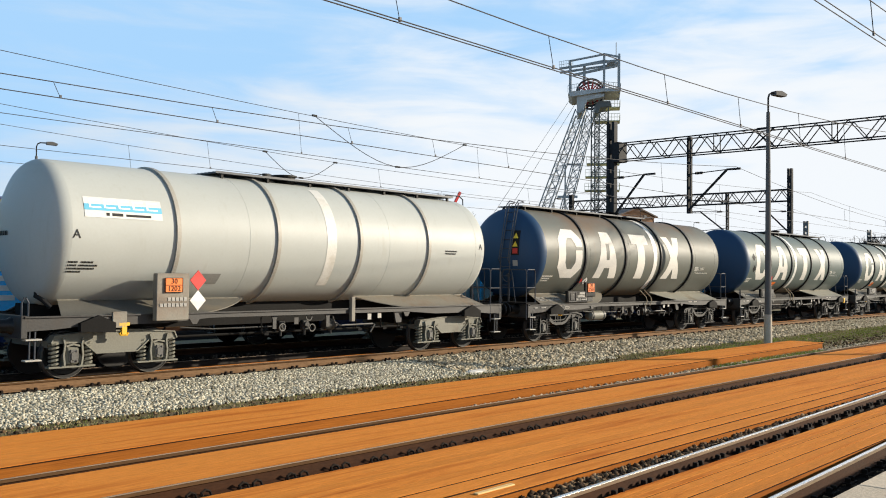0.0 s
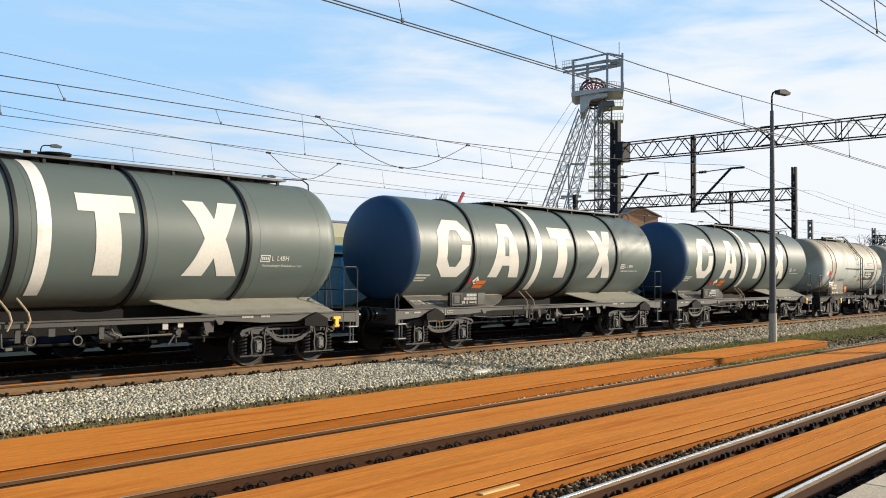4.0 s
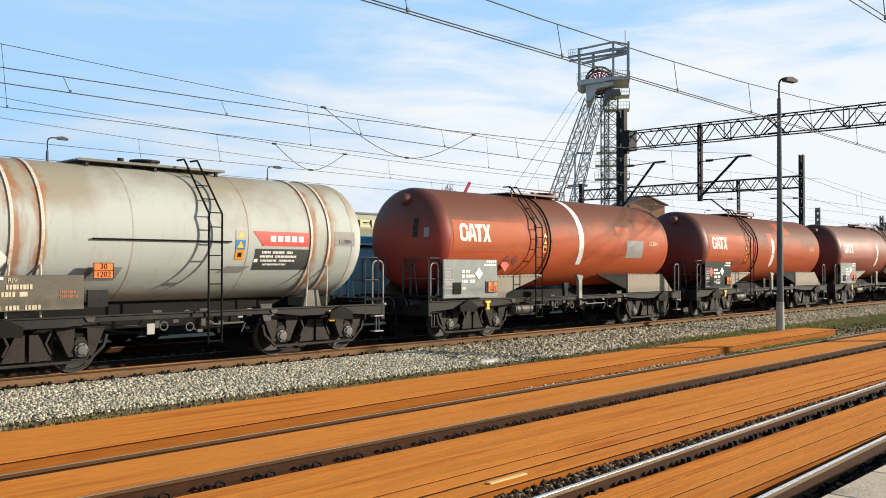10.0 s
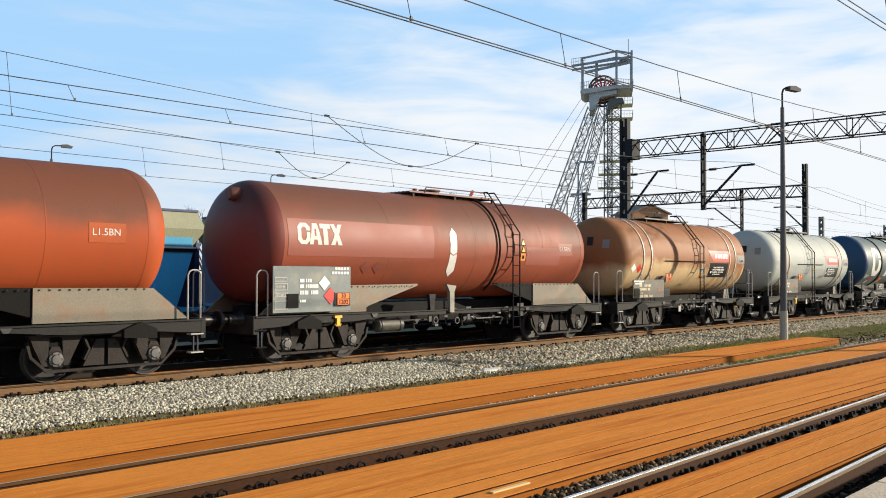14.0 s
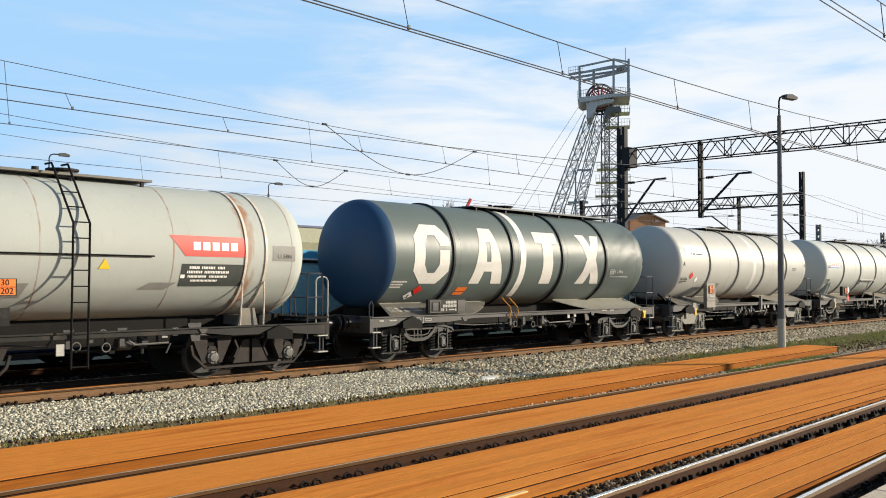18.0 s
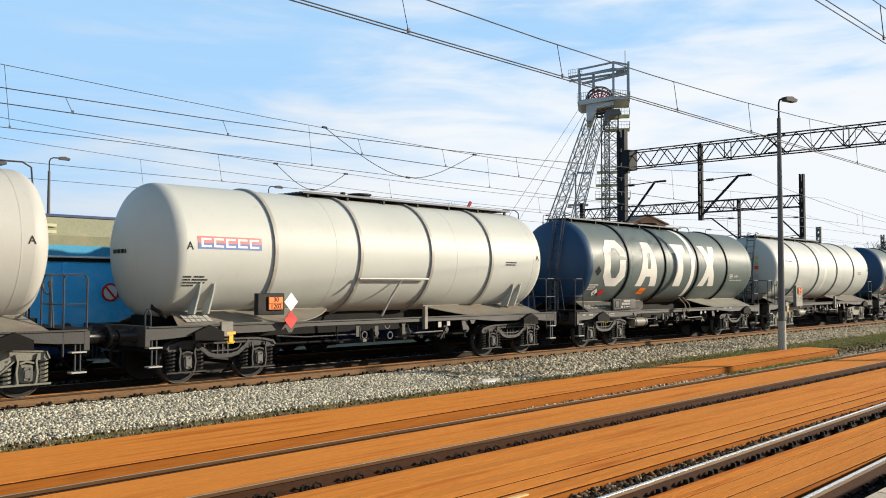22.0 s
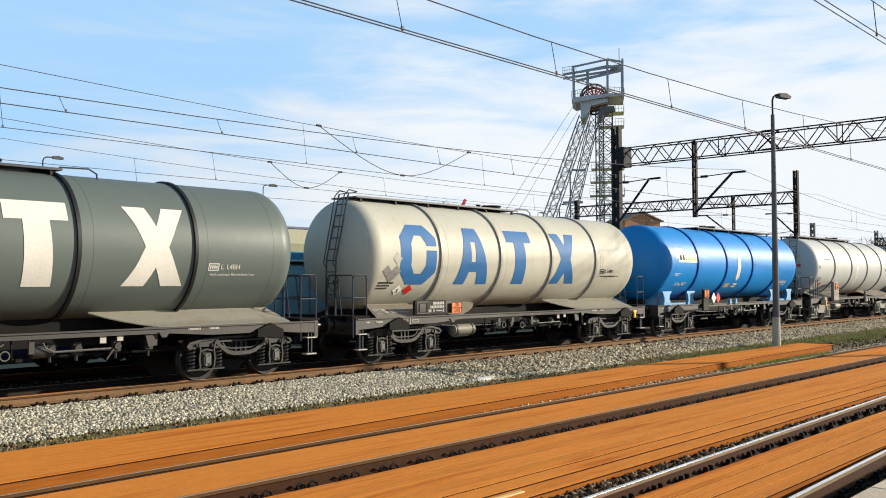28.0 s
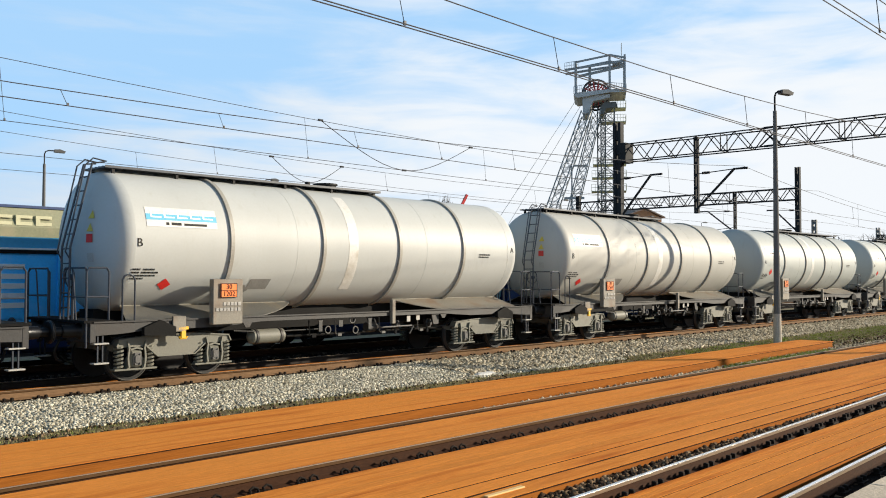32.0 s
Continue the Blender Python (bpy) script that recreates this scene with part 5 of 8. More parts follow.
def orange_plate(wagon, x, y, z, frame=True):
    shared("hazard_plate", "hazard plate", lambda bm: box(bm, -0.2, 0.2, -0.012, 0.012, -0.15, 0.15, 0.004), ORANGE, wagon, (x, y, z), "orange hazard plate with black border")
    lettering(wagon, "30", x, y - 0.016, z + 0.075, 0.15, BLACK)
    lettering(wagon, "1202", x, y - 0.016, z - 0.075, 0.15, BLACK)
    shared("plate_line", "plate line", lambda bm: [box(bm, -0.2, 0.2, -0.004, 0.0, -0.006, 0.006), box(bm, -0.2, 0.2, -0.004, 0, 0.138, 0.15), box(bm, -0.2, 0.2, -0.004, 0, -0.15, -0.138), box(bm, -0.2, -0.188, -0.004, 0, -0.15, 0.15), box(bm, 0.188, 0.2, -0.004, 0, -0.15, 0.15)], BLACK, wagon, (x, y - 0.012, z))


def frame_bars(wagon, xa, xb, pivot, top, mat):
    """Side sills, headstocks and centre sill."""
    def sill(bm):
        deep = [(xa, top), (xa, top - 0.27), (xa + 0.55, top - 0.25), (xa + 1.15, top - 0.20), (pivot * 0.09, top - 0.20), (pivot * 0.20, top - 0.12)]
        m = xa + xb
        out = deep + [(m - x, z) for x, z in deep[::-1]]
        prism(bm, out, -0.035, 0.035)
        box(bm, xa, xb, -0.07, 0.035, top - 0.025, top + 0.004)
    for side in (-1, 1):
        shared("side_sill", ("sill", xa, xb, top), sill, mat, wagon, pose(0 if side < 0 else xa + xb, side * 1.30, 0, 0, 0, 0 if side < 0 else 180))
    def jack_pad(bm):
        prism(bm, [(-0.36, -0.10), (0.34, -0.14), (0.34, 0.05), (0.0, 0.20), (-0.36, 0.06)], -0.10, 0.02)
    for x in (-0.55, pivot + 0.55):
        shared("jack_pad", "jack pad", jack_pad, DARK, wagon, (x, -1.345, top - 0.20))
        shared("jack_pad", "jack pad", jack_pad, DARK, wagon, pose(x, 1.345, top - 0.20, 0, 0, 180))
    for x in (xa, xb):
        shared("headstock", ("head", x, top), lambda bm: box(bm, x - 0.06, x + 0.06, -1.34, 1.34, top - 0.40, top + 0.02, 0.01), mat, wagon)
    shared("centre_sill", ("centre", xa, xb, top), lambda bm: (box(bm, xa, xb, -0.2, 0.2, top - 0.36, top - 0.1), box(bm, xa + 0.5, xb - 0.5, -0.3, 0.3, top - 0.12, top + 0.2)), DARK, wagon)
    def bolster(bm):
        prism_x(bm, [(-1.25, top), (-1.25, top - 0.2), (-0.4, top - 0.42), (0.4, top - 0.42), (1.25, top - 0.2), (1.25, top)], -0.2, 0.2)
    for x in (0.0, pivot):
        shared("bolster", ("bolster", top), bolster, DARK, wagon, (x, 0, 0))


def frame_lines(bm, x0, x1, z0, z1, t):
    """A painted rectangular outline."""
    box(bm, x0, x1, -0.003, 0.003, z0, z0 + t)
    box(bm, x0, x1, -0.003, 0.003, z1 - t, z1)
    box(bm, x0, x0 + t, -0.003, 0.003, z0 + t, z1 - t)
    box(bm, x1 - t, x1, -0.003, 0.003, z0 + t, z1 - t)
    return []


def sloped_saddle(bm, top, R, zc, inner=3.3):
    """Plates that slope from the tank's belly out to the side sills, cut back to a point towards the wagon's middle."""
    yt = -0.62
    zt = zc - math.sqrt(R * R - yt * yt) - 0.004
    for s in (-1, 1):
        rim = [(-1.22, 0.0), (-1.0, 1.0), (inner, 1.0), (inner - 0.22, 0.74), (inner - 0.48, 0.5), (inner - 0.78, 0.28), (inner - 1.1, 0.1), (inner - 1.35, 0.0)]
        place = lambda x, f, d: bm.verts.new((x, s * (1.285 - (1.285 + yt) * f), top + 0.006 + (zt - top) * f - d))
        up, lo = [place(x, f, 0.0) for x, f in rim], [place(x, f, 0.02) for x, f in rim]
        bm.faces.new(up if s < 0 else up[::-1])
        bm.faces.new(lo[::-1] if s < 0 else lo)
        for k in range(len(rim)):
            j = (k + 1) % len(rim)
            bm.faces.new((up[k], lo[k], lo[j], up[j]) if s < 0 else (up[j], lo[j], lo[k], up[k]))


def saddle_lip(bm, top, R, zc, inner=3.3):
    """Bead along the upper edge of a sloping saddle."""
    yt = 0.63
    zt = zc - math.sqrt(R * R - yt * yt)
    for s in (-1, 1):
        tube(bm, [(-1.02, s * yt, zt), (inner, s * yt, zt)], 0.018, 6)


def lift_hook(wagon, x, y, z):
    def build(bm):
        tube(bm, [(-0.09, 0, -0.14), (-0.07, 0, -0.18), (0.07, 0, -0.18), (0.09, 0, -0.14)], 0.022, 6)
        box(bm, -0.05, 0.05, -0.03, 0.03, -0.17, 0.06)
        box(bm, -0.11, 0.11, -0.03, 0.03, 0.0, 0.06)
    shared("rope_hook", "rope hook", build, YELLOW, wagon, (x, y, z), "yellow rope hook")


SIGNS = {2: ((1.56, -0.80), (1.75, -1.03), 0.17), 4: ((1.46, -1.08), (1.77, -1.03), 0.16), 12: ((-0.06, -1.05), (-0.28, -1.26), 0.17),
         15: ((-0.2, -1.10), (-0.58, -1.09), 0.17), 17: ((-0.2, -1.10), (-0.58, -1.09), 0.17), 18: ((0.03, -1.0), (-0.35, -1.01), 0.17)}
SLOPE = pose(0, -1.285, 1.216, -64.0)


def ribbed_wagon(label, x_front, paint, end_paint, letters, style, seed, front="plain", band=4.1, old=False, spots=(-0.5, 1.84, 4.74, 7.04), holder=False, walk_end=10.3, skirt=None):
    """Long ribbed tank wagon on cast bogies, with four heavy painted marks."""
    w = thing("tank_wagon", label, "tank wagon", "tank wagons of the train", (x_front, TRACK_Y["train"], 0))
    R, zc, x0, x1 = 1.455, 2.83, -1.28, 10.95
    skirt = skirt or (SKIRT_OLD if old else SKIRT)
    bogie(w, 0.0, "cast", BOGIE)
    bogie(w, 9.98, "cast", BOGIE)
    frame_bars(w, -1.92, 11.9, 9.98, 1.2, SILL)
    buffers(w, -1.95, 11.93)
    prof = tank_profile(x0, x1, R, knuckle=0.42)
    shared("tank_shell", ("shell", seed % 3, R, x0, x1), lambda bm: lathe(bm, prof[14:-14], zc, 72), paint, w, smooth=35)
    shared("tank_end", ("end", R, x0, x1), lambda bm: lathe(bm, prof[:15], zc, 72), end_paint, w, label="domed tank end", smooth=35)
    shared("tank_end", ("rear end", R, x0, x1), lambda bm: lathe(bm, prof[-15:], zc, 72), paint, w, label="domed tank end", smooth=35)
    for x in (1.32, 3.88, 6.40, 8.90, 10.60):
        rib(w, x, R, zc, 0.025, 0.003, paint, "weld_seam")
    for x in (1.02, 3.58, 6.10, 8.60):
        rib(w, x, R, zc, 0.075, 0.05, {"pale": RIBPALE, "blue": RIBBLUE}.get(style, RIBDARK))
    if band:
        def sight(bm):
            on_tank(bm, [rect(band - 0.13, band + 0.13, -1.35, 2.1)], R, zc, 0.012)
        shared("sight_band", ("sight", R, band), sight, WHITEBAND, w, label="white band round the tank")
    if letters:
        wd, h = 1.35, 1.66
        for k, (polys, x, s) in enumerate(zip(block_shapes(wd, h), spots, (1, 1, 1, 1))):
            def mark(bm, polys=polys, x=x):
                on_tank(bm, shift(polys, x, -0.83), R, zc)
                bmesh.ops.remove_doubles(bm, verts=bm.verts, dist=0.002)
            shared("painted_mark", ("mark", k, x), mark, letters, w, label="heavy painted block mark")
    def cut_saddle(bm):
        # two feet under each end, flared where they meet the tank and the sill
        prof_ = [(0.0, 1.2), (0.06, 1.34), (0.05, 1.52), (-0.10, 1.72), (0.62, 1.72), (0.46, 1.56), (0.44, 1.42), (0.62, 1.2)]
        for k in (-1, 1):
            for x in (-1.15, 0.75):
                prism(bm, [(x + a, z) for a, z in prof_][::-1], k * 1.08 - 0.05, k * 1.08 + 0.05)
        box(bm, -1.1, -1.0, -1.03, 1.03, 1.2, 1.45)
        box(bm, -0.5, 0.7, -1.06, 1.06, 1.2, 1.27)
    for m_ in (pose(0, 0, 0), pose(9.98, 0, 0, 0, 0, 180)):
        if style == "blue":
            shared("saddle", "cut saddle", cut_saddle, skirt, w, m_, label="blue saddle plate under the tank end")
            continue
        mat = SKIRT_PALE if m_.translation.x > 1 else skirt
        seat = shared("saddle", ("sloped", R), lambda bm: sloped_saddle(bm, 1.2, R, zc), mat, w, m_, label="pale sloping saddle plate under the tank end")
        shared("saddle_lip", ("lip", R), lambda bm: saddle_lip(bm, 1.2, R, zc), SKIRT_PALE, seat, smooth=40)
    top_walk(w, 2.9 if front == "plain" else -1.2, walk_end, zc + R)
    dome_hatch(w, 4.9, zc + R, DARK)
    end_grab(w, min(10.9, walk_end + 0.5), -0.45, zc + R)
    if front != "plain":
        end_ladder(w, -2.0, zc + R + 0.1)
        end_platform(w, -2.1, -1.5)
    else:
        hand_loop(w, -1.9, -1.3, 1.2, 0.4, 0.12)
    end_platform(w, 11.4, 12.0)
    corner_steps(w, -1.75)
    corner_steps(w, 11.75)
    lift_hook(w, -0.3 if seed % 2 else 11.2, -1.36, 1.02)
    if seed in (4, 12):
        shared("hatch_mark", "hatch", lambda bm: [prism(bm, [(-0.75 + k * 0.12, 0.0), (-0.69 + k * 0.12, 0.0), (-0.60 + k * 0.12, 0.13), (-0.66 + k * 0.12, 0.13)], -0.006, 0.006) for k in range(4)], HOSEORANGE, w, (11.2, -1.345, 1.05), "orange hazard stripes")
    brake_gear(w, 0.0, 9.98, 10, seed, "olive" if front != "plain" else False)
    if style != "blue":
        case = shared("document_box", "docbox", lambda bm: box(bm, -0.58, 0.58, -0.05, 0.05, -0.19, 0.19, 0.01), FRAME, w, (0.62, -1.37, 1.43), "dark case with a white data grid")
        shared("case_frame", "case frame", lambda bm: [box(bm, -0.52, -0.10, -0.065, -0.05, z, z + 0.03) for z in (-0.17, 0.13)] + [box(bm, x, x + 0.03, -0.065, -0.05, -0.14, 0.13) for x in (-0.52, -0.13)], SILL, case)
        shared("case_front", "case front", lambda bm: box(bm, -0.42, -0.20, -0.06, -0.05, -0.11, 0.10), SILL, case)
        for k, n in ((0, 7), (1, 9), (2, 10)):
            shared("data_grid", ("case grid", k), lambda bm: [box(bm, 0.54 - (i + 1) * 0.062, 0.54 - i * 0.062 - 0.014, -0.055, -0.05, 0.07 - k * 0.1, 0.145 - k * 0.1) for i in range(n) if k < 2 or i in (0, 6, 8, 9)] + ([box(bm, 0.22, 0.45, -0.055, -0.05, -0.11, -0.075)] if k == 2 else []), CHALK, case)
        shared("end_plate", "case end plate", lambda bm: box(bm, 0.62, 0.94, -0.02, 0.02, -0.17, 0.17, 0.008), SILL, case)
        shared("stencil_frame", "stencil frame", lambda bm: frame_lines(bm, -1.04, -0.80, 0.20, 0.44, 0.022) + frame_lines(bm, -0.98, -0.86, 0.26, 0.38, 0.018), CHALK, w, SLOPE)
        shared("stencil_frame", "stencil frame sill", lambda bm: frame_lines(bm, -0.34, -0.06, 1.00, 1.18, 0.014) + frame_lines(bm, 0.0, 0.24, 1.05, 1.12, 0.012) + frame_lines(bm, -0.30, -0.18, 1.02, 1.15, 0.010), CHALK, w, (0, -1.342, 0))
        shared("stencil_mark", "stencil arrow", lambda bm: [prism(bm, [(-0.58, 1.00 + k * 0.05), (-0.40, 1.05 + k * 0.05), (-0.40, 1.075 + k * 0.05), (-0.58, 1.025 + k * 0.05)], -0.003, 0.003) for k in range(3)], CHALK, w, (0, -1.342, 0))
    if style != "blue":
        for k, row in enumerate(([(0, 0.12), (0.25, 0.34), (0.55, 0.92)], [(0, 0.15), (0.25, 0.52), (0.58, 0.90)])):
            shared("data_panel", ("slope data", k), lambda bm: [box(bm, p - 0.75, q - 0.75, -0.004, 0.004, 0.34 - k * 0.14, 0.43 - k * 0.14) for a, b in row for p, q in ticks(a, b, 0.075)], CHALK, w, SLOPE)
    data_bars(w, -1.75, -1.342, 1.08, [[(0.1, 0.25), (0.45, 0.7)]], CHALK, 0.04)
    data_bars(w, 8.5, -1.342, 1.12, [[(0, 0.3), (0.5, 0.75)]], CHALK, 0.045)
    ink = LETTER if style != "pale" else FRAME
    if style == "blue":
        shared("dome_writing", "b dome", lambda bm: on_dome(bm, [[(y1, 2.97), (y0, 2.97), (y0, 3.05), (y1, 3.05)] for y0, y1 in ticks(0.35, 0.85, 0.08)], prof, zc, 0.012), LETTER, w)
        shared("painted_data", "b rear data", lambda bm: skin_bars(bm, 9.2, -0.80, [[(0.25, 1.05)], [(0.15, 1.0)], [(0, 0.3), (0.6, 0.95)]], 0.05, R, zc), LETTER, w)
        return w
    lettering(w, "L4BH", 9.55, -R - 0.007, zc - 0.39, 0.15, ink, bow=(R, -0.39))
    lettering(w, "L", 9.27, -R - 0.007, zc - 0.39, 0.15, ink, bow=(R, -0.39))
    lettering(w, "Höchstzulässiger Betriebsdruck 3 bar", 9.56, -R - 0.007, zc - 0.55, 0.075, ink, bow=(R, -0.55))
    if band:
        earth_straps(w, band + 0.15, HOSEORANGE if seed == 12 else HOSETAN)
    if seed == 1:
        dome_signs(w, prof, zc)
    if holder == "box":
        orange_plate(w, 1.62, -1.456, 1.40)
    elif holder:
        shared("plate_holder", "g holder", lambda bm: box(bm, -0.3, 0.3, -0.04, 0.04, -0.24, 0.24, 0.01), FRAME, w, (1.35, -1.40, 1.66), "grey holder with hazard plate")
        orange_plate(w, 1.35, -1.46, 1.72)
    else:
        plate_x = {2: 1.90, 4: 2.08, 15: 2.14, 17: 2.14}.get(seed, 1.42)
        plate_a = -0.90 if seed in (15, 17) else -0.95
        shared("hazard_plate", ("skin plate", plate_x), lambda bm: on_tank(bm, [rect(plate_x, plate_x + 0.42, plate_a - 0.30, plate_a, 0.06)], R, zc, 0.016), ORANGE, w, label="orange hazard sticker")
        shared("plate_line", ("skin line", plate_x), lambda bm: on_tank(bm, [rect(plate_x + 0.03, plate_x + 0.45, plate_a - 0.157, plate_a - 0.143)], R, zc, 0.020), BLACK, w)
        shared("painted_data", ("skin digits", plate_x), lambda bm: skin_bars(bm, plate_x + 0.10, plate_a - 0.115, [[(0.05, 0.22)], [(-0.02, 0.30)]], 0.085, R, zc), BLACK, w)
    (xr, ar), (xw, aw), size = SIGNS.get(seed, ((1.1, -0.95), (1.42, -0.95), 0.15))
    shared("hazard_diamond", ("dia a", seed), lambda bm: placard(bm, xr, ar, size, R, zc), RED, w, label="red flammable diamond")
    shared("hazard_diamond", ("dia b", seed), lambda bm: placard(bm, xw, aw, size, R, zc), LABEL, w, label="white hazard diamond")
    shared("diamond_mark", ("dia m", seed), lambda bm: on_tank(bm, [rect(xw - 0.02, xw + 0.02, aw - 0.05, aw + 0.05), rect(xw - 0.05, xw + 0.05, aw - 0.075, aw - 0.05)], R, zc, 0.02), BLACK, w)
    if seed in (2, 15, 17):
        for x, a in ((-0.78, 0.20), (-0.70, -0.31)) if seed == 2 else ((-0.85, -0.28),):
            shared("faded_diamond", ("g dark dia", x), lambda bm: placard(bm, x, a, 0.17, R, zc), BLACK, w)
    if style == "pale":
        for k, (x, a) in enumerate(((-0.62, -0.12), (-0.95, -0.45), (-0.62, -0.45), (-0.78, -0.62))):
            shared("faded_diamond", ("g pale dia", k), lambda bm: placard(bm, x, a, 0.16, R, zc), SOOT if k else CHALK, w)
    shared("painted_data", ("gdata", style), lambda bm: (skin_bars(bm, -1.15, -0.8, [[(0, 0.55)], [(0, 0.45)], [(0, 0.4)]], 0.05, R, zc), on_tank(bm, [rect(8.93, 9.19, -0.335, -0.315), rect(8.93, 9.19, -0.475, -0.455), rect(8.93, 8.95, -0.475, -0.315), rect(9.17, 9.19, -0.475, -0.315)] + [rect(8.97 + k * 0.05, 9.0 + k * 0.05, -0.43, -0.36) for k in range(4)], R, zc, 0.011)), LETTER if style != "pale" else FRAME, w)
    return w


def pale_ribbed_wagon(label, x_front, paint, seed, front="plain", logo="cyan", rear_rail=True):
    """Ribbed pale tank wagon on welded bogies with a logo panel."""
    w = thing("tank_wagon", label, "tank wagon", "tank wagons of the train", (x_front, TRACK_Y["train"], 0))
    R, zc, x0, x1 = 1.465, 2.84, -1.22, 10.95
    bogie(w, 0.0, "plate" if logo != "red" else "cast", BOGIE_NEW if logo != "red" else BOGIE)
    bogie(w, 9.98, "plate" if logo != "red" else "cast", BOGIE_NEW if logo != "red" else BOGIE)
    frame_bars(w, -1.92, 11.9, 9.98, 1.24, SILL)
    buffers(w, -1.95, 11.93)
    prof = tank_profile(x0, x1, R, knuckle=0.34)
    shared("tank_shell", ("shell n", seed % 3), lambda bm: lathe(bm, prof[14:-14], zc, 72), paint, w, smooth=35)
    shared("tank_end", ("end n",), lambda bm: lathe(bm, prof[:15], zc, 72), paint, w, label="domed tank end", smooth=35)
    shared("tank_end", ("rear end n",), lambda bm: lathe(bm, prof[-15:], zc, 72), paint, w, label="domed tank end", smooth=35)
    for x in (2.9, 7.2, 10.62):
        rib(w, x, R, zc, 0.025, 0.003, paint, "weld_seam")
    for x in (1.10, 3.66, 6.18, 8.65):
        rib(w, x, R, zc, 0.09, 0.05, RIBPALE)
    if logo == "cyan":
        CY = surface("cyan logo paint", (0.08, 0.38, 0.55), 0.5, 0, 0.12, 2, 30, 0)
        LOGOWHITE = surface("dulled white logo paint", (0.60, 0.59, 0.56), 0.55, 0, 0.12, 2, 30, 0)
        shared("logo_panel", "logo panel", lambda bm: on_tank(bm, [rect(-0.88, 0.75, 0.28, 0.70)], R, zc, 0.010), LOGOWHITE, w, label="white and cyan logo panel")
        shared("logo_bar", "logo bar", lambda bm: on_tank(bm, [rect(-0.88, 0.75, 0.42, 0.55)], R, zc, 0.013), CY, w)
        shared("logo_mark", "logo blocks", lambda bm: on_tank(bm, [p for k in range(5) for p in (rect(-0.78 + k * 0.3, -0.54 + k * 0.3, 0.47, 0.50), rect(-0.78 + k * 0.3, -0.54 + k * 0.3, 0.62, 0.65), rect(-0.78 + k * 0.3, -0.74 + k * 0.3, 0.47, 0.65))], R, zc, 0.016), LABEL, w)
        shared("logo_line", "logo line", lambda bm: on_tank(bm, [rect(-0.45, -0.38, 0.32, 0.38), rect(-0.33, -0.1, 0.32, 0.38), rect(-0.04, 0.5, 0.32, 0.37)], R, zc, 0.013), FRAME, w)
        def belly(bm):
            on_tank(bm, [rect(5.10, 5.40, -1.15, 1.6) if seed in (0, 13) else rect(4.45, 4.75, -1.15, 1.5)], R, zc, 0.008)
        shared("sight_band", ("sight n", seed in (0, 13)), belly, FAINTBAND, w, label="faint white band on the tank")
    else:
        RB, BB = surface("red logo paint", (0.55, 0.06, 0.05), 0.5, 0, 0.05, 2, 30, 0), surface("blue logo paint", (0.05, 0.10, 0.30), 0.5, 0, 0.05, 2, 30, 0)
        shared("logo_panel", "logo r", lambda bm: on_tank(bm, [rect(-0.88, 0.72, 0.13, 0.27)], R, zc, 0.010), RB, w, label="red and blue logo band")
        shared("logo_bar", "logo b", lambda bm: on_tank(bm, [rect(-0.88, 0.72, 0.0, 0.13)], R, zc, 0.010), BB, w)
        shared("logo_mark", "logo rb", lambda bm: on_tank(bm, [p for k in range(5) for p in (rect(-0.8 + k * 0.3, -0.56 + k * 0.3, 0.04, 0.08), rect(-0.8 + k * 0.3, -0.56 + k * 0.3, 0.19, 0.23), rect(-0.8 + k * 0.3, -0.75 + k * 0.3, 0.04, 0.23))], R, zc, 0.013), LABEL, w)
        def pipe(bm):
            tube(bm, [(3.5, -1.36, 2.0), (3.62, -1.45, 2.24), (6.05, -1.45, 2.24)], 0.03, 6)
            tube(bm, [(5.05, -1.46, 2.22), (4.75, -1.36, 1.75), (4.6, -1.2, 1.3)], 0.03, 6)
        shared("vent_pipe", "vent pipe", pipe, RIBPALE, w)
        fin = [(-0.80, 1.46), (-1.06, 1.46), (-1.16, 1.70), (-1.25, 1.90), (-1.32, 2.14), (-1.27, 2.09), (-1.13, 1.90), (-0.95, 1.72)]
        for x in (-0.70, -0.36, 9.86, 10.2):
            shared("fin", "curved fin", lambda bm: prism_x(bm, fin, -0.02, 0.02), paint, w, (x, 0, 0), "curved fin between saddle and tank")
    for m_, mat in ((pose(0, 0, 0), SKIRT if logo != "red" else SKIRT_OLD), (pose(9.98, 0, 0, 0, 0, 180), SKIRT_OLD)):
        seat = shared("saddle", ("sloped", R), lambda bm: sloped_saddle(bm, 1.24, R, zc), mat, w, m_, label="dusty sloping saddle plate under the tank end")
        shared("saddle_lip", ("lip", R), lambda bm: saddle_lip(bm, 1.24, R, zc), SKIRT_PALE, seat, smooth=40)
    shared("support_post", "post n", lambda bm: box(bm, -0.06, 0.06, -0.05, 0.05, -0.28, 0.32, 0.01), SKIRT_OLD, w, (6.0, -1.38, 1.2))
    lad = front == "ladder"
    top_walk(w, -1.3 if lad else 2.6, 6.4 if lad else 10.7, zc + R)
    dome_hatch(w, 4.9, zc + R, FRAME)
    if lad:
        end_ladder(w, -2.05, zc + R + 0.08)
        end_platform(w, -2.1, -1.5)
        hand_loop(w, -1.2, -1.34, 1.2, 0.95, 0.26)
    else:
        hand_loop(w, -1.9, -1.3, 1.2, 0.4, 0.12)
        end_grab(w, 10.95, -0.45, zc + R)
    if rear_rail:
        end_platform(w, 11.4, 12.0)
    corner_steps(w, -1.75)
    corner_steps(w, 11.75)
    lift_hook(w, 0.0, -1.36, 1.02)
    brake_gear(w, 0.0, 9.98, 10, seed, "olive" if lad else False)
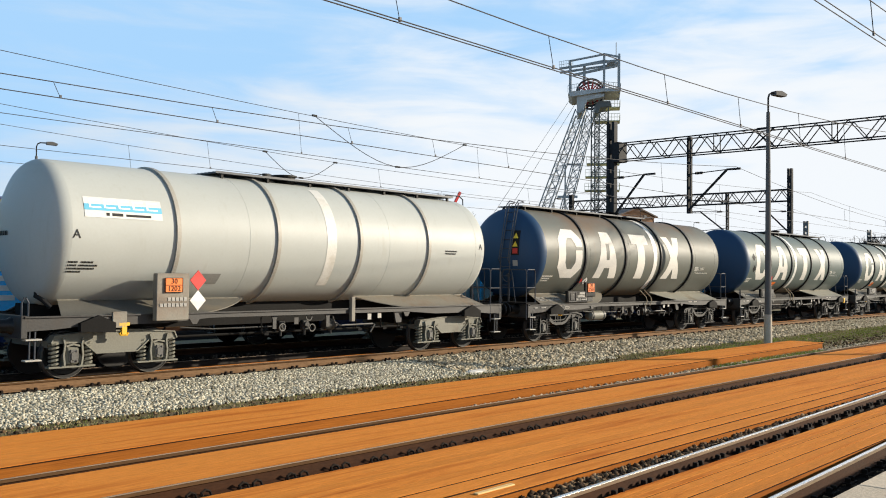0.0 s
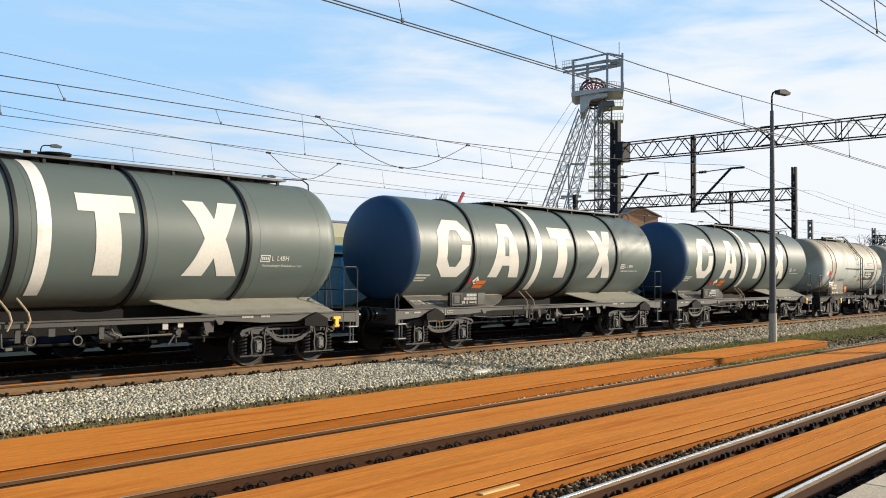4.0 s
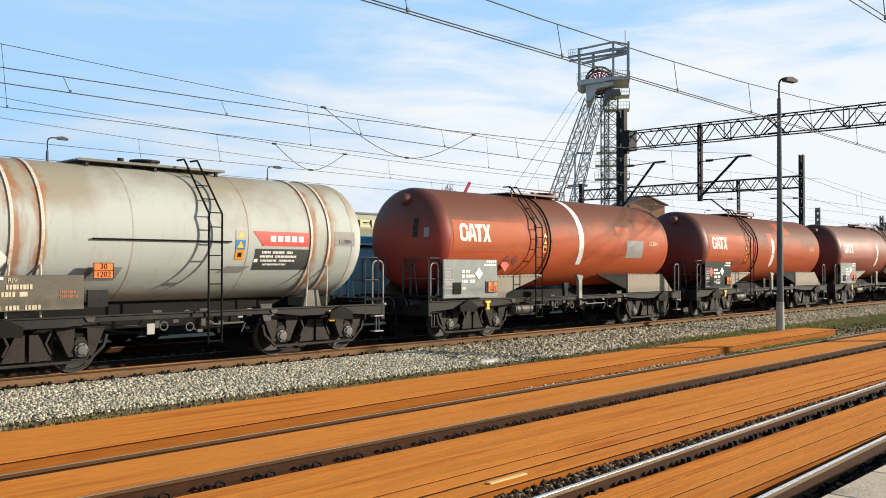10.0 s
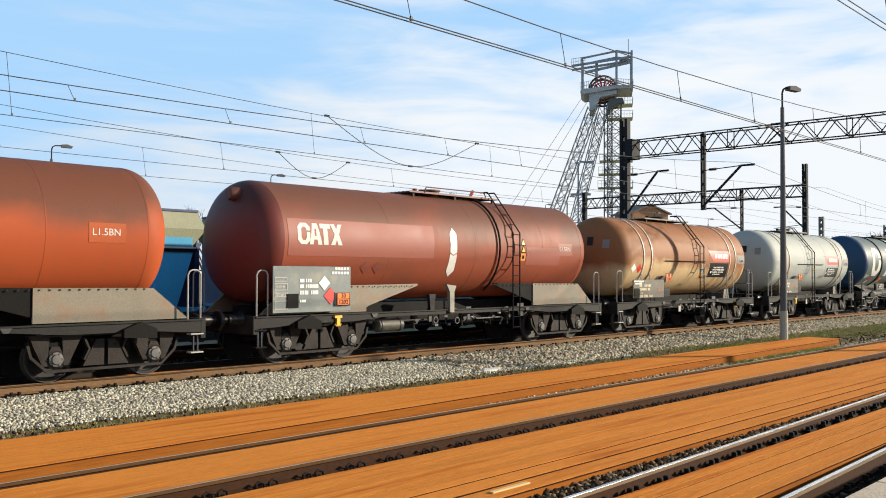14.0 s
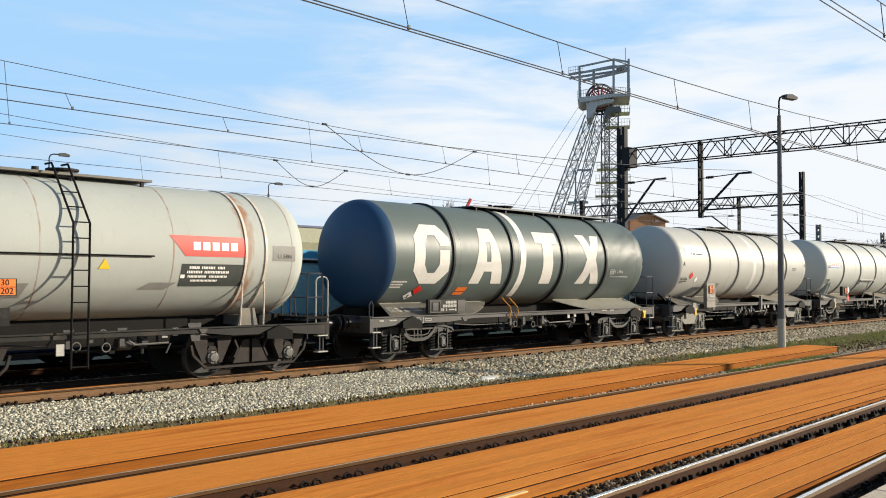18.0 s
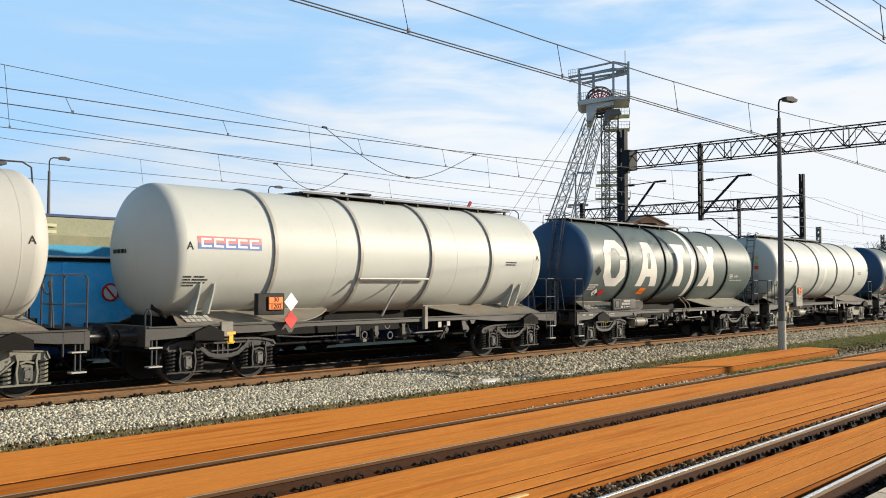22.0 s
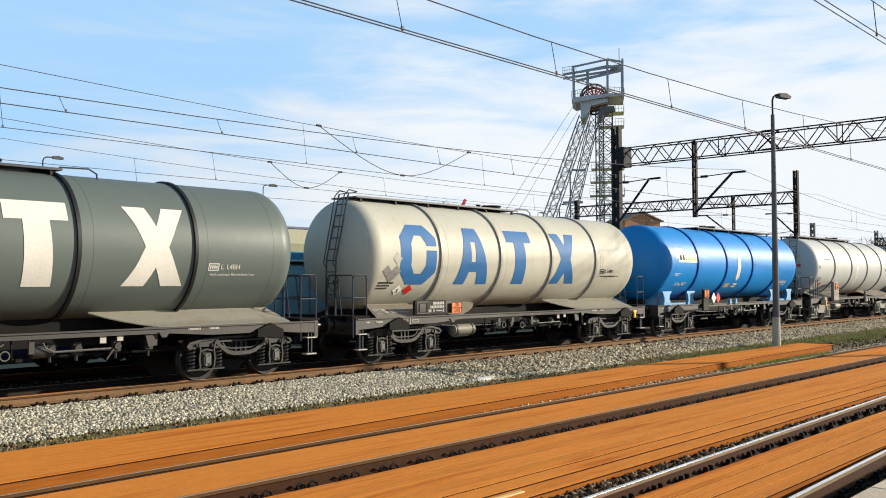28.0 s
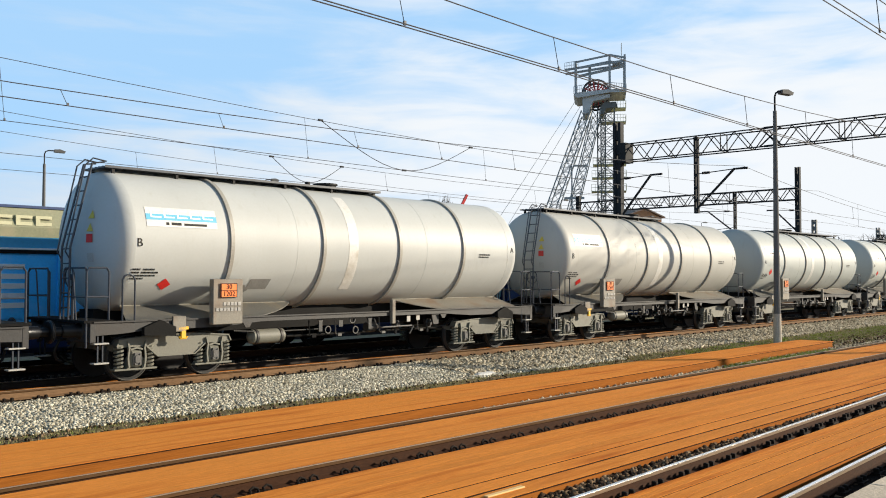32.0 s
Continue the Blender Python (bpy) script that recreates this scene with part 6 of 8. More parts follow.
    if logo == "red":
        shared("plate_holder", "holder r", lambda bm: box(bm, -0.42, 0.30, -0.10, 0.05, -0.24, 0.24, 0.012), FRAME, w, (0.98, -1.46, 1.66), "dark holder with hazard plate")
        orange_plate(w, 1.02, -1.585, 1.68)
        dia = lambda bm: prism(bm, [(-0.17, 0), (0, -0.19), (0.17, 0), (0, 0.19)], -0.01, 0.01)
        shared("hazard_diamond", "n dia w", dia, LABEL, w, (1.50, -1.50, 1.70), "white hazard diamond")
        shared("hazard_diamond", "n dia r", dia, RED, w, (1.50, -1.50, 1.30), "red flammable diamond")
        shared("data_panel", "n grid", lambda bm: [box(bm, k * 0.13 - 0.95, k * 0.13 - 0.84, -0.004, 0.004, 0.12 + r_ * 0.16, 0.25 + r_ * 0.16) for k in range(5) for r_ in range(2)], CHALK, w, pose(0, -1.285, 1.256, -64.0))
        lettering(w, "A", -1.06, -R - 0.007, zc + 0.05, 0.24, FRAME, bow=(R, 0.05))
    else:
        shared("plate_holder", "holder", lambda bm: box(bm, -0.37, 0.37, -0.10, 0.05, -0.48, 0.48, 0.012), SKIRT_OLD, w, (0.95, -1.46, 1.58), "grey holder with hazard plate and data grid")
        orange_plate(w, 0.95, -1.585, 1.82)
        data_bars(w, 0.65, -1.568, 1.5, [[(k * 0.09, k * 0.09 + 0.07) for k in range(2, 7)], [(k * 0.09, k * 0.09 + 0.07) for k in range(7)]], CHALK, 0.07)
        if seed == 0:
            dia = lambda bm: prism(bm, [(-0.19, 0), (0, -0.21), (0.19, 0), (0, 0.21)], -0.01, 0.01)
            shared("hazard_diamond", "n dia w", dia, LABEL, w, (1.56, -1.50, 1.50), "white hazard diamond")
            shared("hazard_diamond", "n dia r", dia, RED, w, (1.56, -1.50, 1.92), "red flammable diamond")
        else:
            shared("hazard_diamond", ("n dia a", seed), lambda bm: placard(bm, 2.0 if seed == 16 else -0.35, -0.95 if lad else -0.5, 0.15, R, zc), RED, w, label="red flammable diamond")
        if seed:
            shared("hazard_diamond", ("n dia b"), lambda bm: placard(bm, 1.62, -1.12, 0.16, R, zc), SOOT, w, label="faded hazard diamond")
        lettering(w, "B" if lad else "A", -1.04, -R - 0.007, zc - 0.06, 0.24, FRAME, bow=(R, -0.06))
        if seed != 16:
            shared("old_label", "n old", lambda bm: on_tank(bm, [rect(1.7, 2.25, -1.1, -0.82, 0.04)], R, zc, 0.011), SOOT, w)
    shared("mesh_guard", "mesh guard", lambda bm: box(bm, -0.15, 0.15, -0.03, 0.03, -0.16, 0.16, 0.008), SKIRT_OLD, w, (-0.1, -1.36, 1.14))
    lettering(w, "A", 10.8, -R - 0.007, zc + 0.05, 0.22, FRAME, bow=(R, 0.05))
    if lad:
        dome_signs(w, prof, zc, dark=False)
    else:
        shared("dome_writing", "n dome", lambda bm: on_dome(bm, [[(y1, 2.76), (y0, 2.76), (y0, 2.85), (y1, 2.85)] for y0, y1 in ticks(-0.11, 0.60, 0.09)], prof, zc, 0.012), FRAME, w)
        shared("drain_pipe", "n drain", lambda bm: tube(bm, [(-1.25, -0.52, 1.72), (-1.38, -0.54, 1.72), (-1.40, -0.56, 1.60), (-1.30, -0.66, 1.52), (-1.18, -0.74, 1.38)], 0.045, 8), BLACK, w, label="bent black drain pipe")
        if seed == 13:
            shared("hazard_diamond", "n dia L", lambda bm: placard(bm, 0.12, -0.66, 0.13, R, zc), LABEL, w, label="white hazard diamond")
    shared("painted_data", ("ndata"), lambda bm: (skin_bars(bm, -1.15, -0.62, [[(0, 0.2), (0.25, 0.5)], [(0, 0.18), (0.22, 0.6)], [(0, 0.55)], [(0, 0.3)]], 0.04, R, zc), skin_bars(bm, 9.3, -0.12, [[(0, 0.5)], [(0, 0.45)]], 0.04, R, zc)), FRAME, w)
    return w


DIAMONDS = {6: ((-0.95, -0.53), (-0.59, -0.55)), 11: ((-0.67, -0.4), (-0.69, -0.02))}


def short_wagon(label, x_front, paint, seed, rusty=False, ladder_x=3.68):
    """Short smooth tank wagon on old bogies, strapped down at both ends."""
    w = thing("tank_wagon", label, "tank wagon", "tank wagons of the train", (x_front, TRACK_Y["train"], 0))
    R, zc, x0, x1 = 1.42, 2.72, -1.33, 7.72
    P = 6.72
    bogie(w, 0.0, "diamond", BOGIE_OLD)
    bogie(w, P, "diamond", BOGIE_OLD)
    frame_bars(w, -2.0, P + 2.0, P, 1.12, FRAME)
    buffers(w, -2.05, P + 2.05)
    prof = tank_profile(x0, x1, R)
    shared("tank_shell", ("shell o",), lambda bm: lathe(bm, prof[14:-14], zc, 72), paint, w, smooth=35)
    shared("tank_end", ("end o",), lambda bm: lathe(bm, prof[:15], zc, 72), paint, w, label="domed tank end", smooth=35)
    shared("tank_end", ("rear end o",), lambda bm: lathe(bm, prof[-15:], zc, 72), paint, w, label="domed tank end", smooth=35)
    STRAP = surface("rust-edged strap paint", (0.56, 0.49, 0.40), 0.5, 0, 0.3, 3, 30, 0.1, dirt=(0.36, 0.19, 0.09), dirt_at=0.58)
    for x in (-0.42, 0.13, 6.35, 6.88):
        rib(w, x, R, zc, 0.06, 0.025, STRAP, "strap")
    for x in (1.9, 4.6, 7.6):
        rib(w, x, R, zc, 0.025, 0.003, paint, "weld_seam")
    def saddle(bm):
        for s in (-1, 1):
            prism(bm, [(-0.26, 1.12), (-0.17, 1.50), (0.17, 1.50), (0.26, 1.12)][::-1], s * 1.08 - 0.04, s * 1.08 + 0.04)
        box(bm, -0.10, 0.10, -1.04, 1.04, 1.12, 1.34)
    for x in (-0.14, 6.62):
        shared("saddle", "saddle o", saddle, SKIRT, w, (x, 0, 0), "dusty tapered foot between the straps")
        for k in (-1, 1):
            for d in (-0.28, 0.28):
                shared("strap_rod", ("strap rod", k, d), lambda bm: tube(bm, [(d, k * 1.30, 2.1), (d * 1.06, k * 1.30, 1.70), (d * 1.1, k * 1.26, 1.13)], 0.02, 6), STRAP, w, (x, 0, 0))
    if seed in (5, 6):
        shared("manhole_cover", "manhole", lambda bm: lathe(bm, [(-2.12, 0.0), (-2.12, 0.28), (-2.06, 0.30), (-1.95, 0.30)], 2.75, 28, -0.35), paint, w, label="round bolted cover on the tank end")
    else:
        for y, z in ((-0.15, 3.25), (-0.75, 3.15)):
            shared("end_plate", ("o plate", y), lambda bm: on_dome(bm, [[(y - 0.12, z - 0.15), (y + 0.12, z - 0.15), (y + 0.12, z + 0.15), (y - 0.12, z + 0.15)]], prof, zc, 0.02), SOOT if y < -0.5 else FRAME, w)
    top_walk(w, 1.2, 4.6, zc + R, SKIRT)
    dome_hatch(w, 2.9, zc + R, FRAME)
    side_ladder(w, ladder_x, R, zc, 0.45)
    for xa_, xb_ in ((1.5, 4.15), (4.68, 6.2)) if seed == 5 else ((1.05, 4.15),):
        shared("side_pipe", ("o pipe", xa_), lambda bm: tube(bm, [(xa_, -R - 0.03, 2.59), (xb_, -R - 0.03, 2.59)], 0.018, 6), DARK, w)
    for x in (-1.85, P + 1.85):
        hand_loop(w, x, -1.3, 0.95, 1.25, 0.36, mat=CHALK if seed > 9 or x > 0 else RAILING)
        hand_loop(w, x, 1.3, 0.95, 1.25, 0.36, mat=RAILING)
    end_platform(w, P + 1.35, P + 2.0)
    corner_steps(w, -1.85)
    corner_steps(w, P + 1.85)
    lift_hook(w, 0.9 if seed % 2 else P + 0.3, -1.36, 0.95)
    brake_gear(w, 0.0, P, 7, seed, False)
    shared("valve_label", "o tag", lambda bm: box(bm, -0.085, 0.085, -0.008, 0.008, -0.11, 0.11, 0.006), CHALK, w, (2.35, -1.30, 0.80), "white valve label")
    BOARD = surface("faded olive data board", (0.085, 0.075, 0.052), 0.6, 0, 0.3, 3, 30, 0, dirt=(0.14, 0.11, 0.075), dirt_at=0.58)
    shared("data_board", "o board", lambda bm: box(bm, -1.06, 1.06, -0.02, 0.02, -0.32, 0.32, 0.006), BOARD, w, (-0.18, -1.46, 1.58), "dark data board with pale markings")
    OLDMARK = surface("yellowed board marking", (0.52, 0.44, 0.29), 0.6, 0, 0.2, 6, 40, 0)
    for z, row in ((1.77, [(0, 0.17)]), (1.65, [(0, 0.17), (0.33, 0.80)]), (1.52, [(0, 0.50), (0.56, 0.70)]), (1.28, [(0, 0.26), (0.32, 0.58), (0.66, 0.95)])):
        data_bars(w, -0.86, -1.486, z, [row], OLDMARK, 0.085)
    data_bars(w, 0.42, -1.486, 1.56, [[(0, 0.30)], [(0, 0.34)]], surface("rust red board marking", (0.34, 0.12, 0.05), 0.6, 0, 0.2, 6, 40, 0), 0.05)
    lettering(w, "RIV", -0.42, -1.488, 1.81, 0.12, OLDMARK)
    lettering(w, "Zas", -0.72, -1.488, 1.44, 0.12, OLDMARK)
    data_bars(w, -1.2, -1.486, 1.82, [[(k * 0.08, k * 0.08 + 0.06) for k in range(8)], [(0.05, 0.5)]], LABEL, 0.05)
    shared("mesh_guard", "o mesh", lambda bm: box(bm, -0.16, 0.16, -0.012, 0.012, -0.16, 0.16), DARK, w, (-1.02, -1.49, 1.44))
    shared("plate_holder", "o holder", lambda bm: box(bm, -0.2, 0.2, -0.03, 0.03, -0.16, 0.16), FRAME, w, (1.18, -1.40, 1.45))
    orange_plate(w, 1.28, -1.44, 1.50 if seed == 5 else 1.98)
    LOGO = surface("red logo ribbon", (0.60, 0.045, 0.03), 0.5, 0, 0.1, 2, 30, 0)
    lo, hi, la, lb = {5: (0.04, 0.22, 5.05, 6.0), 6: (-0.20, 0.12, 4.72, 6.28)}.get(seed, (-0.11, 0.32, 4.50, 6.32))
    shared("logo_ribbon", ("o logo", lo), lambda bm: on_tank(bm, [[(la, hi), (la + (hi - lo) * 0.85, lo), (lb, lo), (lb, hi)]], R, zc, 0.012), LOGO, w, label="red ribbon logo")
    step, mid = (lb - la) * 0.125, (lo + hi) / 2
    shared("logo_mark", ("o logo b", lo), lambda bm: on_tank(bm, [rect(lb - (5.6 - k) * step, lb - (4.85 - k) * step, mid - (hi - lo) * 0.2, mid + (hi - lo) * 0.2) for k in range(5)], R, zc, 0.016), LABEL, w)
    OWNER = BLACK if seed == 10 else surface("faded dark owner board", (0.055, 0.06, 0.056), 0.6, 0, 0.25, 3, 30, 0, spec=0.2)
    shared("owner_board", ("o owner", seed == 10), lambda bm: on_tank(bm, [rect(4.66, 6.24, -0.77, -0.17) if seed == 10 else rect(4.80, 6.40, -0.77, -0.27)], R, zc, 0.01), OWNER, w, label="dark owner board with white writing")
    shared("owner_mark", "o owner l", lambda bm: on_tank(bm, [rect(u, v, a, a + h_) for x0_, x1_, a, h_ in ((4.98, 5.22, -0.375, 0.055), (5.27, 5.60, -0.375, 0.055), (5.66, 5.84, -0.375, 0.055), (4.94, 5.30, -0.47, 0.055), (5.35, 5.95, -0.47, 0.055), (4.97, 5.42, -0.565, 0.05), (5.48, 5.92, -0.565, 0.05), (5.05, 5.70, -0.655, 0.045), (4.80, 4.90, -0.58, 0.08)) for u, v in ticks(x0_, x1_, h_)], R, zc, 0.017), LABEL, w)
    for k, pr in enumerate((rect(3.9, 4.5, -0.85, -0.68, 0.25), rect(0.95, 1.65, -1.02, -0.70, 0.12), rect(7.06, 7.68, -0.17, 0.17))):
        shared("faded_patch", ("o patch", k), lambda bm: on_tank(bm, [pr], R, zc, 0.010), SOOT, w)
    if seed == 11:
        shared("warning_label", "o single", lambda bm: on_tank(bm, [[(3.02, -0.40), (3.26, -0.40), (3.14, -0.19)]], R, zc, 0.015), surface("yellow warning label", (0.72, 0.46, 0.02), 0.5, 0, 0.1, 3, 30, 0), w, label="small yellow warning triangle")
    else:
        warn_stack(w, 4.40 if seed == 6 else ladder_x + 0.42, -0.08 if seed == 6 else -0.42, R, zc, ("o warn", ladder_x, seed == 6), True)
    lettering(w, "L1.5BN", 7.38, -R - 0.007, zc - 0.07, 0.13, FRAME, bow=(R, -0.07))
    (xr, ar), (xw, aw) = DIAMONDS.get(seed, ((-0.66, -0.42), (-1.04, -0.42)))
    shared("hazard_diamond", ("o dia a", seed), lambda bm: placard(bm, xr, ar, 0.17, R, zc), RED, w, label="red flammable diamond")
    shared("hazard_diamond", ("o dia b", seed), lambda bm: placard(bm, xw, aw, 0.17, R, zc), LABEL, w, label="white hazard diamond")
    return w


def side_ladder(wagon, x, R, zc, foot):
    """Ladder that stands off the tank's flank and leans in over its shoulder to the walkway."""
    bend, head = zc + 0.45, zc + R + 0.10
    lean = lambda z: -1.55 + max(0.0, (z - bend) / (head - bend)) * 0.87
    def rail(bm):
        tube(bm, [(0, -1.55, foot), (0, -1.55, bend), (0, lean(head), head), (0, lean(head) + 0.12, head + 0.14), (0, lean(head) + 0.4, head + 0.14)], 0.022, 6)
    def rung(bm):
        tube(bm, [(-0.16, 0, 0), (0.16, 0, 0)], 0.014, 6)
    L = shared("ladder", ("side ladder", R, zc, foot), rail, DARK, wagon, (x - 0.16, 0, 0), label="dark steel side ladder")
    shared("ladder_rail", ("side ladder", R, zc, foot), rail, DARK, L, (0.32, 0, 0))
    z = foot + 0.04
    while z < head:
        shared("rung", "ladder rung", rung, DARK, L, (0.16, lean(z), z))
        z += 0.30


def red_wagon(label, x_front, seed, flip=False):
    """Long smooth red tank wagon on old bogies with a data board and side cradles."""
    w = thing("tank_wagon", label, "tank wagon", "tank wagons of the train", (x_front, TRACK_Y["train"], 0))
    R, zc, x0, x1 = 1.45, 2.84, -1.4, 10.55
    P = 9.75
    paint = {7: REDTANK, 8: REDTANK}.get(seed, RED_DARK)
    bogie(w, 0.0, "diamond", BOGIE_OLD)
    bogie(w, P, "diamond", BOGIE_OLD)
    frame_bars(w, -2.0, P + 2.0, P, 1.12, FRAME)
    buffers(w, -2.05, P + 2.05)
    prof = tank_profile(x0, x1, R)
    shared("tank_shell", ("shell r",), lambda bm: lathe(bm, prof[14:-14], zc, 72), paint, w, smooth=35)
    shared("tank_end", ("end r",), lambda bm: lathe(bm, prof[:15], zc, 72), RED_END if seed == 7 else RED_SOOT, w, label="maroon domed tank end", smooth=35)
    shared("tank_end", ("rear end r",), lambda bm: lathe(bm, prof[-15:], zc, 72), paint, w, label="domed tank end", smooth=35)
    for x in (2.0, 5.3, 8.4, 10.43):
        rib(w, x, R, zc, 0.025, 0.003, paint, "weld_seam")
    lx, bx = (6.98, 4.36) if flip else (2.55, 4.98)
    side_ladder(w, lx, R, zc, 0.5)
    def hoop(bm):
        pts = [(lx + (-0.7 if flip else 0.65), -(R + 0.06) * math.cos(a), zc + (R + 0.06) * math.sin(a)) for a in [-0.95 + k * 2.2 / 14 for k in range(15)]]
        tube(bm, pts, 0.03, 6)
    shared("pipe_hoop", ("hoop", flip), hoop, DARK, w)
    FADED = surface("dull repainted panel", (0.25, 0.062, 0.036), 0.6, 0, 0.12, 1.0, 30, 0) if seed == 9 else surface("repainted red panel", (0.36, 0.083, 0.028), 0.6, 0, 0.2, 1.0, 30, 0, spec=0.15)
    shared("repaint_panel", ("panel", flip), lambda bm: on_tank(bm, [rect(-1.2, 3.6 if flip else 2.0, -0.35, 0.52)], R, zc, 0.009), FADED, w, label="lighter repainted panel")
    shared("repaint_patch", ("patch", seed), lambda bm: on_tank(bm, [rect(6.0, 7.3, 0.69, 1.42)] if seed == 8 else [rect(7.1, 8.0, 0.30, 0.58)] if not flip else [rect(7.6, 9.3, -0.5, 0.05)], R, zc, 0.010), FADED, w)
    if seed == 8:
        shared("repaint_patch", "band patch", lambda bm: on_tank(bm, [rect(bx - 0.42, bx + 0.24, -0.72, 0.72)], R, zc, 0.007), FADED, w)
    if seed == 7:
        shared("repaint_patch", "grey patch", lambda bm: on_tank(bm, [rect(7.75, 8.85, -0.5, 0.12)], R, zc, 0.010), SOOT, w, label="grey painted-over patch")
    shared("repaint_patch", "end patch", lambda bm: on_tank(bm, [rect(9.2, 9.95, -0.18, 0.2)], R, zc, 0.009), FADED, w)
    def marks(bm):
        for polys, x in zip(block_shapes(0.36, 0.5), (-1.0, -0.66, -0.34, -0.02)):
            on_tank(bm, shift(polys, x + 0.06, -0.08), R, zc, 0.016)
        bmesh.ops.remove_doubles(bm, verts=bm.verts, dist=0.002)
    shared("painted_mark", "red marks", marks, LETTER, w, label="white block logo")
    shared("sight_band", ("red sight", seed), lambda bm: on_tank(bm, [rect(bx - 0.13, bx + 0.13, -0.75, 1.95)] if seed == 7 else [[(bx - 0.14, -0.70), (bx + 0.02, -0.88), (bx + 0.16, -0.70), (bx + 0.14, -0.20), (bx, -0.27), (bx - 0.13, -0.20)], [(bx - 0.13, -0.17), (bx, -0.24), (bx + 0.14, -0.17), (bx + 0.13, 0.34), (bx + 0.0, 0.50), (bx - 0.13, 0.34)]], R, zc, 0.013), WHITEBAND, w, label="white band on the tank")
    REDWALK = surface("sooty red walkway paint", (0.13, 0.050, 0.045), 0.55, 0, 0.3, 2, 30, 0)
    top_walk(w, 2.4 if not flip else 3.6, 5.2 if not flip else 7.4, zc + R, REDWALK)
    hand_loop(w, 3.8 if not flip else 5.5, -0.5, zc + R + 0.06, 0.16, 2.6, mat=REDWALK)
    dome_hatch(w, 4.9, zc + R, paint)
    shared("end_fitting", "lug", lambda bm: lathe(bm, [(-2.02, 0.0), (-2.02, 0.13), (-1.98, 0.16), (-1.6, 0.16)], 3.92, 18, -0.25), RED_END, w, label="short red pipe stub on the tank end", smooth=40)
    BOARD = surface("black green data board", (0.012, 0.017, 0.016), 0.5, 0, 0.3, 2, 30, 0, spec=0.12) if seed == 8 else surface("grey green data board", (0.14, 0.165, 0.16), 0.5, 0, 0.25, 2, 30, 0, dirt=(0.26, 0.24, 0.17), dirt_at=0.6)
    shared("data_board", ("r board", seed == 8), lambda bm: box(bm, -1.14, 1.14, -0.02, 0.02, -0.53, 0.53, 0.006), BOARD, w, (-0.5, -1.46, 1.72), "grey data board with white markings")
    data_bars(w, -0.89, -1.486, 1.88, [[(0, 0.12), (0.16, 0.34)]], LABEL, 0.08)
    data_bars(w, -0.89, -1.486, 1.75, [[(0, 0.11), (0.16, 0.55)]], LABEL, 0.08)
    data_bars(w, -0.89, -1.486, 1.60, [[(0, 0.26), (0.32, 0.55)]], LABEL, 0.09)
    if seed == 8:
        lettering(w, "Zas", -0.81, -1.486, 1.45, 0.11, LABEL)
        shared("stencil_frame", "r icon", lambda bm: frame_lines(bm, -0.68, -0.36, 1.36, 1.53, 0.016) + [box(bm, -0.64, -0.62, -0.003, 0.003, 1.39, 1.50), box(bm, -0.57, -0.40, -0.003, 0.003, 1.40, 1.44)], LABEL, w, (0, -1.486, 0))
    else:
        data_bars(w, -0.89, -1.486, 1.42, [[(0, 0.18)]], LABEL, 0.06)
    data_bars(w, 0.05, -1.486, 2.17, [[(k * 0.09 + 0.1, k * 0.09 + 0.17) for k in range(5)], [(k * 0.09, k * 0.09 + 0.07) for k in range(6)]], LABEL, 0.06)
    shared("stencil_frame", "r stencils", lambda bm: [frame_lines(bm, -1.60, b_, z, z + h_, 0.018) for z, h_, b_ in ((1.90, 0.10, -1.26), (1.70, 0.16, -1.24), (1.55, 0.10, -1.24), (1.27, 0.20, -1.24))], CHALK, w, (0, -1.486, 0))
    data_bars(w, -1.57, -1.486, 1.76, [[(0, 0.26)]], CHALK, 0.05)
    data_bars(w, -1.57, -1.486, 1.575, [[(0, 0.28)]], CHALK, 0.05)
    shared("mesh_guard", "o mesh", lambda bm: box(bm, -0.16, 0.16, -0.012, 0.012, -0.16, 0.16), DARK, w, (-1.10, -1.49, 1.46))
    shared("hazard_diamond", "r dia", lambda bm: prism(bm, [(-0.17, 0), (0, -0.17), (0.17, 0), (0, 0.17)], -0.006, 0.006), LABEL, w, (-0.18, -1.488, 1.86), "white hazard diamond")
    shared("plate_holder", "r holder", lambda bm: box(bm, -0.24, 0.24, -0.02, 0.02, -0.16, 0.16, 0.006), BOARD, w, (0.36, -1.49, 1.48))
    orange_plate(w, 0.37, -1.525, 1.48)
    shared("hazard_diamond", ("r dia2", flip), lambda bm: prism(bm, [(-0.2, 0), (0, -0.2), (0.2, 0), (0, 0.2)], -0.006, 0.006), RED, w, {7: (1.2, -1.30, 2.1), 8: (-1.14, -1.488, 1.84)}.get(seed, (0.0, -1.488, 1.56)), label="red flammable diamond")
    for k in range(2):
        shared("faded_diamond", ("r fade", k), lambda bm: placard(bm, 1.25 + 0.4 * k, -0.62, 0.17, R, zc), surface("faded brown diamond", (0.19, 0.045, 0.025), 0.6, 0, 0.2, 4, 30, 0), w)
    lettering(w, "L1.5BN", 9.55, -R - 0.007, zc + 0.02, 0.19, LETTER, bow=(R, 0.02))
    def cradle(bm):
        for s in (-1, 1):
            prism(bm, [(-1.75, 1.14), (-0.95, 1.78), (1.45, 1.80), (1.45, 1.14)][::-1], s * 1.12 - 0.03, s * 1.12 + 0.03)
        box(bm, -0.06, 0.06, -1.12, 1.12, 1.14, 1.38)
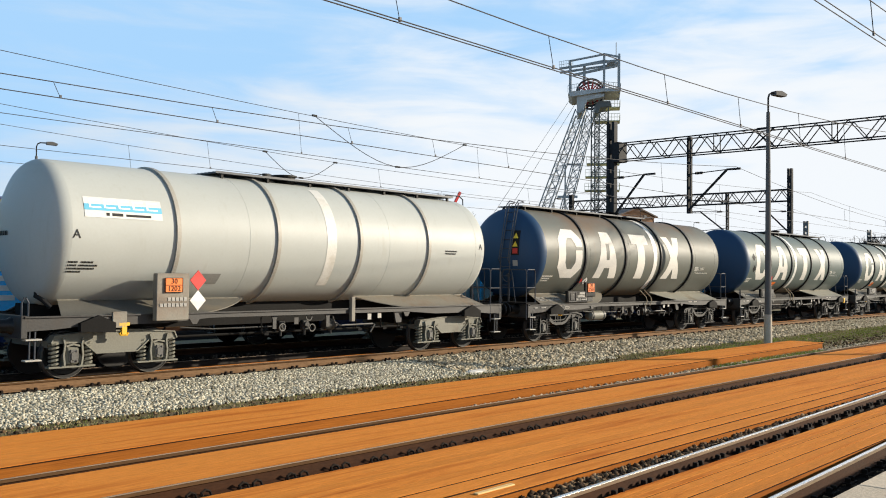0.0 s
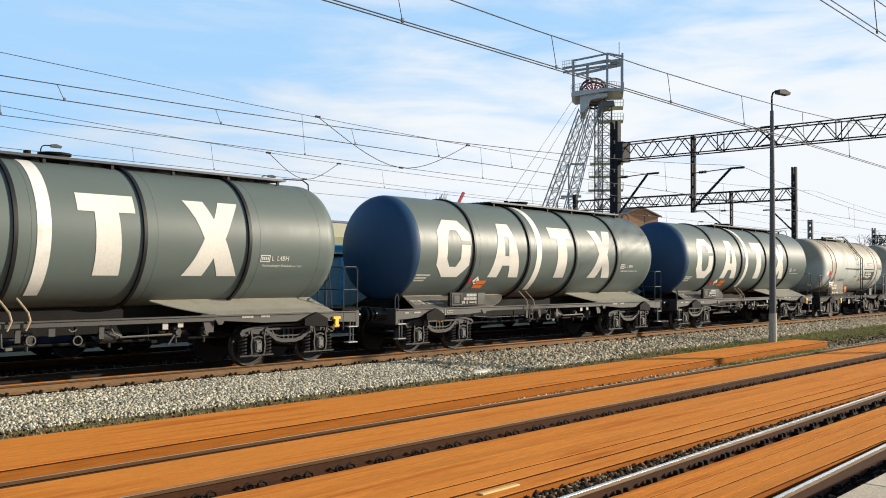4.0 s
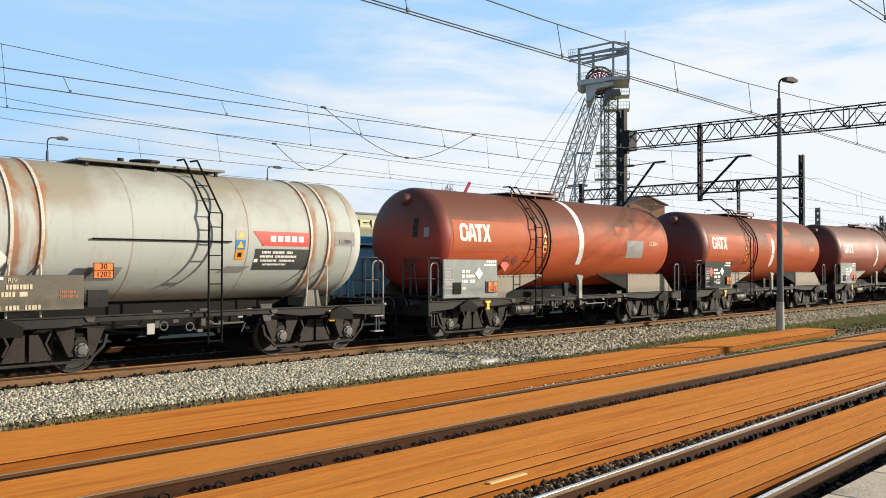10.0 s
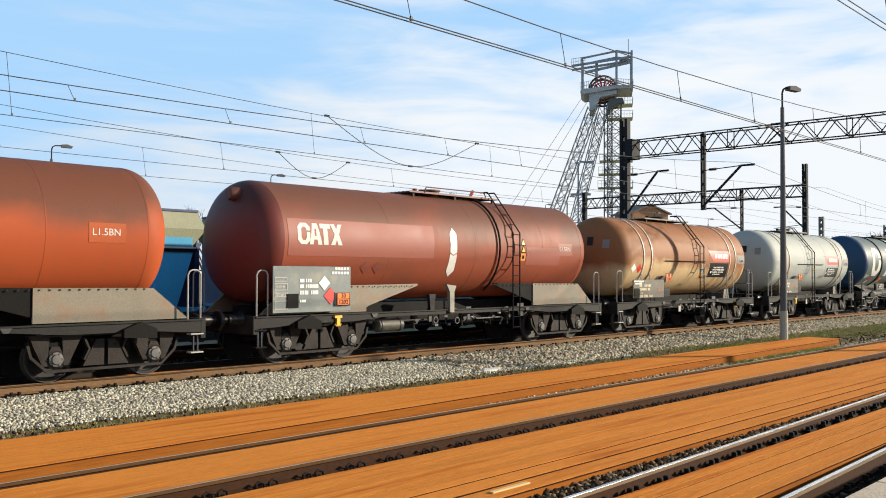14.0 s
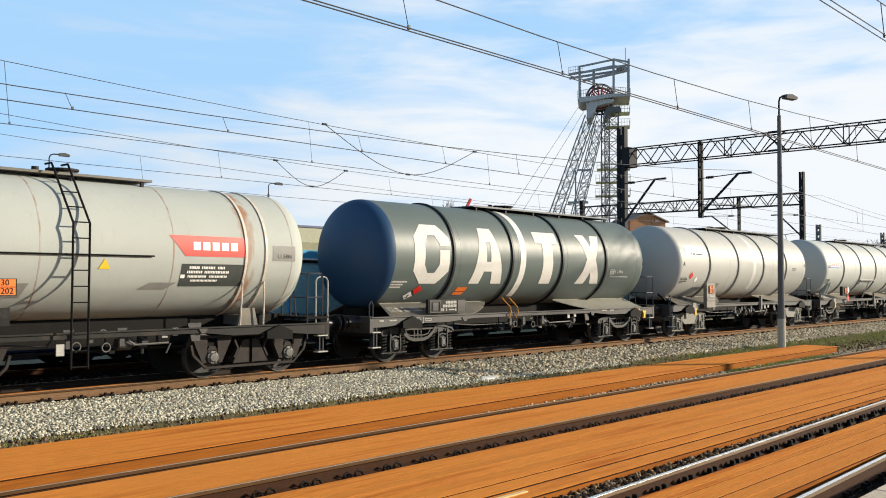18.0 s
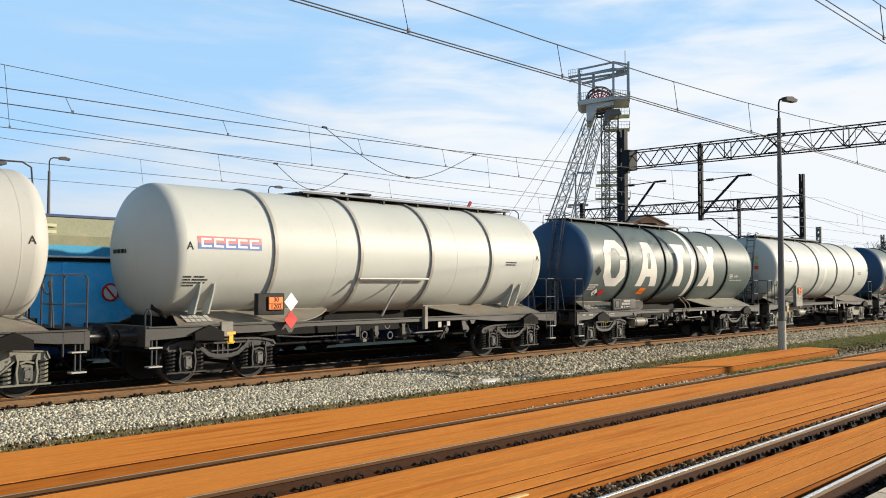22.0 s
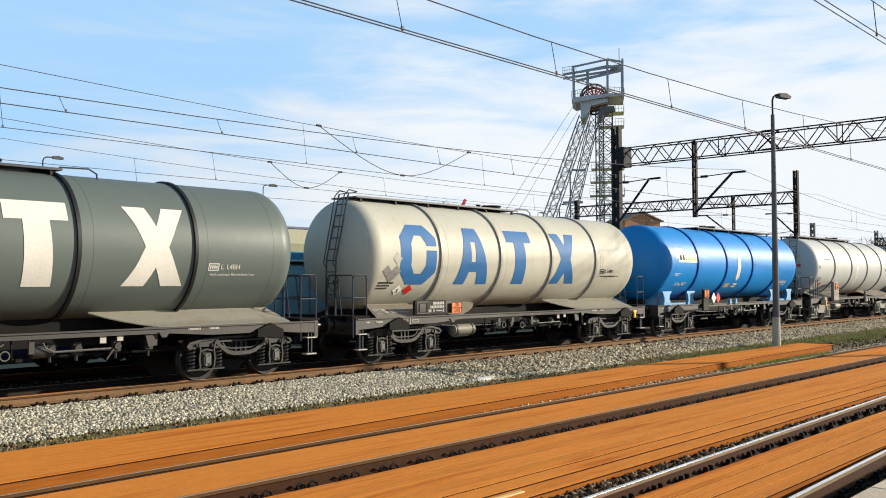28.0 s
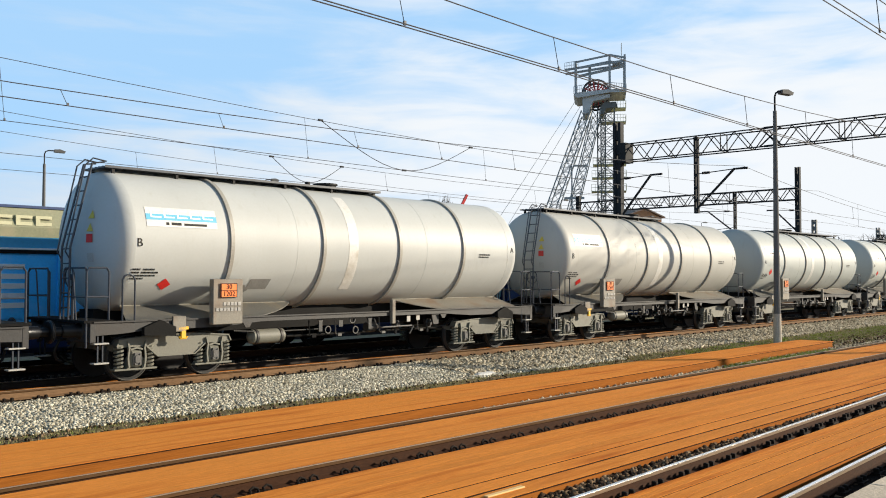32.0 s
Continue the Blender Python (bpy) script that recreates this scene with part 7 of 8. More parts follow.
    def wing(bm):
        for s in (-1, 1):
            prism(bm, [(1.45, 1.80), (3.3, 1.82), (3.3, 1.77), (1.45, 1.25)], s * 1.10 - 0.02, s * 1.10 + 0.02)
        box(bm, 1.45, 1.55, -1.1, 1.1, 1.25, 1.4)
    CR = surface("tan grey cradle paint", (0.18, 0.155, 0.11), 0.6, 0, 0.25, 1.5, 30, 0.1, dirt=(0.2, 0.12, 0.07), dirt_at=0.56)
    shared("cradle", "cradle", cradle, CR, w, label="long tapered cradle plate")
    shared("cradle", "cradle", cradle, CR, w, pose(P, 0, 0, 0, 0, 180), label="long tapered cradle plate")
    shared("cradle_wing", "wing", wing, CR, w, label="tan tapered wing of the cradle")
    # the rear wing's shadow is given as black steel instead of the tan paint
    shared("cradle_wing", "wing", wing, DARK, w, pose(P, 0, 0, 0, 0, 180), "tapered cradle wing blackened for its shade")
    def rivets(bm):
        for k in range(22):
            box(bm, -0.95 + k * 0.19, -0.92 + k * 0.19, -1.165, -1.15, 1.745, 1.775)
    for m_ in (pose(0, 0, 0), pose(P, 0, 0)):
        shared("rivet_row", "cradle rivets", rivets, FRAME, w, m_ if m_.translation.x < 1 else pose(P - 2.3, 0, 0))
    if seed == 7:
        shared("sign_strip", "red end strip", lambda bm: on_dome(bm, [[(-0.80, z), (-0.66, z), (-0.66, z + 0.16), (-0.80, z + 0.16)] for z in (2.86, 3.04, 3.22)], prof, zc, 0.02), FRAME, w)
        shared("end_plate", "red end plate", lambda bm: on_dome(bm, [[(-1.12, 2.86), (-0.98, 2.86), (-0.98, 3.12), (-1.12, 3.12)]], prof, zc, 0.02), SOOT, w)
    shared("support_post", "post r", lambda bm: prism(bm, [(-0.20, 0.50), (0.18, 0.46), (0.10, 0.30), (0.10, -0.26), (-0.06, -0.26), (-0.08, 0.30)][::-1], -0.05, 0.05), SKIRT_PALE, w, (bx - 0.02, -1.36, 1.3), "pale bent bracket post")
    shared("support_post", "post r2", lambda bm: prism(bm, [(-0.12, 0.2), (0.12, 0.2), (0.07, -0.25), (-0.07, -0.25)][::-1], -0.05, 0.05), FRAME, w, (bx - 0.72, -1.30, 1.34))
    warn_stack(w, *((lx - 0.34, -0.10) if seed == 8 else (lx + 0.46, 0.08)), R, zc, ("r warn", seed))
    for x in (-1.8, P + 1.8):
        hand_loop(w, x, -1.3, 0.95, 1.2, 0.30, mat=CHALK)
        hand_loop(w, x, 1.3, 0.95, 1.2, 0.30, mat=CHALK)
    if seed != 9:
        end_platform(w, -2.1, -1.6)
    corner_steps(w, -1.85, DARK)
    corner_steps(w, P + 1.85)
    lift_hook(w, 0.35, -1.36, 1.02)
    brake_gear(w, 0.0, P, 10, seed)
    return w


HBLUE_PALE = surface("pale blue bracket paint", (0.13, 0.34, 0.56), 0.5, 0, 0.2, 3, 30, 0)


def blue_wagon(label, x_front, seed):
    w = ribbed_wagon(label, x_front, BLUETANK, BLUETANK, None, "blue", seed, band=0, skirt=HBLUE_PALE)
    R, zc = 1.455, 2.83
    GRN = surface("green logo paint", (0.10, 0.30, 0.05), 0.5, 0, 0.05, 2, 30, 0)
    YEL = surface("pale yellow logo panel", (0.72, 0.74, 0.45), 0.5, 0, 0.05, 2, 30, 0)
    shared("logo_panel", "b panel", lambda bm: on_tank(bm, [rect(-0.55, 0.95, 0.0, 0.36), [(-0.8, 0.3), (-0.7, 0.12), (-0.3, 0.3), (-0.1, 0.55), (-0.7, 0.55)]], R, zc, 0.012), YEL, w, label="pale yellow logo panel")
    shared("logo_mark", "b blocks", lambda bm: on_tank(bm, [rect(-0.45, -0.3, 0.08, 0.28), rect(-0.22, -0.08, 0.08, 0.28), rect(0.0, 0.06, 0.08, 0.28)], R, zc, 0.016), BLACK, w)
    shared("logo_mark", "b blocks g", lambda bm: on_tank(bm, [rect(0.15 + k * 0.15, 0.26 + k * 0.15, 0.08, 0.22) for k in range(5)], R, zc, 0.016), GRN, w)
    shared("sight_mark", "b mark", lambda bm: on_tank(bm, [[(4.62, 0.30), (4.60, -0.58), (4.78, -0.76), (4.94, -0.58), (4.90, 0.30), (4.74, 0.50)]], R, zc, 0.016), LETTER, w, label="ivory tall mark pointed at both ends")
    for x in (3.84, 4.62):
        shared("old_label", ("b label", x), lambda bm: on_tank(bm, [rect(x, x + 0.46 - 0.1 * (x > 4), -1.08, -0.86, 0.06)], R, zc, 0.014), HOSETAN if x < 4 else LETTER, w)
    shared("diamond_mark", "b chevron", lambda bm: on_tank(bm, [[(4.68, -0.93), (4.83, -0.97), (4.98, -0.93), (4.98, -0.96), (4.83, -1.01), (4.68, -0.96)]], R, zc, 0.018), BLACK, w)
    for x in (3.96, 4.50):
        shared("support_post", "b post", lambda bm: box(bm, -0.08, 0.08, -0.06, 0.03, -0.10, 0.10, 0.01), HBLUE_PALE, w, (x, -1.36, 1.26), "pale blue bracket on the sill")
    shared("plate_holder", "b holder", lambda bm: box(bm, -0.24, 0.24, -0.04, 0.04, -0.42, 0.42, 0.01), FRAME, w, (1.62, -1.44, 1.36), "grey holder with hazard plate")
    orange_plate(w, 1.62, -1.50, 1.60)
    for x, mat, lab in ((2.22, LABEL, "white hazard diamond"), (2.61, RED, "red flammable diamond")):
        shared("hazard_diamond", ("b dia", mat.name), lambda bm: prism(bm, [(-0.20, 0), (0, -0.22), (0.20, 0), (0, 0.22)], -0.01, 0.01), mat, w, (x, -1.50, 1.43), lab)
    shared("painted_data", "b data", lambda bm: (skin_bars(bm, -0.75, -0.46, [[(0, 0.16), (0.2, 0.38), (0.42, 0.5)], [(0, 0.3)]], 0.035, R, zc), skin_bars(bm, -0.45, -0.86, [[(0, 0.1), (0.2, 0.3), (0.5, 0.68), (0.74, 0.9)], [(0, 0.14), (0.2, 0.5), (0.56, 0.78)]], 0.05, R, zc)), LETTER, w)
    return w


GR = "dark grey ribbed tank wagon with navy end and ivory marks"
NC = "pale grey ribbed tank wagon with a white and cyan logo"
WAGONS = [
    (8.85, lambda x: pale_ribbed_wagon(NC, x, PALE, 0)),
    (24.1, lambda x: ribbed_wagon("dust-browned ribbed tank wagon with a navy end and ladder", x, GREY_OLD, BLUEEND, LETTER, "dark", 1, "ladder", 5.69, True, (-0.52, 1.74, 4.06, 6.40), True, 6.6)),
    (39.4, lambda x: ribbed_wagon(GR, x, GREY, BLUEEND, LETTER, "dark", 2)),
    (54.6, lambda x: ribbed_wagon(GR, x, GREY, BLUEEND, LETTER, "dark", 3)),
    (69.68, lambda x: ribbed_wagon(GR, x, GREY, BLUEEND, LETTER, "dark", 4)),
    (84.84, lambda x: short_wagon("pale grey short tank wagon with side ladder and red ribbon logo", x, SILVER, 5)),
    (97.0, lambda x: short_wagon("pale grey short tank wagon with side ladder and red ribbon logo", x, SILVER, 6)),
    (109.45, lambda x: red_wagon("faded red tank wagon with a sooty top and white logo", x, 7)),
    (124.6, lambda x: red_wagon("faded red tank wagon with a sooty top and white logo", x, 8)),
    (139.66, lambda x: red_wagon("faded red tank wagon with brown soot and ladder at the rear", x, 9, True)),
    (154.5, lambda x: short_wagon("rust-stained short tank wagon with side ladder", x, RUSTY, 10, True)),
    (166.92, lambda x: short_wagon("pale grey short tank wagon with dark data board", x, PALE4, 11, ladder_x=2.6)),
    (178.97, lambda x: ribbed_wagon(GR, x, GREY, BLUEEND, LETTER, "dark", 12)),
    (194.03, lambda x: pale_ribbed_wagon(NC, x, PALE3, 13)),
    (209.1, lambda x: pale_ribbed_wagon("ivory ribbed tank wagon with a red and blue logo", x, PALE2, 14, logo="red")),
    (224.16, lambda x: ribbed_wagon("dark grey ribbed tank wagon with a navy end and ladder", x, GREY, BLUEEND, LETTER, "dark", 15, "ladder", 5.69, False, (-0.52, 1.74, 4.06, 6.40), False, 6.6)),
    (239.12, lambda x: pale_ribbed_wagon("pale grey ribbed tank wagon with end ladder and cyan logo", x, PALE2, 16, "ladder")),
    (254.2, lambda x: ribbed_wagon(GR, x, GREY, BLUEEND, LETTER, "dark", 17, walk_end=6.2)),
    (269.32, lambda x: ribbed_wagon("pale dusty ribbed tank wagon with heavy blue marks and end ladder", x, PALE5, PALE5, BLUELETTER, "pale", 18, "ladder", 0, False, (-0.51, 1.71, 3.92, 6.18), "box", 5.6, SKIRT_OLD)),
    (284.2, lambda x: blue_wagon("glossy bright blue ribbed tank wagon with a yellow and green logo", x, 19)),
    (299.28, lambda x: pale_ribbed_wagon("pale grey ribbed tank wagon with end ladder and cyan logo", x, PALE6, 20, "ladder")),
    (314.3, lambda x: pale_ribbed_wagon("pale grey ribbed tank wagon with end ladder and cyan logo", x, PALE3, 21, "ladder")),
    (329.3, lambda x: pale_ribbed_wagon(NC, x, PALE, 22)),
    (344.3, lambda x: pale_ribbed_wagon(NC, x, PALE2, 23)),
    (359.3, lambda x: pale_ribbed_wagon(NC, x, PALE, 24)),
]
TRAIN = [(build(x), x) for x, build in WAGONS]
ROLLING = list(WHEELSETS)


# ================= catenary =================
def truss(parent, X, y0, y1, zb, zt, step, wide=0.7, bar=0.07, name="lattice"):
    """Box lattice beam across the tracks."""
    n = max(2, round(abs(y1 - y0) / step))
    for dx in (-wide / 2, wide / 2):
        for z in (zb, zt):
            bm = bmesh.new()
            beam(bm, (X + dx, y0, z), (X + dx, y1, z), bar * 1.4, bar * 1.4)
            part("chord", bm, GANTRY, parent)
        bm = bmesh.new()
        for i in range(n):
            a, b = y0 + (y1 - y0) * i / n, y0 + (y1 - y0) * (i + 1) / n
            m = (a + b) / 2
            beam(bm, (X + dx, a, zb), (X + dx, m, zt), bar, bar)
            beam(bm, (X + dx, m, zt), (X + dx, b, zb), bar, bar)
            if i % 4 == 0:
                beam(bm, (X + dx, a, zb), (X + dx, a, zt), bar, bar)
        part(name, bm, GANTRY, parent)
    bm = bmesh.new()
    for i in range(n + 1):
        a = y0 + (y1 - y0) * i / n
        beam(bm, (X - wide / 2, a, zb), (X + wide / 2, a, zb), bar * 0.8, bar * 0.8)
        beam(bm, (X - wide / 2, a, zt), (X + wide / 2, a, zt), bar * 0.8, bar * 0.8)
    tagged(part("cross_tie", bm, GANTRY, parent), kind="stuff")


def mast(parent, X, y, top, w, mat):
    """Mast of two channels tied by plates."""
    for s in (-1, 1):
        bm = bmesh.new()
        prism_x(bm, [(y + s * w * 0.33 - w * 0.17, GROUND_Z), (y + s * w * 0.33 + w * 0.17, GROUND_Z), (y + s * w * 0.33 + w * 0.17, top), (y + s * w * 0.33 - w * 0.17, top)], X - 0.16, X + 0.16)
        part("channel", bm, mat, parent)
    z = 0.2
    while z < top - 0.3:
        for dx in (-0.12, 0.12):
            shared("tie_plate", ("mast plate", w, mat.name), lambda bm: box(bm, -0.01, 0.01, -w * 0.45, w * 0.45, 0, 0.5), mat, parent, (X + dx, y, z))
        z += 0.75


def hanger(parent, X, y, ztop, zbot, arm_y, arm_z):
    """Hanging post with a cantilever that carries a track's wires."""
    for s in (-1, 1):
        bm = bmesh.new()
        box(bm, X - 0.08, X + 0.08, y + s * 0.075 - 0.035, y + s * 0.075 + 0.035, zbot, ztop)
        part("hanger_post", bm, GANTRY, parent)
    z = zbot
    while z < ztop:
        shared("tie_plate", "hanger plate", lambda bm: box(bm, -0.1, 0.1, -0.1, 0.1, 0, 0.1), GANTRY, parent, (X, y, z))
        z += 0.6
    cantilever(parent, X, y, zbot + 0.15, arm_y, arm_z)


def cantilever(parent, X, y, zfoot, arm_y, arm_z):
    """Slanting tube with its tie, insulator and steady arm."""
    d = arm_y - y
    bm = bmesh.new()
    tube(bm, [(X - 0.1, y, zfoot), (X - 0.1, y + 0.75 * d, arm_z + 1.6), (X - 0.1, arm_y, arm_z + 1.6)], 0.06, 6)
    part("cantilever", bm, GANTRY, parent)
    bm = bmesh.new()
    tube(bm, [(X - 0.1, y, arm_z + 1.5), (X - 0.1, y + 0.75 * d, arm_z + 1.6)], 0.025, 5)
    tube(bm, [(X - 0.1, y, arm_z + 0.25), (X - 0.1, arm_y, arm_z + 0.02)], 0.025, 5)
    part("steady_arm", bm, GANTRY, parent)
    bm = bmesh.new()
    for k in range(5):
        tube(bm, [(X - 0.1, y + d * (0.14 + 0.03 * k), arm_z + 1.53), (X - 0.1, y + d * (0.155 + 0.03 * k), arm_z + 1.53)], 0.07, 8)
    part("insulator", bm, BUFFER, parent)


gantry = thing("catenary_gantry", "black lattice gantry over the tracks carrying the wires", "gantry", "catenary gantries", kind="")
mast(gantry, 40.0, 24.55, 10.1, 0.46, GANTRY)
# unseen near mast, its place guessed and its width cut to slim its shadow
mast(gantry, 40.0, -1.9, 10.1, 0.20, GANTRY)
truss(gantry, 40.0, 24.2, 10.7, 8.06, 8.9, 1.35, 0.7, 0.038)
# out-of-view bay with thinner, sparser bars, so its shadow on the train stays faint
truss(gantry, 40.0, 10.7, -1.9, 8.06, 8.9, 2.52, 0.7, 0.02)
bm = bmesh.new()
box(bm, 39.62, 40.38, 23.9, 24.3, 7.98, 8.98)
part("beam_shoe", bm, GANTRY, gantry)
hanger(gantry, 40.0, 20.2, 8.9, 5.2, 17.6, 5.59)
bm = bmesh.new()
for a, b in (((39.62, 16.9, 8.9), (39.62, 15.9, 8.06)), ((39.62, 15.9, 8.9), (39.62, 16.9, 8.06))):
    beam(bm, a, b, 0.055, 0.055)
box(bm, 39.60, 39.66, 16.1, 16.7, 8.85, 8.95)
box(bm, 39.60, 39.66, 16.1, 16.7, 8.02, 8.11)
part("splice_plate", bm, GANTRY, gantry)

gantry2 = thing("catenary_gantry", "smaller black lattice gantry over the sidings behind", "gantry", "catenary gantries")
mast(gantry2, 66.0, 25.3, 10.25, 0.34, GANTRY)
mast(gantry2, 66.0, 44.6, 9.3, 0.34, GANTRY)
truss(gantry2, 66.0, 25.3, 44.6, 7.85, 8.7, 1.3, 0.6, 0.05)
hanger(gantry2, 66.0, 30.15, 8.75, 5.45, 33.1, 5.72)
cantilever(gantry2, 66.0, 25.25, 5.4, 27.6, 5.55)
cantilever(gantry, 40.0, 24.45, 5.1, 22.0, 5.65)
gantry3 = thing("catenary_gantry", "distant dark lattice gantry", "gantry", "catenary gantries")
truss(gantry3, 150.0, 45.0, -4.0, 7.7, 8.8, 1.6, 0.7, 0.09)
mast(gantry3, 150.0, -4.0, 10, 0.6, GANTRY)
mast(gantry3, 150.0, 45.0, 10, 0.6, MASTGREY)
mast_far = thing("catenary_mast", "grey steel catenary mast far along the tracks", "mast", "catenary masts")
mast(mast_far, 108.0, 39.5, 9.0, 0.6, MASTGREY)

def catenary(name, label, y, z_contact, supports, z_mess, sag, drops, twin=False, yb=None, r=0.011):
    """Contact wire, sagging messenger and droppers over one track."""
    c = thing(name, label, "overhead wire", "overhead wires")
    yb = y if yb is None else yb
    X0, X1 = supports[0], supports[-1]
    yy = lambda x: y + (yb - y) * (x - X0) / (X1 - X0)
    bm = bmesh.new()
    for d in ((-0.05, 0.05) if twin else (0.0,)):
        tube(bm, [(x, yy(x) + d, z_contact) for x in np.linspace(X0, X1, 24)], r, 5)
    part("contact_wire", bm, WIRE, c)
    bm = bmesh.new()
    for a, b in zip(supports, supports[1:]):
        tube(bm, [(a + (b - a) * k / 16, yy(a + (b - a) * k / 16), z_mess - 4 * sag * (k / 16) * (1 - k / 16)) for k in range(17)], r, 5)
    part("messenger_wire", bm, WIRE, c)
    for x in drops:
        for a, b in zip(supports, supports[1:]):
            if a <= x < b:
                k = (x - a) / (b - a)
                bm = bmesh.new()
                tube(bm, [(x - 0.15, yy(x), z_mess - 4 * sag * k * (1 - k)), (x, yy(x), z_contact)], 0.007, 4)
                box(bm, x - 0.02, x + 0.02, yy(x) - 0.015, yy(x) + 0.015, z_contact, z_contact + 0.06)
                part("dropper", bm, WIRE, c)
    return c


catenary("overhead_wire", "contact wire and messenger over the running track", 17.85, 5.58, [-26, 40, 100, 160], 7.3, 1.42, [-4, 3, 8.1, 11.8, 16.0, 19.3, 22.8, 28, 33, 47, 55, 63], r=0.011)
catenary("overhead_wire", "twin contact wires and messenger over the rusty track", 8.55, 5.52, [-17, 40, 100, 160], 7.71, 1.67, [2, 5.2, 8.5, 12.1, 16.0, 19.4, 23, 26.4, 31, 46, 52, 58, 64], twin=True, r=0.010)
catenary("overhead_wire", "contact wires and messenger over the near track", 4.13, 5.71, [-17, 40, 100], 7.8, 1.62, [14, 18.5, 23], twin=True, r=0.008)
siding_wire = catenary("overhead_wire", "contact wire and messenger over the siding", 22.35, 5.88, [-5, 62, 120, 180], 8.0, 0.94, [8.6, 17.9, 26.7, 36, 48, 70], r=0.0095)
far_wire = catenary("overhead_wire", "contact wire and messenger over the far siding", 26.85, 5.70, [-6, 66, 130, 180], 8.04, 1.62, [10, 17.5, 25.7, 36, 47, 57], r=0.009)
catenary("overhead_wire", "contact wire and messenger over the outer siding", 31.35, 5.75, [10, 66, 130, 180], 7.12, 0.67, [17, 33, 46, 58], r=0.009)


def slung(parent, y, ends, low):
    """A slack cable between two points of a messenger, down to a low point on the wire below."""
    (x0, z0), (x1, z1) = ends
    xm, zm = low
    pts = []
    for k in range(17):
        x = x0 + (x1 - x0) * k / 16
        s = (x - xm) / ((x0 - xm) if x < xm else (x1 - xm))
        z = zm + ((z0 if x < xm else z1) - zm) * (s * s * (1.6 - 0.6 * s))
        pts.append((x, y, z))
    bm = bmesh.new()
    tube(bm, pts, 0.013, 5)
    part("jumper_cable", bm, WIRE, parent, "slack jumper cable")
    for p in (pts[0], pts[-1], (xm, y, zm)):
        bm = bmesh.new()
        box(bm, p[0] - 0.09, p[0] + 0.09, y - 0.03, y + 0.03, p[2] - 0.03, p[2] + 0.03)
        part("clamp", bm, GANTRY, parent)


slung(siding_wire, 22.35, ((18.4, 7.17), (25.8, 7.08)), (22.2, 5.88))
slung(far_wire, 26.85, ((19.8, 6.55), (23.2, 6.48)), (21.5, 5.72))

# ================= lamp posts =================
def street_lamp(X, y, top, label, arm=0.55, r=0.13, turn=0.0):
    L = thing("lamp_post", label, "lamp post", "yard lamps", (X, y, 0))
    L.rotation_euler = (0, 0, radians(turn))
    bm = bmesh.new()
    tube(bm, [(0, 0, GROUND_Z), (0, 0, 0.72)], r * 1.2, 14, r_end=r * 1.12)
    part("post_base", bm, CONCRETE, L, "pale concrete foot of the post")
    bm = bmesh.new()
    tube(bm, [(0, 0, 0.70), (0, 0, top - 0.75)], r, 14, r_end=r * 0.55)
    part("post", bm, POSTGREY, L)
    bm = bmesh.new()
    tube(bm, [(0, 0, top - 0.8), (0, 0, top - 0.2), (0.06, 0, top - 0.05), (0.2, 0, top + 0.02), (arm, 0, top + 0.03)], 0.035, 8)
    part("bracket", bm, GANTRY, L)
    bm = bmesh.new()
    prism(bm, [(arm - 0.25, top - 0.06), (arm - 0.25, top + 0.09), (arm + 0.05, top + 0.12), (arm + 0.35, top + 0.02), (arm + 0.3, top - 0.08)], -0.13, 0.13)
    part("lamp_head", bm, POSTGREY, L)
    return L


street_lamp(33.75, 13.78, 9.25, "tall grey concrete lamp post beside the rusty strips", turn=-20)
for X, y, h in ((21.5, 50.2, 9.2), (38.7, 53.3, 9.2), (81.0, 60.0, 9.9), (85.2, 60.0, 11.1), (105.0, 60.0, 10.2), (120.2, 60.0, 10.1)):
    street_lamp(X, y, h, "slim grey yard lamp behind the wagons", arm=0.75, turn=-15)

# ================= blue hopper wagons on the siding =================
HBLUE = surface("bright blue hopper paint", (0.06, 0.52, 0.98), 0.5, 0, 0.15, 1.0, 20, 0.1, dirt=(0.22, 0.60, 0.95), dirt_at=0.62)
HOLIVE = surface("dusty olive upper band", (0.20, 0.205, 0.12), 0.6, 0, 0.25, 1.0, 20, 0.1, dirt=(0.27, 0.24, 0.15), dirt_at=0.58)
HTEAL = surface("pale blue band", (0.05, 0.30, 0.50), 0.5, 0, 0.15, 1.0, 20, 0.1)
HNAVY = surface("navy hopper end", (0.007, 0.03, 0.11), 0.5, 0, 0.2, 1.0, 20, 0.1)


HPALE = surface("dusty pale cyan hopper paint", (0.24, 0.47, 0.56), 0.55, 0, 0.25, 1.0, 20, 0.1, dirt=(0.12, 0.36, 0.58), dirt_at=0.62)


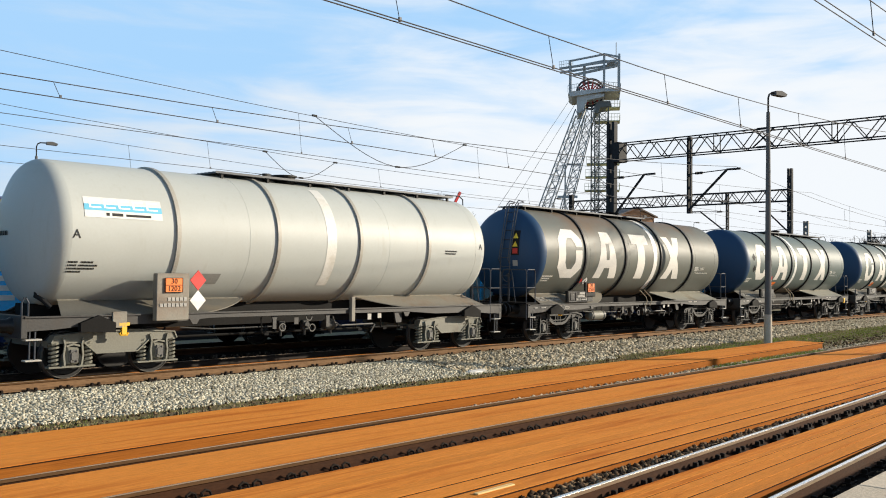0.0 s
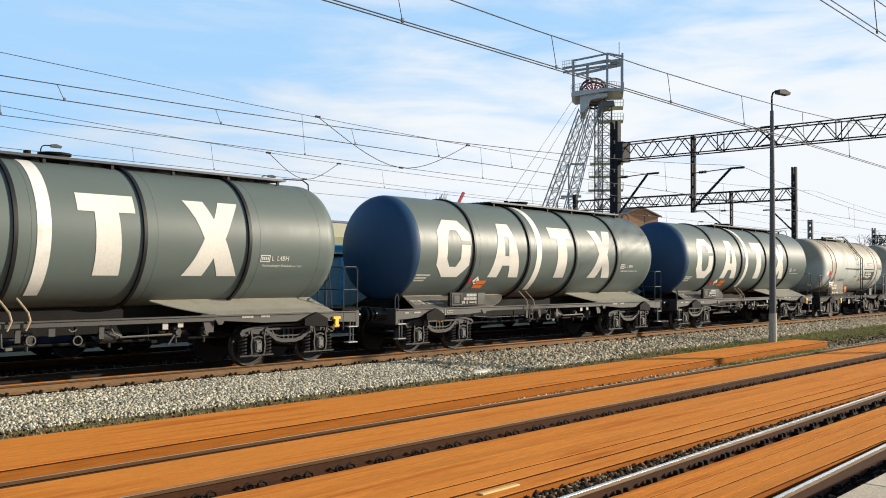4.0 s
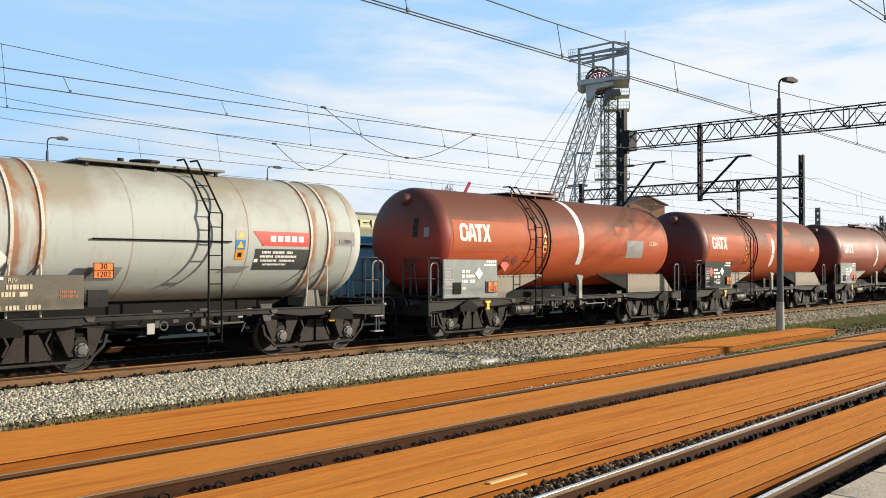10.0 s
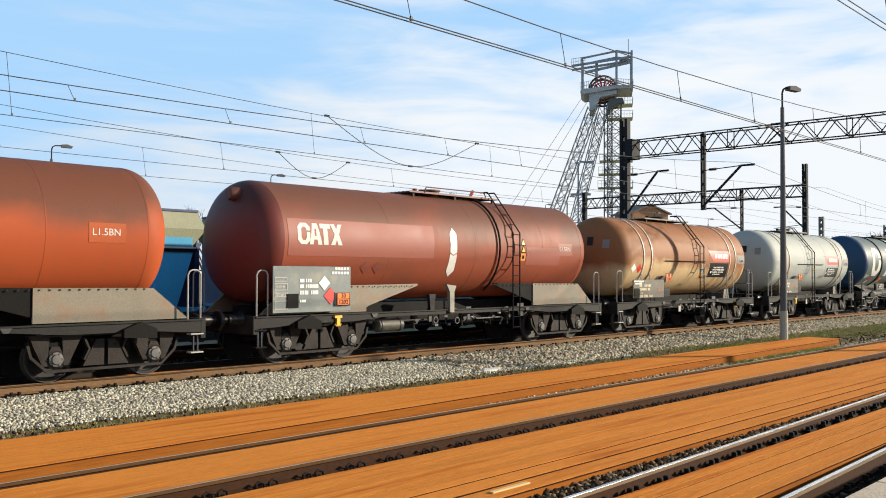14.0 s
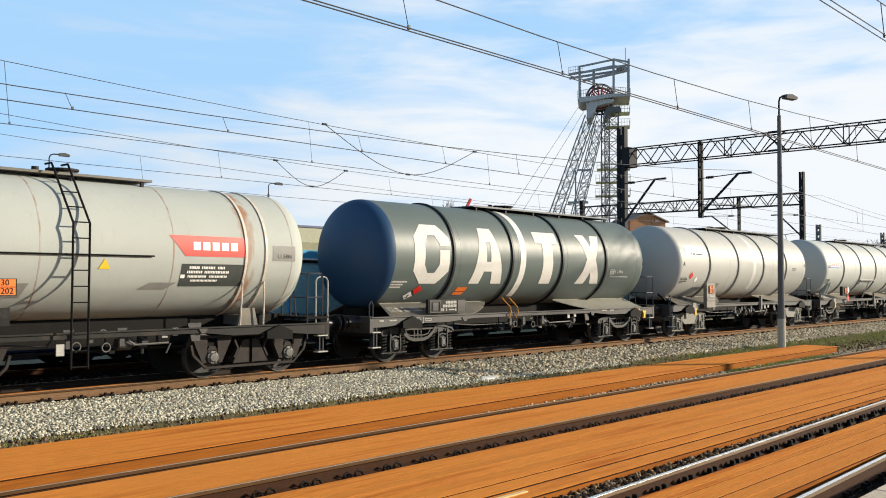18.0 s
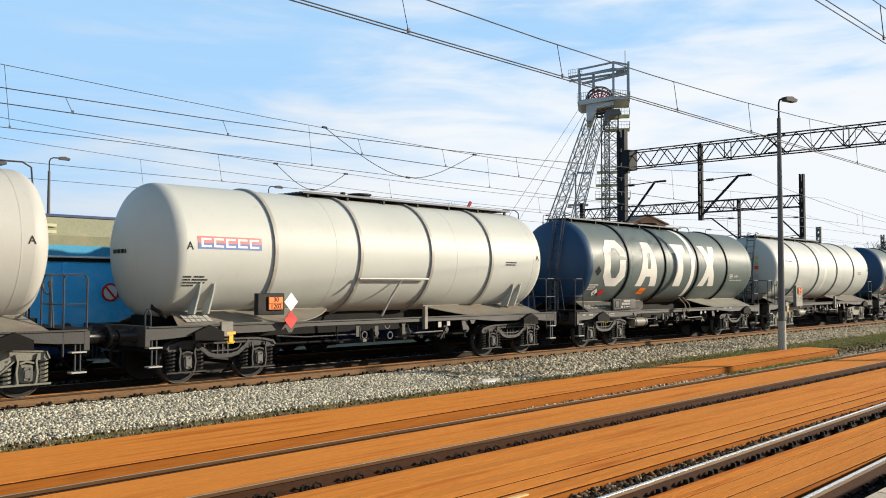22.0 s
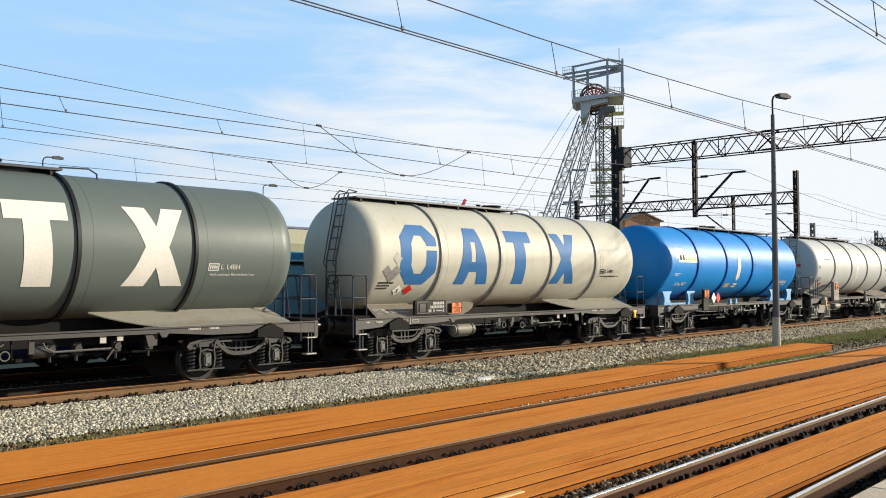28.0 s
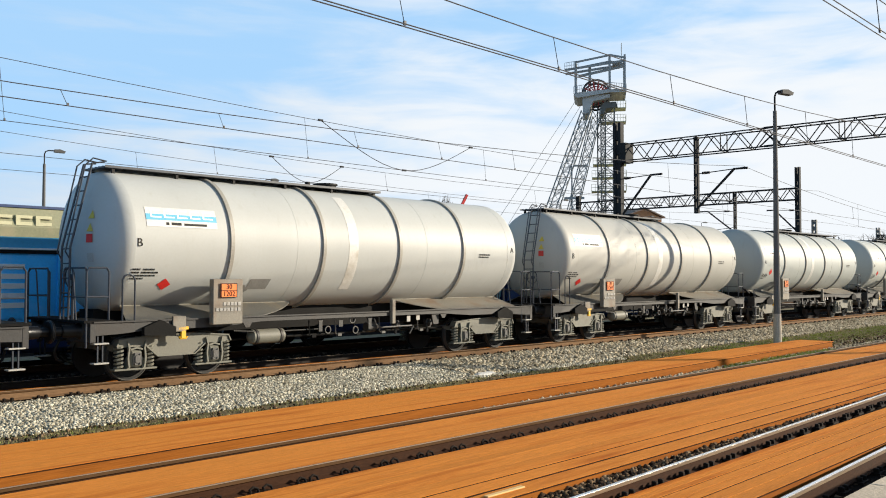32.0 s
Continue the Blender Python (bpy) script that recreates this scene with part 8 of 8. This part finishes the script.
def hopper_wagon(x, label, low=HBLUE):
    h = thing("hopper_wagon", label, "hopper wagon", "blue hopper wagons", (x, TRACK_Y["siding"], 0))
    L = 12.2
    def upper(bm):
        # six-sided ends, widest half-way up
        rings = []
        for z, e, y in ((2.78, 0.42, 1.36), (3.25, 0.02, 1.40), (3.72, 0.22, 1.26)):
            rings.append([bm.verts.new(p) for p in ((e, -y, z), (L - e, -y, z), (L - e, y, z), (e, y, z))])
        for r0, r1 in zip(rings, rings[1:]):
            for k in range(4):
                bm.faces.new((r0[k], r0[(k + 1) % 4], r1[(k + 1) % 4], r1[k]))
        bm.faces.new(rings[0][::-1])
        bm.faces.new(rings[-1])
    shared("upper_body", "h upper", upper, HOLIVE, h)
    shared("band", "h band", lambda bm: prism_x(bm, [(-1.375, 2.76), (-1.40, 3.02), (1.40, 3.02), (1.375, 2.76)], 0.42, L - 0.42), HTEAL, h)
    shared("top_rim", "h rim", lambda bm: box(bm, 0.2, L - 0.2, -1.3, 1.3, 3.70, 3.76), HNAVY, h)
    shared("ledge", "h ledge", lambda bm: box(bm, 0.35, L - 0.35, -1.47, 1.47, 2.64, 2.72), DARK, h)
    shared("gutter", "h gutter", lambda bm: box(bm, 0.35, L - 0.35, -1.44, 1.44, 2.73, 2.77), LABEL, h)
    shared("hopper_body", "h body", lambda bm: prism(bm, [(0.42, 2.64), (0.9, 1.15), (L - 0.9, 1.15), (L - 0.42, 2.64)], -1.42, 1.42), low, h)
    for k in range(5):
        shared("side_rib", "h rib", lambda bm: box(bm, -0.05, 0.05, -1.47, -1.42, 1.2, 2.62), HBLUE, h, (1.5 + k * (L - 3.0) / 4, 0, 0))
    for e, s in ((0.0, 1), (L, -1)):
        shared("end_slope", ("h end", s), lambda bm: prism(bm, [(s * 0.3, 2.8), (s * 0.5, 2.8), (s * 1.5, 1.2), (s * 1.2, 1.2)][::s], -1.2, 1.2), HBLUE, h, (e, 0, 0))
        # added panel that closes the gap; its navy stands for the shaded end
        shared("end_panel", ("h panel", s), lambda bm: box(bm, min(s * 0.24, s * 0.30), max(s * 0.24, s * 0.30), -1.3, 1.3, 0.95, 2.78), HNAVY, h, (e, 0, 0))
        shared("end_post", ("h post", s), lambda bm: box(bm, min(s * 0.1, s * 0.2), max(s * 0.1, s * 0.2), -1.2, -1.05, 1.15, 2.9), HNAVY, h, (e, 0, 0))
    shared("side_sill", "h sill", lambda bm: box(bm, 0.0, L, -1.4, 1.4, 0.95, 1.18), HBLUE, h)
    CREAM = surface("worn cream mark", (0.50, 0.48, 0.30), 0.6, 0, 0.2, 2, 30, 0)
    for k, (a, b_) in enumerate([(4.3 + i * 0.5, 4.7 + i * 0.5) for i in range(3)] + [(6.05 + i * 0.45, 6.42 + i * 0.45) for i in range(5)]):
        shared("painted_mark", ("h logo", k), lambda bm: prism(bm, [(a, 3.29), (b_, 3.29), (b_, 3.37), (a + 0.1, 3.37), (a + 0.1, 3.45), (b_, 3.45), (b_, 3.52), (a, 3.52)], -1.40, -1.30), CREAM, h)
    shared("data_panel", "h data", lambda bm: [box(bm, 6.6, 7.6, -1.435, -1.425, 1.4 + k * 0.22, 1.52 + k * 0.22) for k in range(5)], LABEL, h)
    shared("prohibition_sign", "h sign", lambda bm: lathe_y(bm, [(-1.445, 0.0), (-1.445, 0.22), (-1.42, 0.22)], 9.55, 1.9, 24), LABEL, h, label="round white sign with red rim")
    shared("sign_rim", "h sign rim", lambda bm: (lathe_y(bm, [(-1.45, 0.175), (-1.455, 0.18), (-1.455, 0.225), (-1.44, 0.23)], 9.55, 1.9, 24), prism(bm, [(9.41, 2.03), (9.44, 2.06), (9.69, 1.77), (9.66, 1.74)], -1.456, -1.446)), RED, h)
    for z in (1.7, 2.2):
        shared("rail_bar", ("h bar", z), lambda bm: tube(bm, [(0.1, -1.3, z), (1.1, -1.3, z)], 0.02, 6), HNAVY, h)
    shared("railing", "h rail", lambda bm: tube(bm, [(0.1, -1.32, 1.2), (0.1, -1.32, 2.25), (1.1, -1.32, 2.25), (1.1, -1.32, 1.2)], 0.02, 6), HNAVY, h)
    for x in (3.6, 6.3):
        shared("discharge_chute", "h chute", lambda bm: prism_x(bm, [(-1.15, 0.98), (-0.95, 0.32), (0.95, 0.32), (1.15, 0.98)], 0.0, 2.5), HNAVY, h, (x, 0, 0))
    shared("lower_sill", "h low", lambda bm: [box(bm, 3.3, L - 3.3, s * 1.25 - 0.04, s * 1.25 + 0.04, 0.45, 0.72) for s in (-1, 1)] and box(bm, 3.3, 3.4, -1.25, 1.25, 0.45, 0.72), HNAVY, h)
    shared("end_frame", "h ends", lambda bm: box(bm, 0.2, L - 0.2, -0.35, 0.35, 0.62, 0.95), DARK, h)
    buffers(h, -0.02, L + 0.02)
    bogie(h, 2.2, "cast", BOGIE)
    bogie(h, L - 2.2, "cast", BOGIE)
    return h


for k in range(5):
    if k < 2:
        hopper_wagon(-12.55 + k * 13.5, "blue hopper wagon with dusty olive upper side")
    else:
        hopper_wagon(-12.55 + k * 13.5, "dusty pale cyan hopper wagon with olive upper side", HPALE)

# ================= mine headframe =================
tower = thing("mine_headframe", "grey steel mine headframe with a red-spoked winding wheel", "mine headframe", at=(139.0, 89.3, 0))
tower.rotation_euler = (0, 0, radians(-57.3))
U = lambda u: (u - 1066.3) * 0.102
Z = lambda v: 28.41 + (250 - v) * 0.099


TOWERDARK = surface("dark grey shaft lattice paint", (0.10, 0.105, 0.10), 0.6, 0.0, 0.2, 0.5, 6, 0.0)
TOWERPALE = surface("pale grey headframe paint", (0.42, 0.43, 0.43), 0.6, 0.0, 0.25, 0.5, 6, 0.0)
TOWERLIGHT = surface("grey lattice paint", (0.25, 0.27, 0.275), 0.6, 0.0, 0.2, 0.5, 6, 0.0)


def lattice_leg(a, b, wa, wb, dep, n, mat, name="leg", thick=1.0):
    """Inclined box lattice from a to b; wa, wb are the widths at both ends."""
    bm = bmesh.new()
    a, b = Vector(a), Vector(b)
    cor = lambda t, i, j: a.lerp(b, t) + Vector(((wa + (wb - wa) * t) / 2 * i, dep / 2 * j, 0))
    for i in (-1, 1):
        for j in (-1, 1):
            beam(bm, cor(0, i, j), cor(1, i, j), 0.13 * thick, 0.13 * thick)
    for k in range(n):
        t0, t1 = k / n, (k + 1) / n
        for j in (-1, 1):
            beam(bm, cor(t0, -1, j), cor(t1, 1, j), 0.06 * thick, 0.06 * thick)
            beam(bm, cor(t0, 1, j), cor(t1, -1, j), 0.06 * thick, 0.06 * thick)
            beam(bm, cor(t0, -1, j), cor(t0, 1, j), 0.06 * thick, 0.06 * thick)
        for i in (-1, 1):
            beam(bm, cor(t0, i, -1), cor(t1, i, 1), 0.06 * thick, 0.06 * thick)
    return part(name, bm, mat, tower)


for j in (-3.2, 3.2):
    lattice_leg((U(929), j * 1.5, -0.5), (U(1043), j, Z(212)), 2.1, 1.6, 1.2, 16, TOWERLIGHT, "leg")
    lattice_leg((U(982), j * 1.2, -0.5), (U(1062), j, Z(212)), 1.8, 1.5, 1.1, 16, TOWERLIGHT, "leg")
lattice_leg((U(1078), 0, -0.5), (U(1078), 0, Z(205)), 3.0, 3.0, 4.0, 14, TOWERDARK, "shaft_tower", 1.7)
lattice_leg((U(1073), 0, -0.5), (U(1073), 0, Z(220)), 0.8, 0.8, 5.0, 14, TOWERDARK, "guide_frame", 1.5)
bm = bmesh.new()
beam(bm, (U(1020), -3, Z(312)), (U(1046), -3, Z(312)), 0.3, 0.3)
beam(bm, (U(1018), -3, -0.5), (U(1018), -3, Z(312)), 0.25, 0.25)
beam(bm, (U(1005), -4, Z(372)), (U(1040), -4, Z(372)), 0.4, 0.4)
part("leg_tie", bm, TOWER, tower)
bm = bmesh.new()
prism(bm, [(U(1037), Z(186)), (U(1038), Z(218)), (U(1046), Z(218)), (U(1056), Z(196)), (U(1085), Z(190)), (U(1085), Z(184))], -3.6, 3.6)
part("head_box", bm, TOWERPALE, tower)
bm = bmesh.new()
prism(bm, [(U(1068), Z(205)), (U(1066), Z(218)), (U(1074), Z(218)), (U(1078), Z(208)), (U(1098), Z(205)), (U(1096), Z(196)), (U(1075), Z(196))], -2.5, 2.5)
part("chute", bm, TOWERDARK, tower)
bm = bmesh.new()
prism(bm, [(U(1022), Z(185)), (U(1028), Z(190)), (U(1084), Z(182)), (U(1112), Z(182)), (U(1112), Z(177)), (U(1084), Z(176)), (U(1024), Z(181))], -4.2, 4.2)
part("wheel_deck", bm, TOWERPALE, tower, "pale grey deck beam under the winding wheel")
for u in (1025, 1085, 1111):
    for j in (-4.0, 4.0):
        bm = bmesh.new()
        beam(bm, (U(u), j * 0.6, Z(184)), (U(u), j * 0.6, Z(110 + (1111 - u) * 0.12)), 0.36, 0.36)
        part("frame_post", bm, TOWER, tower)
bm = bmesh.new()
for j in (-4.0, 4.0):
    beam(bm, (U(1024), j * 0.6, Z(121)), (U(1086), j * 0.6, Z(110)), 0.3, 0.3)
    beam(bm, (U(1086), j * 0.6, Z(110)), (U(1112), j * 0.6, Z(116)), 0.3, 0.3)
for u, v in ((1025, 121), (1085, 110), (1111, 116)):
    beam(bm, (U(u), -2.4, Z(v)), (U(u), 2.4, Z(v)), 0.4, 0.4)
part("frame_top", bm, TOWER, tower)
bm = bmesh.new()
for j in (-2.2, 1.0):
    beam(bm, (U(1006), j, Z(134)), (U(1110), j, Z(121)), 0.25, 0.4)
beam(bm, (U(1030), -1, Z(144)), (U(1110), -1, Z(128)), 0.3, 0.45)
beam(bm, (U(1050), -1, Z(160)), (U(1050), -1, Z(128)), 0.5, 0.5)
box(bm, U(1090), U(1103), -1.5, 1.5, Z(127), Z(119))
part("crane_beam", bm, TOWER, tower)


def railing_line(a, b, h, mat, n):
    bm = bmesh.new()
    a, b = Vector(a), Vector(b)
    for k in range(n + 1):
        p = a.lerp(b, k / n)
        beam(bm, p, p + Vector((0, 0, h)), 0.06, 0.06)
    for f in (0.5, 1.0):
        beam(bm, a + Vector((0, 0, h * f)), b + Vector((0, 0, h * f)), 0.06, 0.06)
    tagged(part("railing", bm, mat, tower), kind="stuff")


railing_line((U(1022), -4.3, Z(183)), (U(1040), -4.3, Z(180)), 1.3, TOWER, 5)
railing_line((U(1080), -4.3, Z(177)), (U(1113), -4.3, Z(181)), 1.3, TOWER, 8)
railing_line((U(1113), -4.3, Z(181)), (U(1113), 4.3, Z(181)), 1.3, TOWER, 8)
railing_line((U(1006), -2.6, Z(134)), (U(1030), -2.6, Z(131)), 1.2, TOWER, 6)
for v, a, b in ((205, 1070, 1113), (230, 1068, 1113), (308, 1055, 1113), (332, 1053, 1113), (357, 1052, 1113)):
    bm = bmesh.new()
    box(bm, U(a), U(b), -1.6, 1.6, Z(v + 1.5), Z(v))
    part("platform_deck", bm, TOWERGREEN, tower)
    railing_line((U(a), -1.6, Z(v)), (U(b), -1.6, Z(v)), 1.2, TOWERGREEN, 9)
    railing_line((U(b), -1.6, Z(v)), (U(b), 1.6, Z(v)), 1.2, TOWERGREEN, 3)
SHEAVE = surface("dark sheave rim", (0.05, 0.05, 0.055), 0.5, 0.3, 0.2, 1, 10, 0)
SPOKE = surface("red spoke paint", (0.40, 0.04, 0.03), 0.5, 0, 0.2, 1, 10, 0)
for j in (-1.6, 1.6):
    bm = bmesh.new()
    cx_, cz_, rr = U(1061), Z(178), 2.45
    tube(bm, [(cx_ + rr * math.cos(a), j, cz_ + rr * math.sin(a)) for a in [2 * math.pi * k / 32 for k in range(33)]], 0.2, 6)
    tube(bm, [(cx_ + 0.8 * rr * math.cos(a), j, cz_ + 0.8 * rr * math.sin(a)) for a in [2 * math.pi * k / 32 for k in range(33)]], 0.1, 6)
    wheel_ = part("winding_wheel", bm, SHEAVE, tower, "dark rim of the winding wheel")
    for k in range(14):
        a = 2 * math.pi * k / 14
        bm = bmesh.new()
        beam(bm, (cx_, j, cz_), (cx_ + rr * math.cos(a), j, cz_ + rr * math.sin(a)), 0.2, 0.2)
        part("spoke", bm, SPOKE, wheel_)
bm = bmesh.new()
tube(bm, [(U(1106), 0, Z(120)), (U(1106), 0, Z(83))], 0.08, 6)
part("antenna", bm, TOWER, tower)
for u, qx, j in ((1024, 21.3, -1.6), (1034, 19.8, 1.6)):
    bm = bmesh.new()
    tube(bm, [(U(u), j, Z(192)), (U(u) - qx, j, 2.0)], 0.035, 5)
    part("hoist_rope", bm, MASTGREY, tower)

# ================= buildings, trees, far distance =================
BRICK = surface("orange brick wall", (0.40, 0.20, 0.10), 0.85, 0, 0.25, 1.0, 12, 0.1)
ROOF = surface("dark roof sheet", (0.10, 0.09, 0.09), 0.7, 0, 0.2, 1.0, 10, 0.1)
GREYWALL = surface("grey blue shed wall", (0.16, 0.19, 0.22), 0.7, 0, 0.2, 1.0, 10, 0.1)


def house(x, y, lx, ly, h, ridge, turn, label, wall, roof):
    b = thing("pithead_building", label, "building", "pithead buildings", (x, y, GROUND_Z))
    b.rotation_euler = (0, 0, radians(turn))
    bm = bmesh.new()
    prism_x(bm, [(-ly / 2, 0), (-ly / 2, h), (0, h + ridge), (ly / 2, h), (ly / 2, 0)], -lx / 2, lx / 2)
    part("wall", bm, wall, b)
    for s in (-1, 1):
        bm = bmesh.new()
        prism_x(bm, [(0, h + ridge + 0.05), (s * (ly / 2 + 0.6), h - 0.1), (s * (ly / 2 + 0.6), h + 0.15), (0, h + ridge + 0.3)], -lx / 2 - 0.5, lx / 2 + 0.5)
        part("roof", bm, roof, b)
    for k in range(4):
        bm = bmesh.new()
        box(bm, -lx / 2 + lx * (k + 0.6) / 4.4, -lx / 2 + lx * (k + 0.6) / 4.4 + 1.2, -ly / 2 - 0.03, -ly / 2 + 0.1, h * 0.45, h * 0.75)
        part("window", bm, ROOF, b)
    return b


house(161.2, 95.2, 7.5, 8.0, 14.7, 1.7, 60, "orange brick building with a low brown roof", BRICK, surface("brown roof sheet", (0.22, 0.16, 0.13), 0.8, 0, 0.2, 1, 10, 0))
house(98.0, 66.5, 16, 10, 7.4, 0.6, -20, "grey shed with a flat dark roof", GREYWALL, ROOF)

TWIG = surface("bare grey brown twigs", (0.10, 0.075, 0.055), 0.9, 0, 0.3, 1, 10, 0)


def bare_tree(x, y, h, seed, label, spread=0.5):
    t = thing("bare_tree", label, "tree", "bare trees", (x, y, GROUND_Z))
    rnd = random.Random(seed)
    trunk, limbs = bmesh.new(), bmesh.new()
    tube(trunk, [(0, 0, 0), (0.05, 0, h * 0.3), (0, 0.05, h * 0.6)], h * 0.022, 7, r_end=h * 0.012)
    def grow(p, d, ln, r, depth):
        q = p + d * ln
        tube(limbs, [p, p.lerp(q, 0.5) + Vector((rnd.uniform(-1, 1), rnd.uniform(-1, 1), 0)) * ln * 0.06, q], r, 4, r_end=r * 0.6)
        if depth:
            for _ in range(3):
                e = (d + Vector((rnd.uniform(-1, 1), rnd.uniform(-1, 1), rnd.uniform(-0.1, 0.7))) * spread).normalized()
                grow(p.lerp(q, rnd.uniform(0.55, 1)), e, ln * rnd.uniform(0.6, 0.8), r * 0.6, depth - 1)
    for k in range(6):
        a = rnd.uniform(0, 6.28)
        grow(Vector((0, 0, h * rnd.uniform(0.25, 0.6))), Vector((math.cos(a) * 0.6, math.sin(a) * 0.6, 1)).normalized(), h * 0.2, h * 0.009, 3)
    part("trunk", trunk, TWIG, t)
    part("crown", limbs, TWIG, t)
    return t


bare_tree(79.5, 70.6, 13.0, 3, "bare leafless tree beyond the tracks", 0.6)
bare_tree(42.0, 70.0, 8.9, 4, "bare leafless tree beyond the tracks", 0.6)
bare_tree(43.9, 70.5, 9.2, 5, "bare leafless tree beyond the tracks", 0.6)
rt = random.Random(9)
for k in range(16):
    d = 260 + rt.uniform(-20, 40)
    a = radians(71.0 + k * 0.55 + rt.uniform(-0.2, 0.2))
    bare_tree(d * math.sin(a), d * math.cos(a), rt.uniform(13, 18), 20 + k, "bare leafless tree on the horizon", 0.7)

crane = thing("signal_arm", "thin red slanting arm beside the bare tree", "arm", at=(79.2, 70.0, GROUND_Z))
bm = bmesh.new()
tube(bm, [(0, 0, 0), (0, 0, 11.0)], 0.1, 6)
part("post", bm, MASTGREY, crane)
bm = bmesh.new()
beam(bm, (-0.2, 0.0, 10.9), (0.55, -0.3, 12.4), 0.28, 0.28)
part("arm", bm, RED, crane)


# ================= motion of the train =================
def motions():
    for wagon, x in TRAIN:
        walk(wagon, [(t, Matrix.Translation((x - s, TRACK_Y["train"], 0))) for t, s in enumerate(ROLLED)])
    # wheels at the same place in their bogie roll alike and share one set of keys
    first = {}
    for wheel, x in ROLLING:
        if x not in first:
            rows = []
            for k in range(481):
                t = k / 15
                i = min(31, int(t))
                s = ROLLED[i] + (ROLLED[i + 1] - ROLLED[i]) * (t - i)
                rows.append((t, Matrix.Translation((x, 0, AXLE_Z)) @ Matrix.Rotation(-s / WHEEL_R, 4, "Y")))
            walk(wheel, rows)
            first[x] = wheel
        else:
            wheel.rotation_mode = "QUATERNION"
            keys = wheel.animation_data_create()
            keys.action = first[x].animation_data.action
            keys.action_slot = first[x].animation_data.action_slot


motions()
